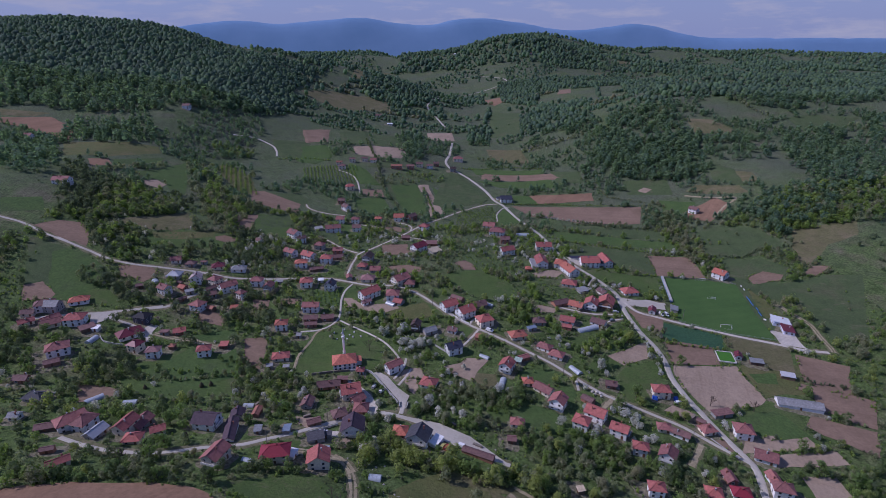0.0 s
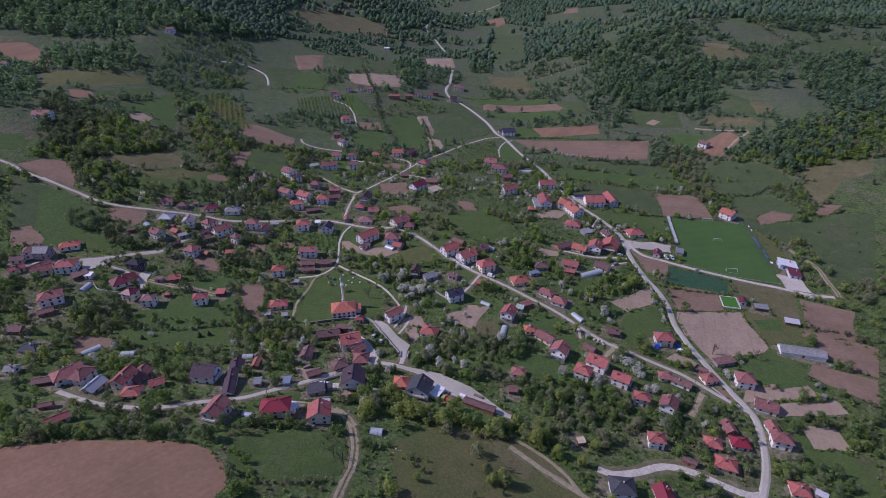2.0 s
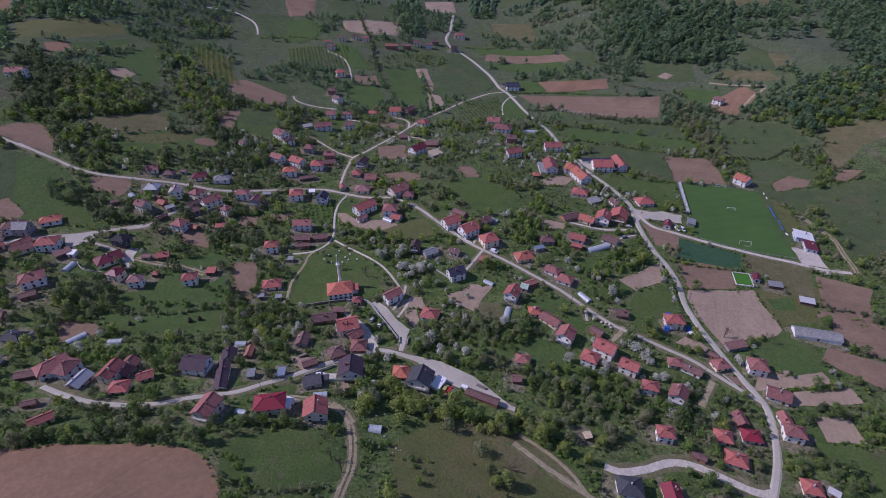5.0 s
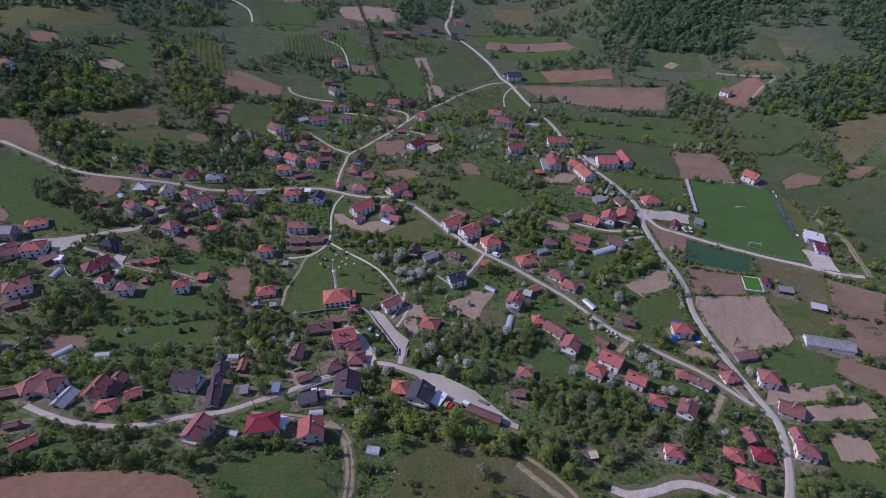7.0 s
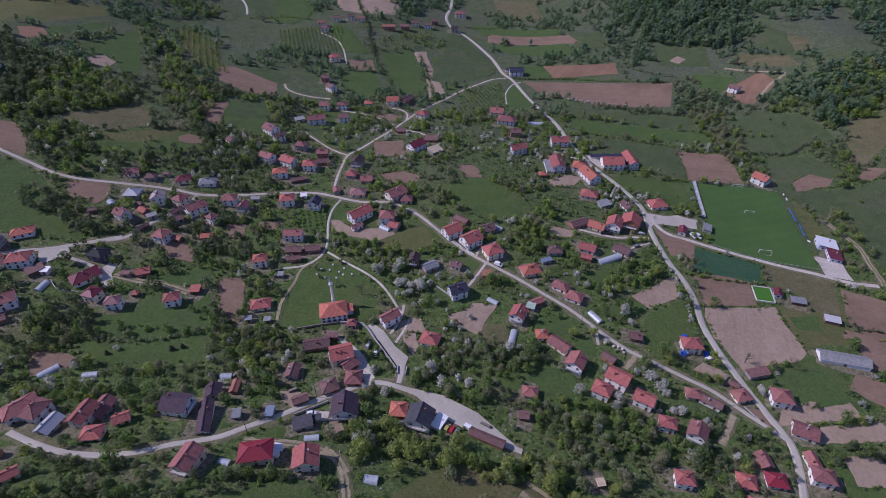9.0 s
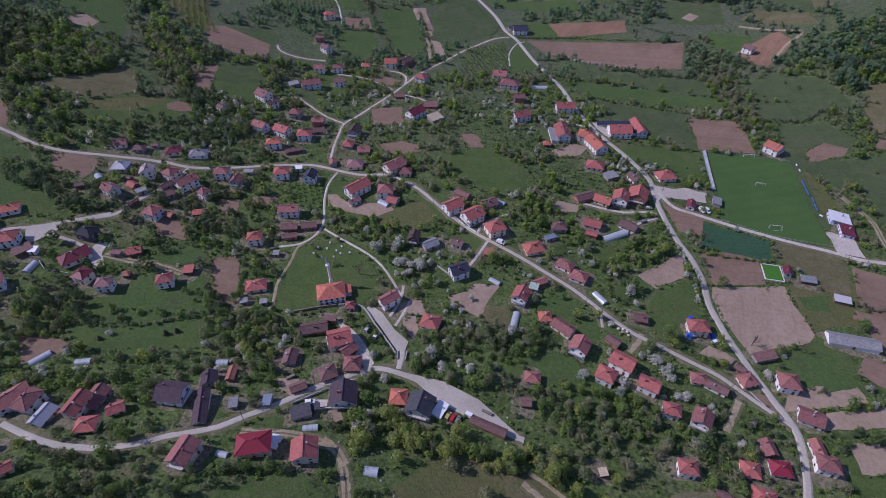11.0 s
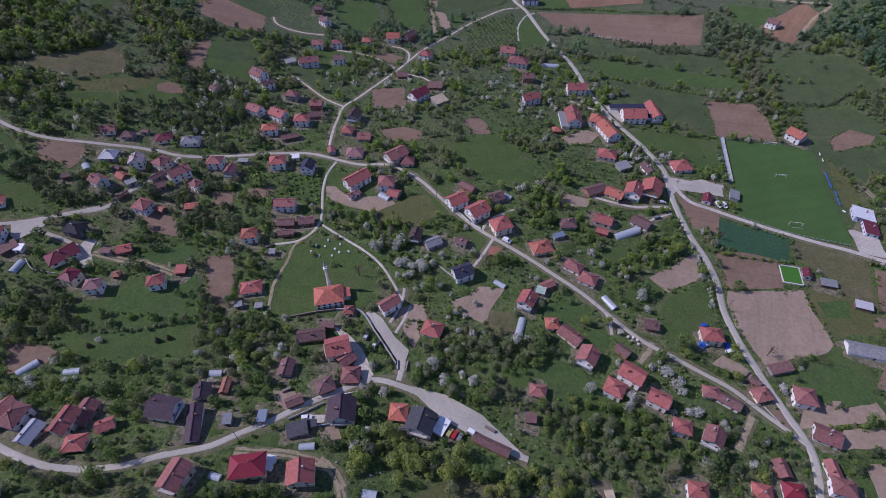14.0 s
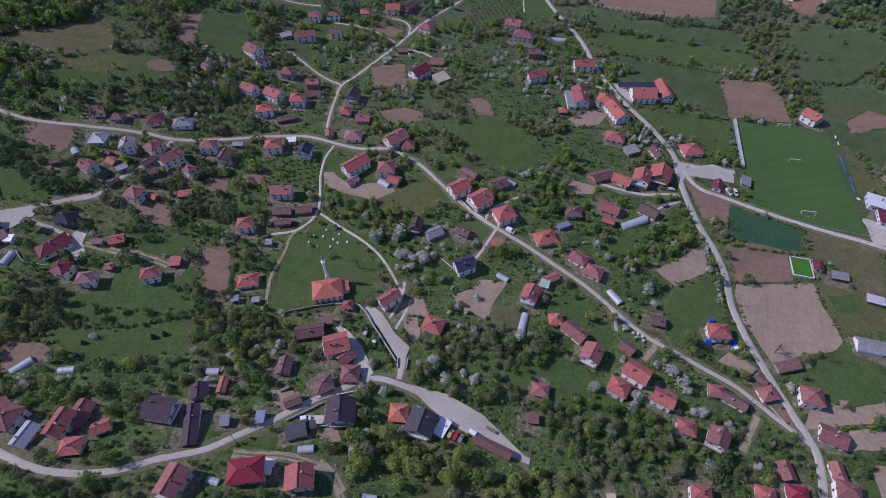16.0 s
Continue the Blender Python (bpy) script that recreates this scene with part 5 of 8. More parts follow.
house(6.4, 278.4, 24, 10, 8.4, 2, "g", "navy", "white")
house(69.3, 279.1, -28, 9.4, 7.8, 1, "h", "redbrown", "white")
house(-189.7, 282.0, 44, 14.6, 10, 1, "h", "crimsondark", "white")
house(195.4, 283.6, -15, 8, 5, 0, "f", "greyroof", "wood")
house(-216.3, 284.2, 47, 8.7, 6.1, 0, "f", "brown", "wood")
house(-211.1, 284.4, -0, 4.3, 4.3, 0, "f", "white", "white")
house(-253.0, 285.0, 42, 8.9, 5.7, 1, "g", "red", "cream")
house(187.0, 289.6, 70, 6.5, 5, 1, "g", "crimsondark", "white")
house(-239.1, 285.5, 37, 11.3, 7.8, 1, "g", "redbrown", "cream")
house(-170.9, 285.9, 1, 5.4, 3.4, 0, "f", "brown", "grey")
house(63.2, 286.5, -35, 9.5, 7.1, 1, "h", "redbrown", "white")
house(-162.5, 288.1, 17, 7.5, 6.1, 1, "g", "red", "brick")
house(-241.3, 289.2, 56, 10.6, 7.4, 1, "g", "redbrown", "cream")
house(-226.7, 289.9, 11, 12.2, 9.6, 2, "h", "red", "white")
house(-90.3, 290.8, 1, 3.5, 3.5, 0, "f", "greyroof", "grey")
house(23.0, 293.1, -14, 5.6, 4.8, 0, "f", "orangebrown", "brick")
house(-258.0, 294.0, 12, 8.3, 5.8, 1, "g", "brown", "cream")
house(-189.5, 297.5, -13, 10.3, 8.2, 2, "h", "black", "dark")
house(47.8, 298.2, 15, 11.4, 8.9, 1, "h", "orange", "cream")
house(-8.6, 298.7, 29, 8.9, 6.5, 0, "g", "greyroof", "grey")
house(6.2, 299.7, -22, 6.5, 5.7, 1, "g", "brown", "white")
house(-103.6, 300.7, 9, 8.4, 7.7, 2, "h", "orange", "white")
house(-247.1, 301.0, -0, 9.6, 8.7, 2, "g", "greyroof", "grey")
house(-252.4, 301.5, 28, 11.8, 8.4, 2, "h", "brown", "white")
house(-17.4, 302.0, 80, 7.3, 6.5, 2, "g", "darkbrown", "wood")
house(-85.8, 304.1, 9, 8.5, 4.3, 1, "g", "brown", "brick")
house(58.4, 307.3, 22, 6.6, 3.3, 0, "f", "blueroof", "grey")
house(27.4, 311.1, 23, 10.8, 9.9, 2, "h", "red", "cream")
house(-87.2, 311.5, 1, 9.4, 5.8, 1, "g", "brown", "brick")
house(-237.6, 311.7, 25, 12.2, 7.8, 1, "h", "orange", "white")
house(83.0, 312.7, -24, 6.8, 5.1, 0, "g", "red", "brick")
house(-76.6, 312.9, 9, 8.7, 5.8, 1, "g", "brown", "brick")
greenhouse(96.9, 313.3, 24, 15.3, 5.1)
house(-163.1, 316.4, -20, 9.3, 8.6, 2, "h", "redbrown", "white")
house(64.5, 316.7, 1, 9.3, 7.6, 1, "h", "brown", "grey")
house(-154.8, 316.8, -25, 5.8, 4.4, 0, "g", "orangebrown", "wood")
house(-139.5, 320.2, 9, 7.3, 5.1, 0, "g", "orange", "wood")
house(15.2, 321.1, 35, 11.8, 10.2, 2, "g", "red", "white")
house(106.6, 321.3, -39, 10.4, 7.8, 1, "g", "brown", "white")
house(85.3, 321.4, -24, 10.3, 7.8, 1, "g", "red", "white")
house(-89.8, 323.6, 1, 11.8, 7.4, 2, "g", "redbrown", "white")
house(-177.1, 324.2, 54, 6.6, 3, 0, "g", "brown", "wood")
house(240.0, 325.1, 71, 12, 8, 1, "f", "crimsondark", "blue")
house(4.0, 328.4, 33, 11.2, 9.4, 2, "g", "red", "white")
house(-191.8, 331.7, -29, 8.8, 7.4, 2, "g", "redbrown", "white")
house(-161.2, 333.3, 28, 7.5, 6, 1, "g", "brown", "grey")
greenhouse(-36.5, 333.7, -34, 7, 4.4)
house(-53.8, 333.7, 39, 7.6, 4.6, 1, "g", "pinkbrown", "white")
house(25.6, 334.0, 24, 9.6, 7.9, 1, "g", "brown", "grey")
house(-176.4, 334.4, 38, 6, 4.5, 0, "f", "greyroof", "grey")
house(-210.3, 334.8, 20, 5.2, 4.4, 0, "g", "brown", "wood")
house(-31.2, 334.9, -23, 7, 7, 0, "g", "red", "grey")
house(-141.0, 335.0, -31, 6.8, 6, 2, "h", "redbrown", "white")
house(241.5, 336.3, 71, 11, 12, 1, "f", "white", "blue")
greenhouse(33.1, 336.9, -37, 5.3, 3.5)
house(-182.4, 338.0, -30, 6.8, 5.3, 1, "g", "orange", "brick")
house(-164.6, 340.5, 54, 8.3, 4.6, 0, "g", "brown", "grey")
house(10.4, 342.0, -37, 9.8, 5.3, 0, "g", "brown", "brick")
house(-35.8, 342.1, 1, 9.7, 9.7, 2, "h", "redbrown", "white")
house(-152.9, 343.2, 42, 12.2, 8.4, 2, "g", "redbrown", "white")
greenhouse(-204.1, 343.6, -52, 6.1, 4.4)
house(-187.1, 343.9, -21, 4.6, 3, 0, "g", "brown", "wood")
house(-53.1, 344.5, 43, 15.4, 9.3, 2, "g", "red", "white")
house(96.5, 344.5, -33, 10.9, 8.2, 1, "g", "orange", "cream")
house(152.5, 345.4, 66, 8.3, 5.5, 1, "g", "crimsondark", "white")
house(107.7, 345.8, 67, 10.9, 10, 2, "g", "red", "white")
house(85.3, 346.6, 23, 12.7, 7.3, 0, "g", "brown", "brick")
house(-125.5, 347.6, 83, 7.7, 6.9, 2, "g", "redbrown", "grey")
house(-177.7, 349.2, -78, 8.4, 8.4, 2, "g", "pinkgrey", "white")
house(119.6, 349.5, 66, 11.9, 11.9, 2, "g", "red", "brick")
house(-164.4, 349.9, -27, 8.5, 8.5, 2, "h", "redbrown", "cream")
house(170.7, 350.1, 67, 8.4, 5.6, 0, "f", "greyroof", "grey")
house(-194.8, 353.4, 0, 10, 9.3, 1, "h", "metal", "grey")
house(-136.0, 354.3, 0, 9.4, 7.8, 2, "h", "redbrown", "white")
house(-82.8, 354.7, 82, 8.7, 7.9, 2, "g", "navy", "white")
house(-101.1, 358.1, 10, 9.5, 8.7, 2, "h", "red", "white")
house(-121.7, 358.6, 0, 6.3, 3.2, 0, "f", "greyroof", "grey")
house(-25.0, 363.3, 0, 8.3, 8.3, 1, "h", "redbrown", "cream")
house(-92.7, 364.8, 10, 5.6, 4, 0, "f", "white", "white")
house(-32.2, 366.8, 40, 13, 10.2, 2, "g", "redbrown", "cream")
house(-57.3, 370.2, 0, 10.6, 9, 1, "h", "pinkbrown", "cream")
house(123.2, 370.7, -72, 9.6, 6.7, 1, "g", "brown", "white")
house(-190.8, 371.2, 0, 8, 6.4, 1, "h", "brown", "grey")
house(107.9, 371.6, 23, 8.6, 6.7, 0, "f", "greyroof", "grey")
house(-155.6, 372.2, 10, 11.3, 8.1, 1, "h", "greyroof", "white")
house(-71.9, 372.2, -75, 6.6, 4.9, 0, "g", "redbrown", "grey")
house(-170.9, 372.5, 21, 9.7, 8.1, 1, "h", "crimsondark", "cream")
house(-202.9, 374.1, 16, 8, 7.2, 1, "g", "redbrown", "cream")
house(-182.9, 376.0, 0, 4.8, 3.2, 0, "g", "brown", "grey")
house(145.7, 376.0, 9, 12.7, 10.7, 1, "h", "red", "white")
house(100.1, 382.8, -18, 11.8, 9.8, 1, "h", "red", "white")
house(-99.4, 383.8, 20, 10.9, 5, 0, "g", "brown", "wood")
house(-53.5, 386.7, 0, 8.7, 7.8, 1, "g", "redbrown", "grey")
house(-112.3, 388.6, 10, 10.1, 7.5, 2, "h", "orange", "white")
house(-64.5, 393.0, 80, 7.7, 7.7, 1, "h", "red", "grey")
house(-95.0, 401.0, 0, 9.7, 8.7, 2, "h", "red", "white")
house(-110.1, 404.3, -31, 11.6, 8.7, 2, "g", "red", "white")
house(71.0, 406.2, 0, 5.7, 5.7, 0, "h", "orange", "wood")
house(105.7, 407.1, -72, 17.4, 10.4, 2, "g", "orange", "white")
house(-125.6, 407.4, -30, 10.8, 7.8, 2, "g", "redbrown", "white")
house(-62.1, 407.7, 77, 9.9, 8.8, 2, "g", "darkbrown", "grey")
house(-87.6, 409.7, 11, 9.9, 6.9, 0, "g", "brown", "brick")
house(234.0, 410.8, -54, 11.2, 10.1, 2, "g", "orange", "white")
house(77.7, 419.0, 89, 18.7, 5.8, 0, "f", "greyroof", "white")
house(-88.8, 419.2, -0, 8.7, 6.8, 2, "g", "redbrown", "brick")
house(100.7, 419.5, -20, 10.6, 10.6, 2, "h", "orange", "white")
house(84.1, 420.9, 90, 17.7, 10.6, 2, "g", "red", "white")
house(-157.7, 428.7, -41, 6.8, 5.8, 0, "g", "brown", "white")
house(127.8, 429.1, 0, 16.5, 13.0, 2, "g", "red", "white")
house(-106.4, 429.2, -13, 8.7, 7.8, 2, "h", "redbrown", "grey")
house(136.2, 434.2, 0, 9.4, 11.8, 0, "f", "solar", "white")
house(-6.9, 434.4, 34, 10.1, 9.0, 0, "f", "tan", "grey")
house(143.5, 435.0, -86, 20.0, 8.3, 2, "g", "red", "white")
house(-21.5, 438.4, 44, 13.4, 10.1, 2, "g", "crimsondark", "white")
house(-125.2, 440.0, 40, 8.7, 5.8, 2, "g", "brown", "white")
house(128.0, 442.0, 0, 28.2, 4.7, 0, "f", "solar", "white")
house(57.1, 442.5, 23, 13.4, 9.0, 2, "g", "red", "white")
house(-134.2, 452.2, -38, 11.6, 9.7, 2, "g", "redbrown", "white")
house(-10.3, 455.2, -0, 10.1, 7.8, 0, "f", "brown", "brick")
house(93.2, 461.3, -0, 14.6, 10.1, 2, "g", "red", "white")
house(-34.6, 470.6, -0, 7.8, 6.7, 0, "g", "brown", "brick")
house(58.8, 473.4, -0, 9.0, 7.8, 2, "g", "brown", "brick")
house(-104.6, 479.7, 14, 14.7, 8.7, 2, "g", "redbrown", "white")
house(-118.5, 480.0, 29, 7.8, 5.8, 0, "f", "greyroof", "grey")
house(-355.0, 485.0, 0, 15.7, 10.1, 2, "g", "redbrown", "white")
house(-83.6, 487.5, -0, 8.7, 7.8, 2, "g", "brown", "white")
house(53.9, 498.7, -15, 15.7, 11.2, 2, "h", "redbrown", "white")
greenhouse(79.7, 500.5, -5, 13, 5)
house(-18.6, 503.4, -27, 10.1, 9.0, 2, "h", "red", "white")
house(-103.2, 509.4, -0, 8.7, 7.8, 2, "g", "redbrown", "white")
house(-88.9, 513.6, -0, 8.7, 6.8, 2, "h", "redbrown", "white")
house(47.3, 516.2, -15, 12.3, 10.1, 2, "g", "redbrown", "white")
house(-66.5, 521.1, -0, 7.8, 6.7, 2, "h", "orange", "cream")
house(-46.1, 531.7, -0, 11.2, 10.1, 2, "g", "orange", "white")
house(-33.3, 536.1, 49, 11.2, 7.8, 2, "g", "brown", "brick")
house(-104.2, 550.1, -44, 9.7, 7.8, 2, "g", "brown", "white")
house(273.7, 556.4, -53, 10.1, 7.8, 2, "g", "brown", "white")
house(-112.5, 568.9, -0, 7.8, 6.8, 2, "g", "brown", "brick")
house(-111.5, 620.7, 18, 10.8, 8.7, 2, "h", "red", "cream")
house(76.3, 623.2, -0, 14.6, 11.2, 2, "g", "navy", "white")
house(69.5, 632.7, -0, 7.8, 5.6, 0, "g", "navy", "white")
house(81.1, 636.2, 0, 6.7, 5.6, 0, "g", "navy", "white")
house(-502.8, 650.1, 0, 10.1, 9.0, 2, "g", "redbrown", "white")
house(-133.6, 696.8, -0, 9.7, 7.8, 2, "h", "brown", "cream")
house(-139.7, 710.6, -0, 8.7, 5.8, 2, "g", "orangebrown", "cream")
house(-63.6, 719.7, -0, 15.7, 6.7, 2, "g", "orangebrown", "brick")
house(-124.9, 727.6, -0, 8.7, 5.8, 2, "g", "brown", "cream")
house(-45.2, 728.0, -0, 11.2, 6.7, 2, "g", "brown", "brick")
house(-96.5, 732.5, -0, 9.0, 6.7, 2, "g", "redbrown", "cream")
house(-108.9, 734.8, -0, 8.7, 5.8, 2, "g", "brown", "cream")
house(-18.8, 744.2, -0, 9.0, 6.7, 2, "g", "brown", "white")
house(-33.4, 744.5, -0, 10.1, 7.8, 2, "g", "brown", "cream")
house(14.3, 746.0, -0, 9.0, 7.8, 2, "g", "darkbrown", "grey")
house(-9.8, 760.1, -0, 9.0, 6.7, 2, "g", "brown", "brick")
house(22.8, 797.6, -0, 14.6, 10.1, 2, "h", "redbrown", "cream")
house(-380.5, 811.8, 0, 11.2, 9.0, 2, "g", "brown", "white")
house(-98.3, 1001.3, -0, 10, 7, 1, "f", "white", "white")
house(-127.3, 1075.4, 0, 12, 8, 1, "g", "brown", "white")
house(635.5, 2175.5, -0, 13, 10, 1, "h", "redbrown", "white")
house(945.2, 2302.7, 0, 13, 10, 1, "h", "redbrown", "white")
house(369.1, 2388.4, 0, 13, 10, 1, "h", "redbrown", "white")
house(1102.9, 2499.7, -0, 13, 10, 1, "h", "white", "white")
house(53.5, 2542.4, 0, 13, 10, 1, "h", "white", "white")


def yard(x, y, turn, a, b):
    """Irregular patch of bare earth and thin grass round a house."""
    ca, sa = math.cos(radians(turn)), math.sin(radians(turn))
    verts, faces = [(x, y, hz(x, y) + 0.11)], []
    n, rings = 20, 4
    for k in range(1, rings + 1):
        for i in range(n):
            t = 2 * math.pi * i / n
            r = 1 / max(abs(math.cos(t)), abs(math.sin(t))) * 0.92
            r *= (1 + 0.35 * noise.noise((math.cos(t) * 1.6 + x, math.sin(t) * 1.6 + y, 1.0))) * k / rings
            px, py = a * r * math.cos(t), b * r * math.sin(t)
            px, py = x + ca * px - sa * py, y + sa * px + ca * py
            verts.append((px, py, hz(px, py) + (0.11 if k < rings else 0.02)))
    for i in range(n):
        faces.append((0, 1 + i, 1 + (i + 1) % n))
        for k in range(rings - 1):
            p, q = 1 + k * n, 1 + (k + 1) * n
            faces.append((p + i, q + i, q + (i + 1) % n, p + (i + 1) % n))
    tagged(new("yard", mesh_of("yard", verts, faces, "yard")), FIELD_WORDS["yard"], "yard", kind="structure")


for args in YARDS:
    yard(*args)

# ---- mosque ----
def mosque(x, y, turn):
    L, W, eave, rise = 14.0, 11.0, 4.6, 3.4
    z0 = min(hz(x + a, y + b) for a in (-6, 6) for b in (-5, 5)) - 0.3
    e = thing("mosque", x, y, z0, turn, "white village mosque with orange-red hipped roof and arched windows", "mosque")
    bm = bmesh.new()
    box_into(bm, 0, 0, eave / 2, L - 1.2, W - 1.2, eave)
    part("wall", bm, "wall_white", e)
    bm = bmesh.new()
    a, b, r = L / 2, W / 2, L / 2 - W / 2
    slab(bm, [(-a, -b, eave), (a, -b, eave), (r, 0, eave + rise), (-r, 0, eave + rise)], 0.18)
    slab(bm, [(a, b, eave), (-a, b, eave), (-r, 0, eave + rise), (r, 0, eave + rise)], 0.18)
    slab(bm, [(a, -b, eave), (a, b, eave), (r, 0, eave + rise)], 0.18)
    slab(bm, [(-a, b, eave), (-a, -b, eave), (-r, 0, eave + rise)], 0.18)
    part("roof", bm, "roof_orange", e)
    for s in range(2):
        for k in range(5):
            add_window(e, -5.2 + 2.6 * k, -W / 2 + 0.58, 1.5 + 1.9 * s, 0)
        for k in range(3):
            add_window(e, L / 2 - 0.58, -3.2 + 3.2 * k, 1.5 + 1.9 * s, 90)
    bm = bmesh.new()
    box_into(bm, L / 2 + 0.9, 1.0, 1.6, 3.2, 5.0, 3.2)
    porch = part("porch", bm, "wall_white", e)
    bm = bmesh.new()
    slab(bm, [(L / 2 - 1, -1.9, 3.9), (L / 2 - 1, 3.9, 3.9), (L / 2 + 2.9, 3.9, 3.15), (L / 2 + 2.9, -1.9, 3.15)], 0.15)
    part("porch_roof", bm, "roof_orange", porch)
    CLEAR_SPOT.append((x, y, 9))


def lathe_into(bm, prof, seg=16):
    rings = [[bm.verts.new((r * math.cos(2 * math.pi * k / seg), r * math.sin(2 * math.pi * k / seg), z)) for k in range(seg)] for r, z in prof]
    for a, b in zip(rings, rings[1:]):
        for k in range(seg):
            bm.faces.new((a[k], a[(k + 1) % seg], b[(k + 1) % seg], b[k]))
    bm.faces.new(rings[0][::-1])
    bm.faces.new(rings[-1])


def minaret(x, y):
    e = thing("minaret", x, y, hz(x, y) - 0.2, 0, "slender white minaret with a balcony and pale pointed cap", "minaret")
    bm = bmesh.new()
    lathe_into(bm, [(0.95, 0), (0.95, 4.5), (0.68, 5.4), (0.62, 13.0), (1.05, 13.8), (1.05, 14.0), (0.52, 14.0), (0.52, 16.4)])
    part("shaft", bm, "whitepaint", e)
    bm = bmesh.new()
    lathe_into(bm, [(1.0, 14.0), (1.05, 14.0), (1.05, 14.9), (0.98, 14.9)])
    part("railing", bm, "whitepaint", e)
    bm = bmesh.new()
    lathe_into(bm, [(0.68, 16.4), (0.36, 18.2), (0.04, 20.4)])
    part("cap", bm, "roof_metal", e)


mosque(-56.8, 262.6, 12)
minaret(-58.1, 270.0)


# ---- walls, fences, bridge ----
def low_wall(name, label, material, tall, thick, *pts):
    line = smooth_line(pts, 2.5)
    bm = bmesh.new()
    rows = []
    for i, p in enumerate(line):
        d = (line[min(i + 1, len(line) - 1)] - line[max(i - 1, 0)]).normalized()
        s = Vector((-d.y, d.x, 0)) * thick / 2
        z = hz(p.x, p.y)
        rows.append([bm.verts.new((p.x + q * s.x, p.y + q * s.y, z + h)) for q, h in ((-1, -0.4), (-1, tall), (1, tall), (1, -0.4))])
    for a, b in zip(rows, rows[1:]):
        for k in range(3):
            bm.faces.new((a[k], a[k + 1], b[k + 1], b[k]))
    bm.faces.new(rows[0])
    bm.faces.new(rows[-1][::-1])
    bmesh.ops.recalc_face_normals(bm, faces=bm.faces[:])
    me = bpy.data.meshes.new(name)
    bm.to_mesh(me)
    bm.free()
    me.materials.append(MATS[material])
    tagged(new(name, me), label, "wall")
    CLEAR_ROAD.extend((p.x, p.y, 0.3) for p in line)


low_wall("retaining_wall", "pale concrete retaining wall along the stream", "concrete", 1.4, 0.5, (-52.9, 256.5), (-41.7, 256.0), (-33.6, 244.5), (-27.4, 235.2), (-23.2, 228.5))
low_wall("retaining_wall", "dark mossy stone wall below the meadow", "post_wood", 1.3, 0.5, (-73.4, 251.8), (-63.4, 254.6), (-53.4, 256.6))
low_wall("garden_wall", "pale plastered yard wall beside the road", "concrete", 1.2, 0.3, (-62.9, 200.3), (-56.8, 204.2), (-50.6, 208.4))
low_wall("garden_wall", "white yard fence in front of the dark-roofed house", "whitepaint", 1.1, 0.2, (-45.8, 212.1), (-41.7, 213.1), (-37.7, 214.3))
low_wall("garden_wall", "white yard wall behind the dark-roofed house", "whitepaint", 1.2, 0.2, (-51.3, 198.1), (-45.1, 199.1), (-37.6, 199.5))
low_wall("garden_wall", "pale wall round the crimson-roofed yard", "concrete", 1.1, 0.3, (-205.9, 278.8), (-200.9, 273.6), (-195.2, 272.1), (-188.5, 271.3))
low_wall("kerb_island", "low stone edge between the two joining roads", "concrete", 0.5, 0.4, (134.9, 215.2), (138.2, 209.2), (140.8, 203.9), (142.4, 202.5))
low_wall("bridge_parapet", "grey bridge parapet over the stream", "concrete", 1.1, 0.35, (-22.3, 225.6), (-22.6, 230.4))
low_wall("bridge_parapet", "grey bridge parapet over the stream", "concrete", 1.1, 0.35, (-18.7, 225.0), (-18.2, 229.8))
low_wall("garden_wall", "pale yard wall beside the lower road", "concrete", 1.2, 0.3, (-13.4, 208.8), (-7.2, 205.5), (-1.5, 201.8))
low_wall("garden_wall", "white garden wall below the white house", "whitepaint", 1.0, 0.2, (6.5, 319.9), (12.3, 313.9), (17.0, 310.3))
low_wall("garden_wall", "pale yard wall beside the village street", "concrete", 1.0, 0.25, (4.1, 323.5), (8.8, 318.1), (13.2, 313.6), (20.9, 320.4))
low_wall("garden_wall", "pale yard wall below the dark blue roof", "concrete", 1.0, 0.25, (-5.0, 284.2), (0.6, 278.8), (6.5, 273.4))
low_wall("garden_wall", "white yard wall by the meadow", "whitepaint", 1.0, 0.2, (-197.1, 219.4), (-195.3, 223.9), (-193.6, 228.5))


def fence(label, rail, tall, step, *pts):
    line = smooth_line(pts, step)
    e = thing("fence", line[0].x, line[0].y, hz(line[0].x, line[0].y), 0, label, "fence")
    o = Vector((line[0].x, line[0].y, hz(line[0].x, line[0].y)))
    tops = [Vector((p.x, p.y, hz(p.x, p.y))) - o for p in line]
    bmp = bmesh.new()
    box_into(bmp, 0, 0, tall / 2, 0.09, 0.09, tall)
    me = bpy.data.meshes.new("post")
    bmp.to_mesh(me)
    bmp.free()
    for q in tops:
        link_part("post", me, "wire_grey", e).location = q
    for h in (tall * 0.5, tall - 0.05):
        bm = bmesh.new()
        tube_into(bm, [q + Vector((0, 0, h)) for q in tops], 0.05, 4)
        part("rail", bm, rail, e)
    CLEAR_ROAD.extend((p.x, p.y, 0.3) for p in line)


fence("grey post and rail fence between pitch and road", "wire_grey", 1.3, 3.0, (167.5, 332.9), (193.3, 320.4), (224.4, 312.4))
fence("grey post and rail fence behind the far goal", "wire_grey", 1.3, 3.0, (186.2, 409.2), (220.4, 406.1), (241.0, 398.0))
fence("wooden garden fence round the meadow", "post_wood", 1.2, 3.0, (-82.7, 291.6), (-83.5, 274.9), (-84.0, 255.5))
fence("garden fence along the village street", "post_wood", 1.1, 3.0, (0.4, 326.6), (7.9, 318.0))


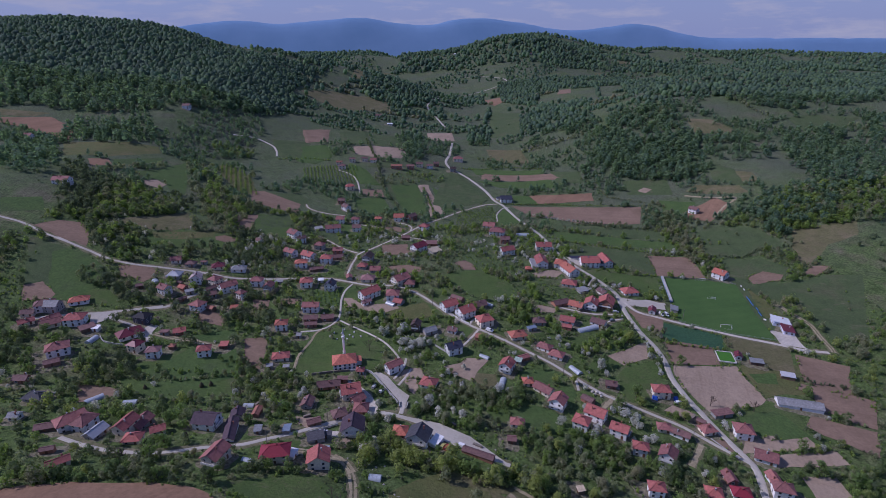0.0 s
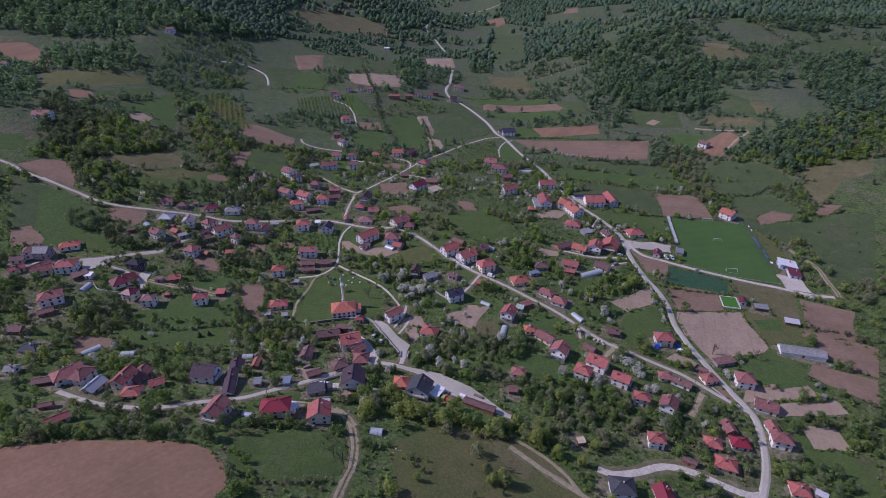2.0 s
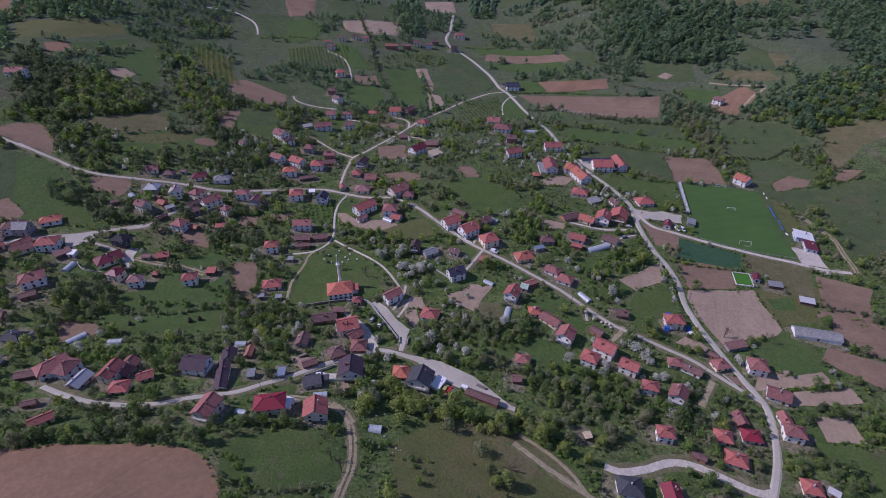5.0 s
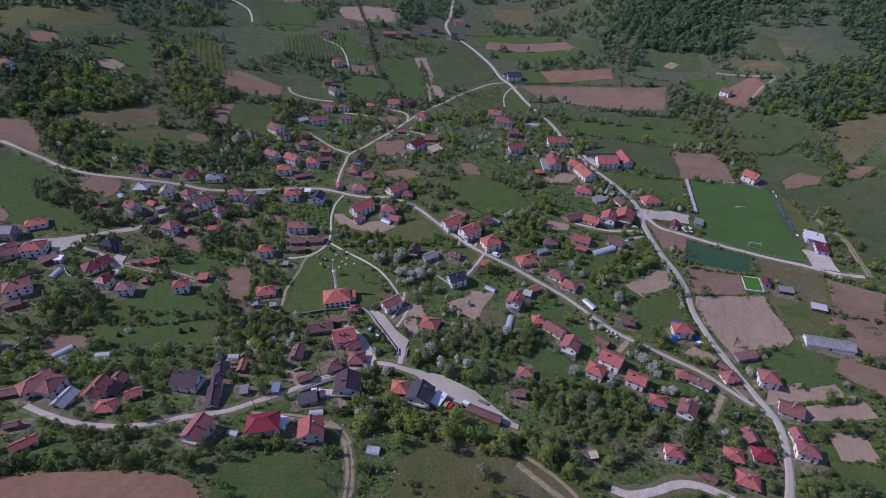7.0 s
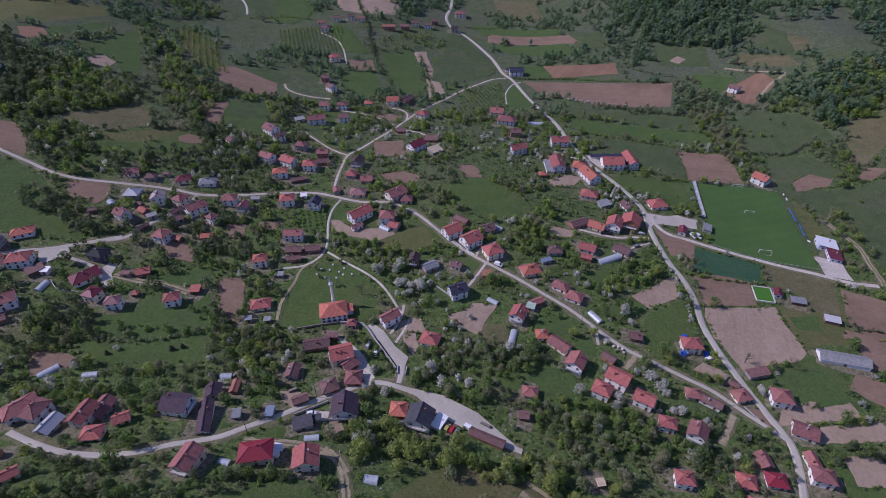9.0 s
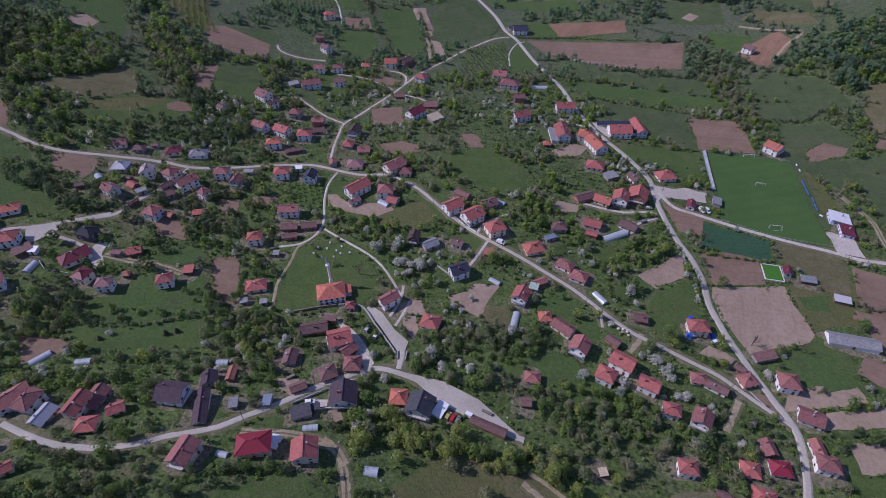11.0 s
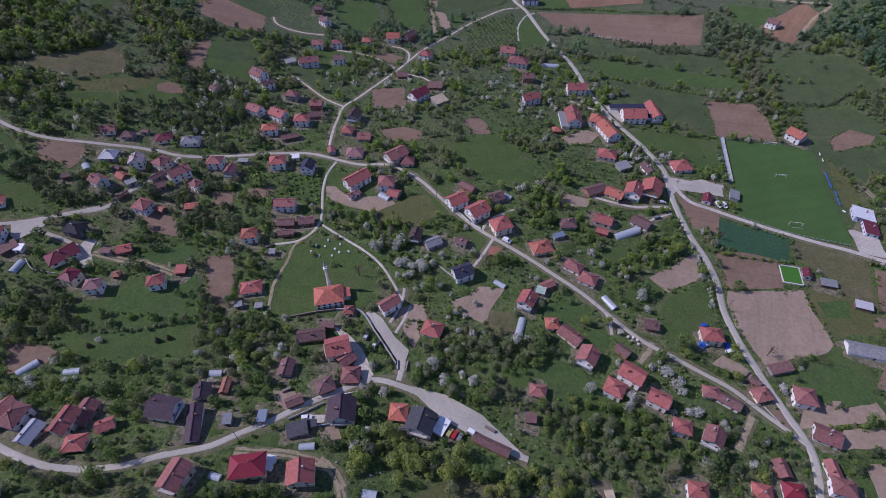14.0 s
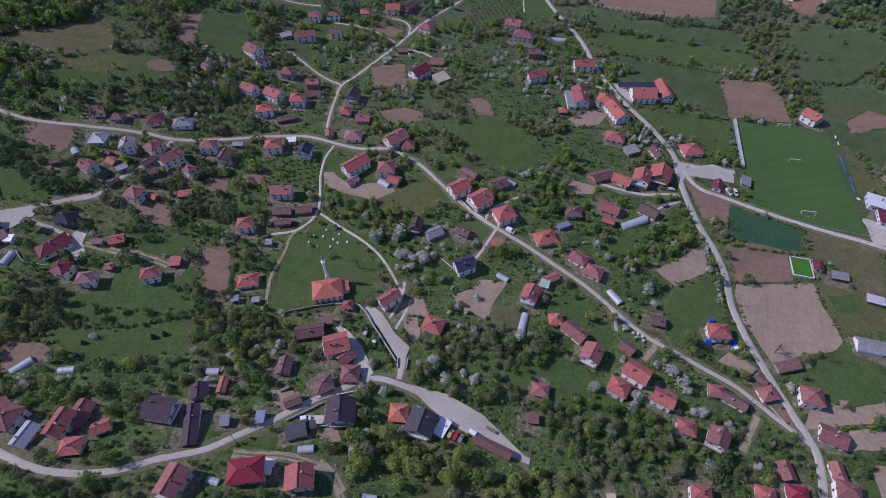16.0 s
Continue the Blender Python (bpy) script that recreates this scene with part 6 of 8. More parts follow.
# ---- football ground ----
def goal(x, y, turn, w=7.32, h=2.44):
    e = thing("football_goal", x, y, hz(x, y) + 0.2, turn, "white football goal with a thin net frame", "goal", "goals on the pitch")
    bm = bmesh.new()
    tube_into(bm, [(-w / 2, 0, 0), (-w / 2, 0, h), (w / 2, 0, h), (w / 2, 0, 0)], 0.10, 6)
    part("goal_frame", bm, "whitepaint", e)
    bm = bmesh.new()
    tube_into(bm, [(-w / 2, 0, h), (-w / 2, 1.8, 0.05), (w / 2, 1.8, 0.05), (w / 2, 0, h)], 0.05, 5)
    part("net_frame", bm, "whitepaint", e)


goal(214.8, 404.2, -9.5)
goal(208.7, 371.4, -9.5, 6.0, 2.0)
goal(198.2, 327.6, 180 + -9.5)


def stand(x, y, turn, length):
    e = thing("spectator_stand", x, y, hz(x, y), turn, "narrow stepped grey concrete stand with a blue bench row", "stand")
    ca, sa = math.cos(radians(turn)), math.sin(radians(turn))
    n = max(4, int(length / 3))
    seg = length / n
    for k, (m, nm) in enumerate((("bench_blue", "bench"), ("concrete", "step"), ("concrete", "step"))):
        for i in range(n):
            bm = bmesh.new()
            u = (i + 0.5) * seg - length / 2
            rise = hz(x + ca * u, y + sa * u) - hz(x, y)
            box_into(bm, u, -0.5 + 0.62 * k, rise + 0.25 + 0.2 * k, seg + 0.02, 0.58, 0.7 + 0.4 * k)
            part(nm, bm, m, e)
    CLEAR_SPOT.extend((x + ca * u, y + sa * u, 3) for u in np.arange(-length / 2, length / 2, 3.0))
    CLEAR_SPOT.append((x, y, 3))


stand(179.8, 387.6, -102.7, 47.9)


def banner(x, y, turn, w, material, label):
    e = thing("banner", x, y, hz(x, y), turn, label, "banner", "boards beside the pitch")
    bm = bmesh.new()
    box_into(bm, 0, 0, 0.75, w, 0.08, 0.95)
    part("board", bm, material, e)
    for s in (-1, 1):
        bm = bmesh.new()
        box_into(bm, s * (w / 2 - 0.1), 0.09, 0.6, 0.08, 0.08, 1.2)
        part("post", bm, "wire_grey", e)


banner(238.2, 372.9, -99.5, 7.2, "bluepaint", "blue advertising board beside the pitch")
banner(236.7, 365.2, -99.5, 7.2, "bluepaint", "blue advertising board beside the pitch")
banner(236.1, 356.3, -99.5, 5.0, "bluepaint", "blue dugout board beside the pitch")
banner(234.2, 349.0, -99.5, 6.5, "bluepaint", "blue advertising board beside the pitch")
banner(243.7, 394.2, -99.6, 2.5, "whitepaint", "white board at the pitch corner")
banner(242.9, 388.2, -99.6, 3.0, "whitepaint", "white board at the pitch corner")
banner(233.2, 340.6, -60, 2.0, "whitepaint", "white board beside the pitch")


def mini_pitch(x, y, turn, L, W):
    e = thing("mini_pitch", x, y, hz(x, y), turn, "small artificial-turf court inside a white concrete rim", "sports court")
    bm = bmesh.new()
    box_into(bm, 0, 0, 0.1, L - 0.6, W - 0.6, 0.7)
    part("turf", bm, "turf_green", e, "bright green artificial turf")
    for sx, sy, lx, ly in ((0, 1, L, 0.5), (0, -1, L, 0.5), (1, 0, 0.5, W), (-1, 0, 0.5, W)):
        bm = bmesh.new()
        box_into(bm, sx * L / 2, sy * W / 2, 0.25, lx, ly, 0.9)
        part("rim", bm, "stone", e)
    CLEAR_SPOT.append((x, y, 6))


mini_pitch(179.1, 289.7, -103.1, 12.3, 9.7)


# ---- vehicles ----
def car(x, y, turn, colour, van=False):
    e = thing("van" if van else "car", x, y, hz(x, y) + 0.30, turn, f"parked {colour} {'delivery van' if van else 'small car'}", "van" if van else "car")
    L, W, H = (4.9, 1.9, 2.0) if van else (4.2, 1.72, 1.42)
    prof = [(-L / 2, 0.28), (L / 2, 0.28), (L / 2, 0.62), (L / 2 - 0.9, 0.86), (L / 2 - 1.5, H), (-L / 2 + 0.35, H), (-L / 2, 0.95)]
    bm = bmesh.new()
    n = len(prof)
    vs = [(px, s * W / 2 * (0.88 if pz > 1.0 else 1.0), pz) for s in (-1, 1) for px, pz in prof]
    faces_into(bm, vs, [tuple(range(n)), tuple(range(2 * n - 1, n - 1, -1))] + [(k, k + n, (k + 1) % n + n, (k + 1) % n) for k in range(n)])
    bmesh.ops.recalc_face_normals(bm, faces=bm.faces[:])
    part("body", bm, "car_" + colour, e)
    bm = bmesh.new()
    slab(bm, [(L / 2 - 0.95, -W * 0.42, 0.93), (L / 2 - 0.95, W * 0.42, 0.93), (L / 2 - 1.45, W * 0.4, H - 0.03), (L / 2 - 1.45, -W * 0.4, H - 0.03)], -0.03)
    part("windscreen", bm, "glass", e)
    bm = bmesh.new()
    slab(bm, [(-L / 2 + 0.02, -W * 0.4, 1.0), (-L / 2 + 0.02, W * 0.4, 1.0), (-L / 2 + 0.33, W * 0.38, H - 0.05), (-L / 2 + 0.33, -W * 0.38, H - 0.05)], -0.03)
    part("rear_window", bm, "glass", e)
    for sx in (-1, 1):
        for sy in (-1, 1):
            bm = bmesh.new()
            cyl_into(bm, (sx * L * 0.31, sy * (W / 2 - 0.12), 0.30), (sx * L * 0.31, sy * (W / 2 + 0.03), 0.30), 0.31, seg=12)
            part("wheel", bm, "blackrubber", e)


car(-56.1, 201.4, 8, "white")
car(0.0, 197.7, 62, "yellow")
car(2.0, 196.9, 62, "red")
car(30.7, 303.2, -35, "white")
car(99.8, 338.5, 5, "black")
car(4.0, 195.9, 62, "grey")
car(9.1, 198.2, -30, "white", True)
car(30.1, 302.5, -32, "white", True)
car(129.6, 428.7, -52, "black")
car(103.3, 338.4, 0, "black")
car(117.8, 327.6, 20, "grey")
car(158.3, 341.6, -75, "white", True)
car(161.5, 341.4, -75, "white", True)
car(124.5, 340.9, -5, "silver")
car(120.2, 245.0, 15, "silver")
car(129.1, 241.7, 20, "white")
car(-37.3, 242.1, 70, "silver")
car(-32.7, 238.3, 60, "white")
car(137.7, 386.7, -50, "silver")


# ---- garden clutter ----
def haystack(x, y, r):
    e = thing("haystack", x, y, hz(x, y) - 0.1, 0, "small conical haystack standing in the meadow", "haystack", "haystacks")
    bm = bmesh.new()
    lathe_into(bm, [(r * 0.8, 0), (r, r * 0.6), (r * 0.8, r * 1.3), (r * 0.4, r * 2.0), (0.06, r * 2.5)], 12)
    for v in bm.verts:
        v.co += Vector((noise.noise(v.co * 1.7), noise.noise(v.co * 1.3 + Vector((9, 0, 0))), 0)) * 0.2
    part("hay_cone", bm, "hay", e)


for hx, hy, r in ((-127.6, 236.1, 1.3), (-123.4, 237.8, 1.2), (-155.0, 232.0, 1.1), (-159.4, 226.8, 1.1)):
    haystack(hx, hy, r)


def silage_bale(x, y, turn):
    """A round bale lying on its side, wrapped in pale film."""
    e = thing("silage_bale", x, y, hz(x, y), turn, "round bale wrapped in pale plastic film on the grass", "bale", "silage bales")
    bm = bmesh.new()
    lathe_into(bm, [(0.50, -0.62), (0.60, -0.55), (0.63, 0.0), (0.60, 0.55), (0.50, 0.62)], 14)
    bmesh.ops.transform(bm, matrix=Matrix.Translation((0, 0, 0.58)) @ Matrix.Rotation(math.pi / 2, 4, 'Y'), verts=bm.verts[:])
    part("wrap", bm, "bale_film", e, smooth=True)


for k, (bx, by) in enumerate(((83.1, 247.4), (85.3, 247.0), (87.1, 245.8), (87.1, 243.7), (83.8, 245.0))):
    silage_bale(bx, by, 35 + 40 * k)


def gravestone(x, y, turn, h):
    e = thing("gravestone", x, y, hz(x, y) - 0.1, turn, "white upright gravestone in the grass", "gravestone", "graves in the meadow")
    bm = bmesh.new()
    box_into(bm, 0, 0, h / 2, 0.7, 0.25, h)
    part("slab", bm, "stone", e)
    bm = bmesh.new()
    box_into(bm, 0, 0.95, 0.2, 0.9, 1.7, 0.4)
    part("base", bm, "stone", e)


for gx, gy in ((-63.3, 300.0), (-59.0, 293.9), (-56.5, 291.8), (-64.4, 295.6), (-51.7, 292.3), (-66.2, 289.2), (-56.6, 297.2), (-59.8, 289.3), (-70.9, 291.9), (-69.1, 296.3)):
    gravestone(gx, gy, 15, 1.0)
rg = random.Random(4)
for _ in range(26):
    gx, gy = (161.4, 840.5)
    gravestone(gx + rg.uniform(-40, 45), gy + rg.uniform(-14, 14), rg.uniform(0, 30), 1.6)


def tarp_heap(x, y, w, d, h):
    e = thing("tarpaulin_heap", x, y, hz(x, y), rg.uniform(0, 90), "bright blue tarpaulin draped over a stack", "tarpaulin")
    bm = bmesh.new()
    n = 7
    vs = [(w * (i / (n - 1) - 0.5), d * (j / (n - 1) - 0.5), h * min(1, 2.2 * math.sin(math.pi * i / (n - 1)), 2.2 * math.sin(math.pi * j / (n - 1))) + 0.15 * noise.noise((i * 0.8, j * 0.8, x))) for j in range(n) for i in range(n)]
    faces_into(bm, vs, [(j * n + i, j * n + i + 1, j * n + n + i + 1, j * n + n + i) for j in range(n - 1) for i in range(n - 1)])
    part("sheet", bm, "tarp", e)
    CLEAR_SPOT.append((x, y, 2))


tarp_heap(117.6, 245.2, 3.6, 3.0, 1.8)
tarp_heap(129.2, 244.6, 3.8, 2.6, 1.5)
tarp_heap(121.8, 255.6, 3.2, 2.2, 1.4)


def wood_stack(x, y, turn, L, h):
    e = thing("wood_stack", x, y, hz(x, y), turn, "neat stack of split firewood logs", "woodpile", "firewood stacks")
    k = 0
    for row in range(3):
        bm = bmesh.new()
        box_into(bm, 0, 0, h * (row + 0.5) / 3, L * (1 - 0.06 * row), 1.1, h / 3)
        part("log_layer", bm, "post_wood", e)


for args in ((13.9, 316.4, -30, 4, 1.2), (-66.6, 213.7, 30, 4, 1.3), (132.5, 230.4, 40, 4, 1.2), (-93.8, 221.7, 70, 3, 1.2), (16.3, 200.4, -30, 5, 1.0), (5.3, 214.6, -30, 4, 1.0), (-93.4, 295.6, 10, 3, 1.0)):
    wood_stack(*args)


def boulder(x, y, r, k):
    e = thing("boulder", x, y, hz(x, y), k * 40, "grey broken stone lying on the bank", "stone", "stones on the bank")
    bm = bmesh.new()
    bmesh.ops.create_icosphere(bm, subdivisions=2, radius=r)
    for v in bm.verts:
        v.co *= 1 + 0.45 * noise.noise(v.co * (1.3 / r) + Vector((k * 3.1, 0, 0)))
        v.co.z *= 0.6
    part("stone", bm, "rock", e)


k = 0
for bx, by, n, spread in ((-21.8, 162.8, 8, 4), (-34.2, 180.9, 6, 3), (-31.8, 179.3, 6, 3), (9.5, 324.1, 3, 2), (-32.4, 279.5, 4, 4), (-70.6, 176.9, 2, 2), (20.4, 194.3, 8, 6), (-6.3, 217.0, 6, 5)):
    for _ in range(n):
        k += 1
        boulder(bx + rg.gauss(0, spread), by + rg.gauss(0, spread * 0.6), rg.uniform(0.25, 0.6), k)


def fallen_tree(x, y, turn):
    e = thing("fallen_tree", x, y, hz(x, y) + 0.3, turn, "dead fallen tree with bare dark branches in grass", "fallen tree")
    bm = bmesh.new()
    tube_into(bm, [(-3, 0, 0), (0, 0.2, 0.2), (3, 0.0, 0.5), (4.5, 0.4, 1.0)], 0.28, 7)
    part("trunk", bm, "bark", e)
    for p, q, s in (((0, 0.2, 0.2), (1.2, 2.0, 1.3), (2.0, 3.4, 1.6)), ((1.5, 0.1, 0.3), (2.5, -1.6, 1.2), (2.9, -2.6, 2.0)), ((-0.8, 0.1, 0.2), (-0.6, 1.6, 1.8), (-1.4, 2.4, 2.6))):
        bm = bmesh.new()
        tube_into(bm, [p, q, s], 0.11, 5)
        part("branch", bm, "bark", e)


fallen_tree(24.0, 158.4, -20)


def bare_tree(x, y, h, seed):
    r = random.Random(seed)
    e = thing("bare_tree", x, y, hz(x, y) - 0.2, r.uniform(0, 360), "leafless dark tree with fine spreading twigs", "tree", "leafless trees")
    bm = bmesh.new()
    tube_into(bm, [(0, 0, 0), (0.1, 0, h * 0.3), (0.0, 0.1, h * 0.6), (0.1, 0.1, h * 0.95)], 0.16, 6)
    part("trunk", bm, "bark", e)
    for i in range(14):
        z = h * r.uniform(0.25, 0.8)
        a = r.uniform(0, 6.28)
        l = (h - z) * r.uniform(0.5, 0.9)
        p1 = Vector((math.cos(a) * l * 0.5, math.sin(a) * l * 0.5, z + l * 0.45))
        p2 = Vector((math.cos(a + 0.3) * l * 0.85, math.sin(a + 0.3) * l * 0.85, z + l * 1.0))
        bm = bmesh.new()
        tube_into(bm, [(0.05, 0.05, z), p1, p2], 0.06, 4)
        limb = part("limb", bm, "bark", e)
        for j in range(2):
            b = a + r.uniform(-1.2, 1.2)
            bm = bmesh.new()
            tube_into(bm, [p1, p1 + Vector((math.cos(b) * l * 0.3, math.sin(b) * l * 0.3, l * 0.35))], 0.04, 4)
            part("twig", bm, "bark", limb)


for args in ((-37.6, 149.6, 9, 1), (-42.2, 154.6, 7, 2), (146.3, 240.4, 7, 3), (-44.5, 277.6, 8, 4), (149.4, 314.0, 6, 5), (168.7, 237.4, 7, 6), (-136.5, 172.2, 6, 7), (-130.5, 171.6, 6, 8), (-112.0, 187.9, 6, 9), (-103.7, 227.6, 7, 10)):
    bare_tree(*args)


def pole(x, y):
    e = thing("utility_pole", x, y, hz(x, y) - 0.3, 0, "grey wooden utility pole with a crossarm", "pole", "poles along the street")
    bm = bmesh.new()
    cyl_into(bm, (0, 0, 0), (0, 0, 8.5), 0.14, 0.10, 8)
    part("mast", bm, "post_wood", e)
    bm = bmesh.new()
    box_into(bm, 0, 0, 8.0, 1.4, 0.12, 0.14)
    part("crossarm", bm, "post_wood", e)


for px, py in ((-38.7, 359.6), (-7.3, 332.5), (25.4, 307.0), (48.5, 289.0), (69.8, 261.7), (94.0, 238.3), (126.3, 216.1), (-99.3, 371.2), (-158.1, 363.5), (139.1, 359.8), (171.7, 336.8), (136.3, 265.3), (-55.9, 210.7), (-78.6, 190.4)):
    pole(px, py)

# ---- trees ----
def crown_arrays(rnd, kind, leaves, leafsize, shell=0.35, wild=0.5):
    """One crown of unit width, as loose triangles (n, 3, 3): spring foliage on uneven lobes, wild: how far the leaf clumps turn from them."""
    tall = {"dark": 1.45, "forest": 1.45, "blossom": 1.0, "leaf": 1.2, "bare": 1.25, "spring": 1.2}[kind]
    lobes = []
    for k in range(8):
        a = 2 * math.pi * (k + rnd.uniform(0, 0.9)) / 8
        up = rnd.random()
        r = rnd.uniform(0.14, 0.36) * (1 - 0.45 * up)
        lobes.append((Vector((r * math.cos(a), r * math.sin(a), (0.20 + 0.56 * up) * tall)), rnd.uniform(0.14, 0.24)))
    lobes.append((Vector((rnd.uniform(-0.1, 0.1), rnd.uniform(-0.1, 0.1), 0.72 * tall)), rnd.uniform(0.18, 0.26)))
    lobes.append((Vector((rnd.uniform(-0.06, 0.06), rnd.uniform(-0.06, 0.06), 0.45 * tall)), rnd.uniform(0.28, 0.34)))
    out = []
    while len(out) < leaves:
        c, r = lobes[len(out) % len(lobes)]
        d = Vector((rnd.gauss(0, 1), rnd.gauss(0, 1), rnd.gauss(0.35, 1))).normalized()
        p = c + d * r * (1 - (1 - shell) * rnd.random() ** 1.6) * rnd.uniform(0.85, 1.2)
        nrm = (d + (p - Vector((0, 0, 0.4 * tall))) * 0.8 + Vector((rnd.gauss(0, wild), rnd.gauss(0, wild), rnd.gauss(0.35, wild)))).normalized()
        t = nrm.orthogonal().normalized()
        t.rotate(Matrix.Rotation(rnd.uniform(0, 6.28), 3, nrm))
        s = nrm.cross(t)
        h = leafsize * rnd.uniform(0.55, 1.4)
        out.append([p + t * h * 1.25, p - t * h * 0.6 + s * h * rnd.uniform(0.8, 1.2), p - t * h * 0.6 - s * h * rnd.uniform(0.8, 1.2) + nrm * h * 0.3])
    return np.array([[tuple(v) for v in q] for q in out])


LEAF_OF = {"leaf": "leaf_fresh", "dark": "leaf_dark", "bare": "leaf_bare", "blossom": "leaf_blossom", "forest": "leaf_forest_hazed", "spring": "leaf_spring"}
rt = random.Random(11)
NEAR_CROWN = {k: [crown_arrays(rt, k, 620, 0.038, 0.45, 0.45) for _ in range(3)] for k in ("leaf", "dark", "bare", "blossom", "spring")}
FINE_CROWN = {k: [crown_arrays(rt, k, 250, 0.052, 0.55, 0.4) for _ in range(5)] for k in ("leaf", "dark", "bare", "blossom", "forest", "spring")}
MID_CROWN = {k: [crown_arrays(rt, k, 104, 0.082, 0.6, 0.35) for _ in range(4)] for k in ("leaf", "dark", "bare", "blossom", "forest", "spring")}
FAR_CROWN = {k: [crown_arrays(rt, k, 40, 0.132, 0.75, 0.28) for _ in range(4)] for k in ("leaf", "dark", "bare", "blossom", "forest", "spring")}
SHRUB_CROWN = {k: [crown_arrays(rt, k, 26, 0.165, 0.8, 0.3) for _ in range(5)] for k in ("leaf", "dark", "bare", "blossom", "forest", "spring")}


def far_crown(rnd, tall):
    """A crown seen from a kilometre off: one uneven clump, open below, as its corners and faces."""
    bm = bmesh.new()
    bmesh.ops.create_icosphere(bm, subdivisions=1, radius=0.42)
    m = Matrix.Rotation(rnd.uniform(0, 6.28), 4, 'X') @ Matrix.Rotation(rnd.uniform(0, 6.28), 4, 'Y')
    bmesh.ops.transform(bm, matrix=m, verts=bm.verts[:])
    for v in bm.verts:
        v.co *= rnd.uniform(0.7, 1.3)
        v.co = Vector((v.co.x, v.co.y, (v.co.z + 0.42) * tall))
    bm.normal_update()
    bm.verts.index_update()
    out = np.array([tuple(v.co) for v in bm.verts]), np.array([[v.index for v in f.verts] for f in bm.faces if f.normal.z > -0.45])
    bm.free()
    return out


TINY_CROWN = {k: [far_crown(rt, 1.25) for _ in range(12)] for k in ("leaf", "dark", "bare", "blossom", "forest", "spring")}


def inside(pts, poly):
    x, y = pts[:, 0], pts[:, 1]
    res = np.zeros(len(pts), bool)
    n = len(poly)
    j = n - 1
    for i in range(n):
        xi, yi, xj, yj = *poly[i], *poly[j]
        cross = ((yi > y) != (yj > y)) & (x < (xj - xi) * (y - yi) / (yj - yi + 1e-9) + xi)
        res ^= cross
        j = i
    return res


rng = np.random.default_rng(5)
PLACES = {k: [] for k in LEAF_OF}       # kind -> arrays of x, y, width


def free(pts, fields=True, margin=1.5):
    ok = np.ones(len(pts), bool)
    if fields:
        for poly, chance in CLEAR_POLY:
            ok &= ~(inside(pts, poly) & (rng.random(len(pts)) < (0.985 if chance else 1.0)))
    for poly in PAVED:
        ok &= ~inside(pts, poly)
    for x, y, r in CLEAR_SPOT:
        ok &= (pts[:, 0] - x) ** 2 + (pts[:, 1] - y) ** 2 > (r + margin * 0.6) ** 2
    rd = np.array(CLEAR_ROAD)
    for k in range(0, len(pts), 400):
        d = np.hypot(pts[k:k + 400, 0, None] - rd[None, :, 0], pts[k:k + 400, 1, None] - rd[None, :, 1]) - rd[None, :, 2]
        ok[k:k + 400] &= d.min(1) > margin
    return ok


def wood(kind, per_are, size, *poly):
    """A stand of trees: so many to 100 square metres, of that mean size (1: 5 m wide)."""
    p = np.array(poly)
    lo, hi = p.min(0), p.max(0)
    n = int((hi - lo).prod() / 100 * per_are)
    pts = lo + rng.random((n, 2)) * (hi - lo)
    pts = pts[inside(pts, p)]
    if len(pts) == 0:
        return
    pts = pts[free(pts, False, 2.0)]
    w = 5.0 * size * rng.uniform(0.6, 1.35, len(pts))
    late = rng.random(len(pts)) < {"leaf": 0.24, "spring": 0.25, "dark": 0.15}.get(kind, 0.0)     # trees that are not yet in leaf
    PLACES[kind].append(np.column_stack([pts, w])[~late])
    PLACES["bare"].append(np.column_stack([pts, w])[late])
    low = lo + rng.random((n // 2, 2)) * (hi - lo)
    low = low[inside(low, p)]
    if len(low):
        low = low[free(low, False, 1.0)]
        PLACES["leaf" if kind == "blossom" else kind].append(np.column_stack([low, size * rng.uniform(1.2, 2.5, len(low))]))


def orchard(turn, step, *poly):
    p = np.array(poly)
    c = p.mean(0)
    ca, sa = math.cos(radians(turn)), math.sin(radians(turn))
    g = np.array([(c[0] + ca * a - sa * b, c[1] + sa * a + ca * b) for a in np.arange(-80, 80, step) for b in np.arange(-80, 80, step * 1.15)])
    g = g[inside(g, p)] + rng.normal(0, 0.25, (inside(g, p).sum(), 2))
    PLACES["leaf"].append(np.column_stack([g, step * rng.uniform(0.5, 0.72, len(g))]))


def scatter(kind, x0, x1, y0, y1, n, size0, size1, patch, cut):
    """Loose shrubs and trees over the gardens and rough ground, thicker in patches."""
    pts = np.column_stack([rng.uniform(x0, x1, n), rng.uniform(y0, y1, n)])
    dens = np.array([noise.noise((x / patch, y / patch, 3.0 + size0)) for x, y in pts])
    pts = pts[dens > cut]
    pts = pts[free(pts)]
    PLACES[kind].append(np.column_stack([pts, rng.uniform(size0, size1, len(pts))]))


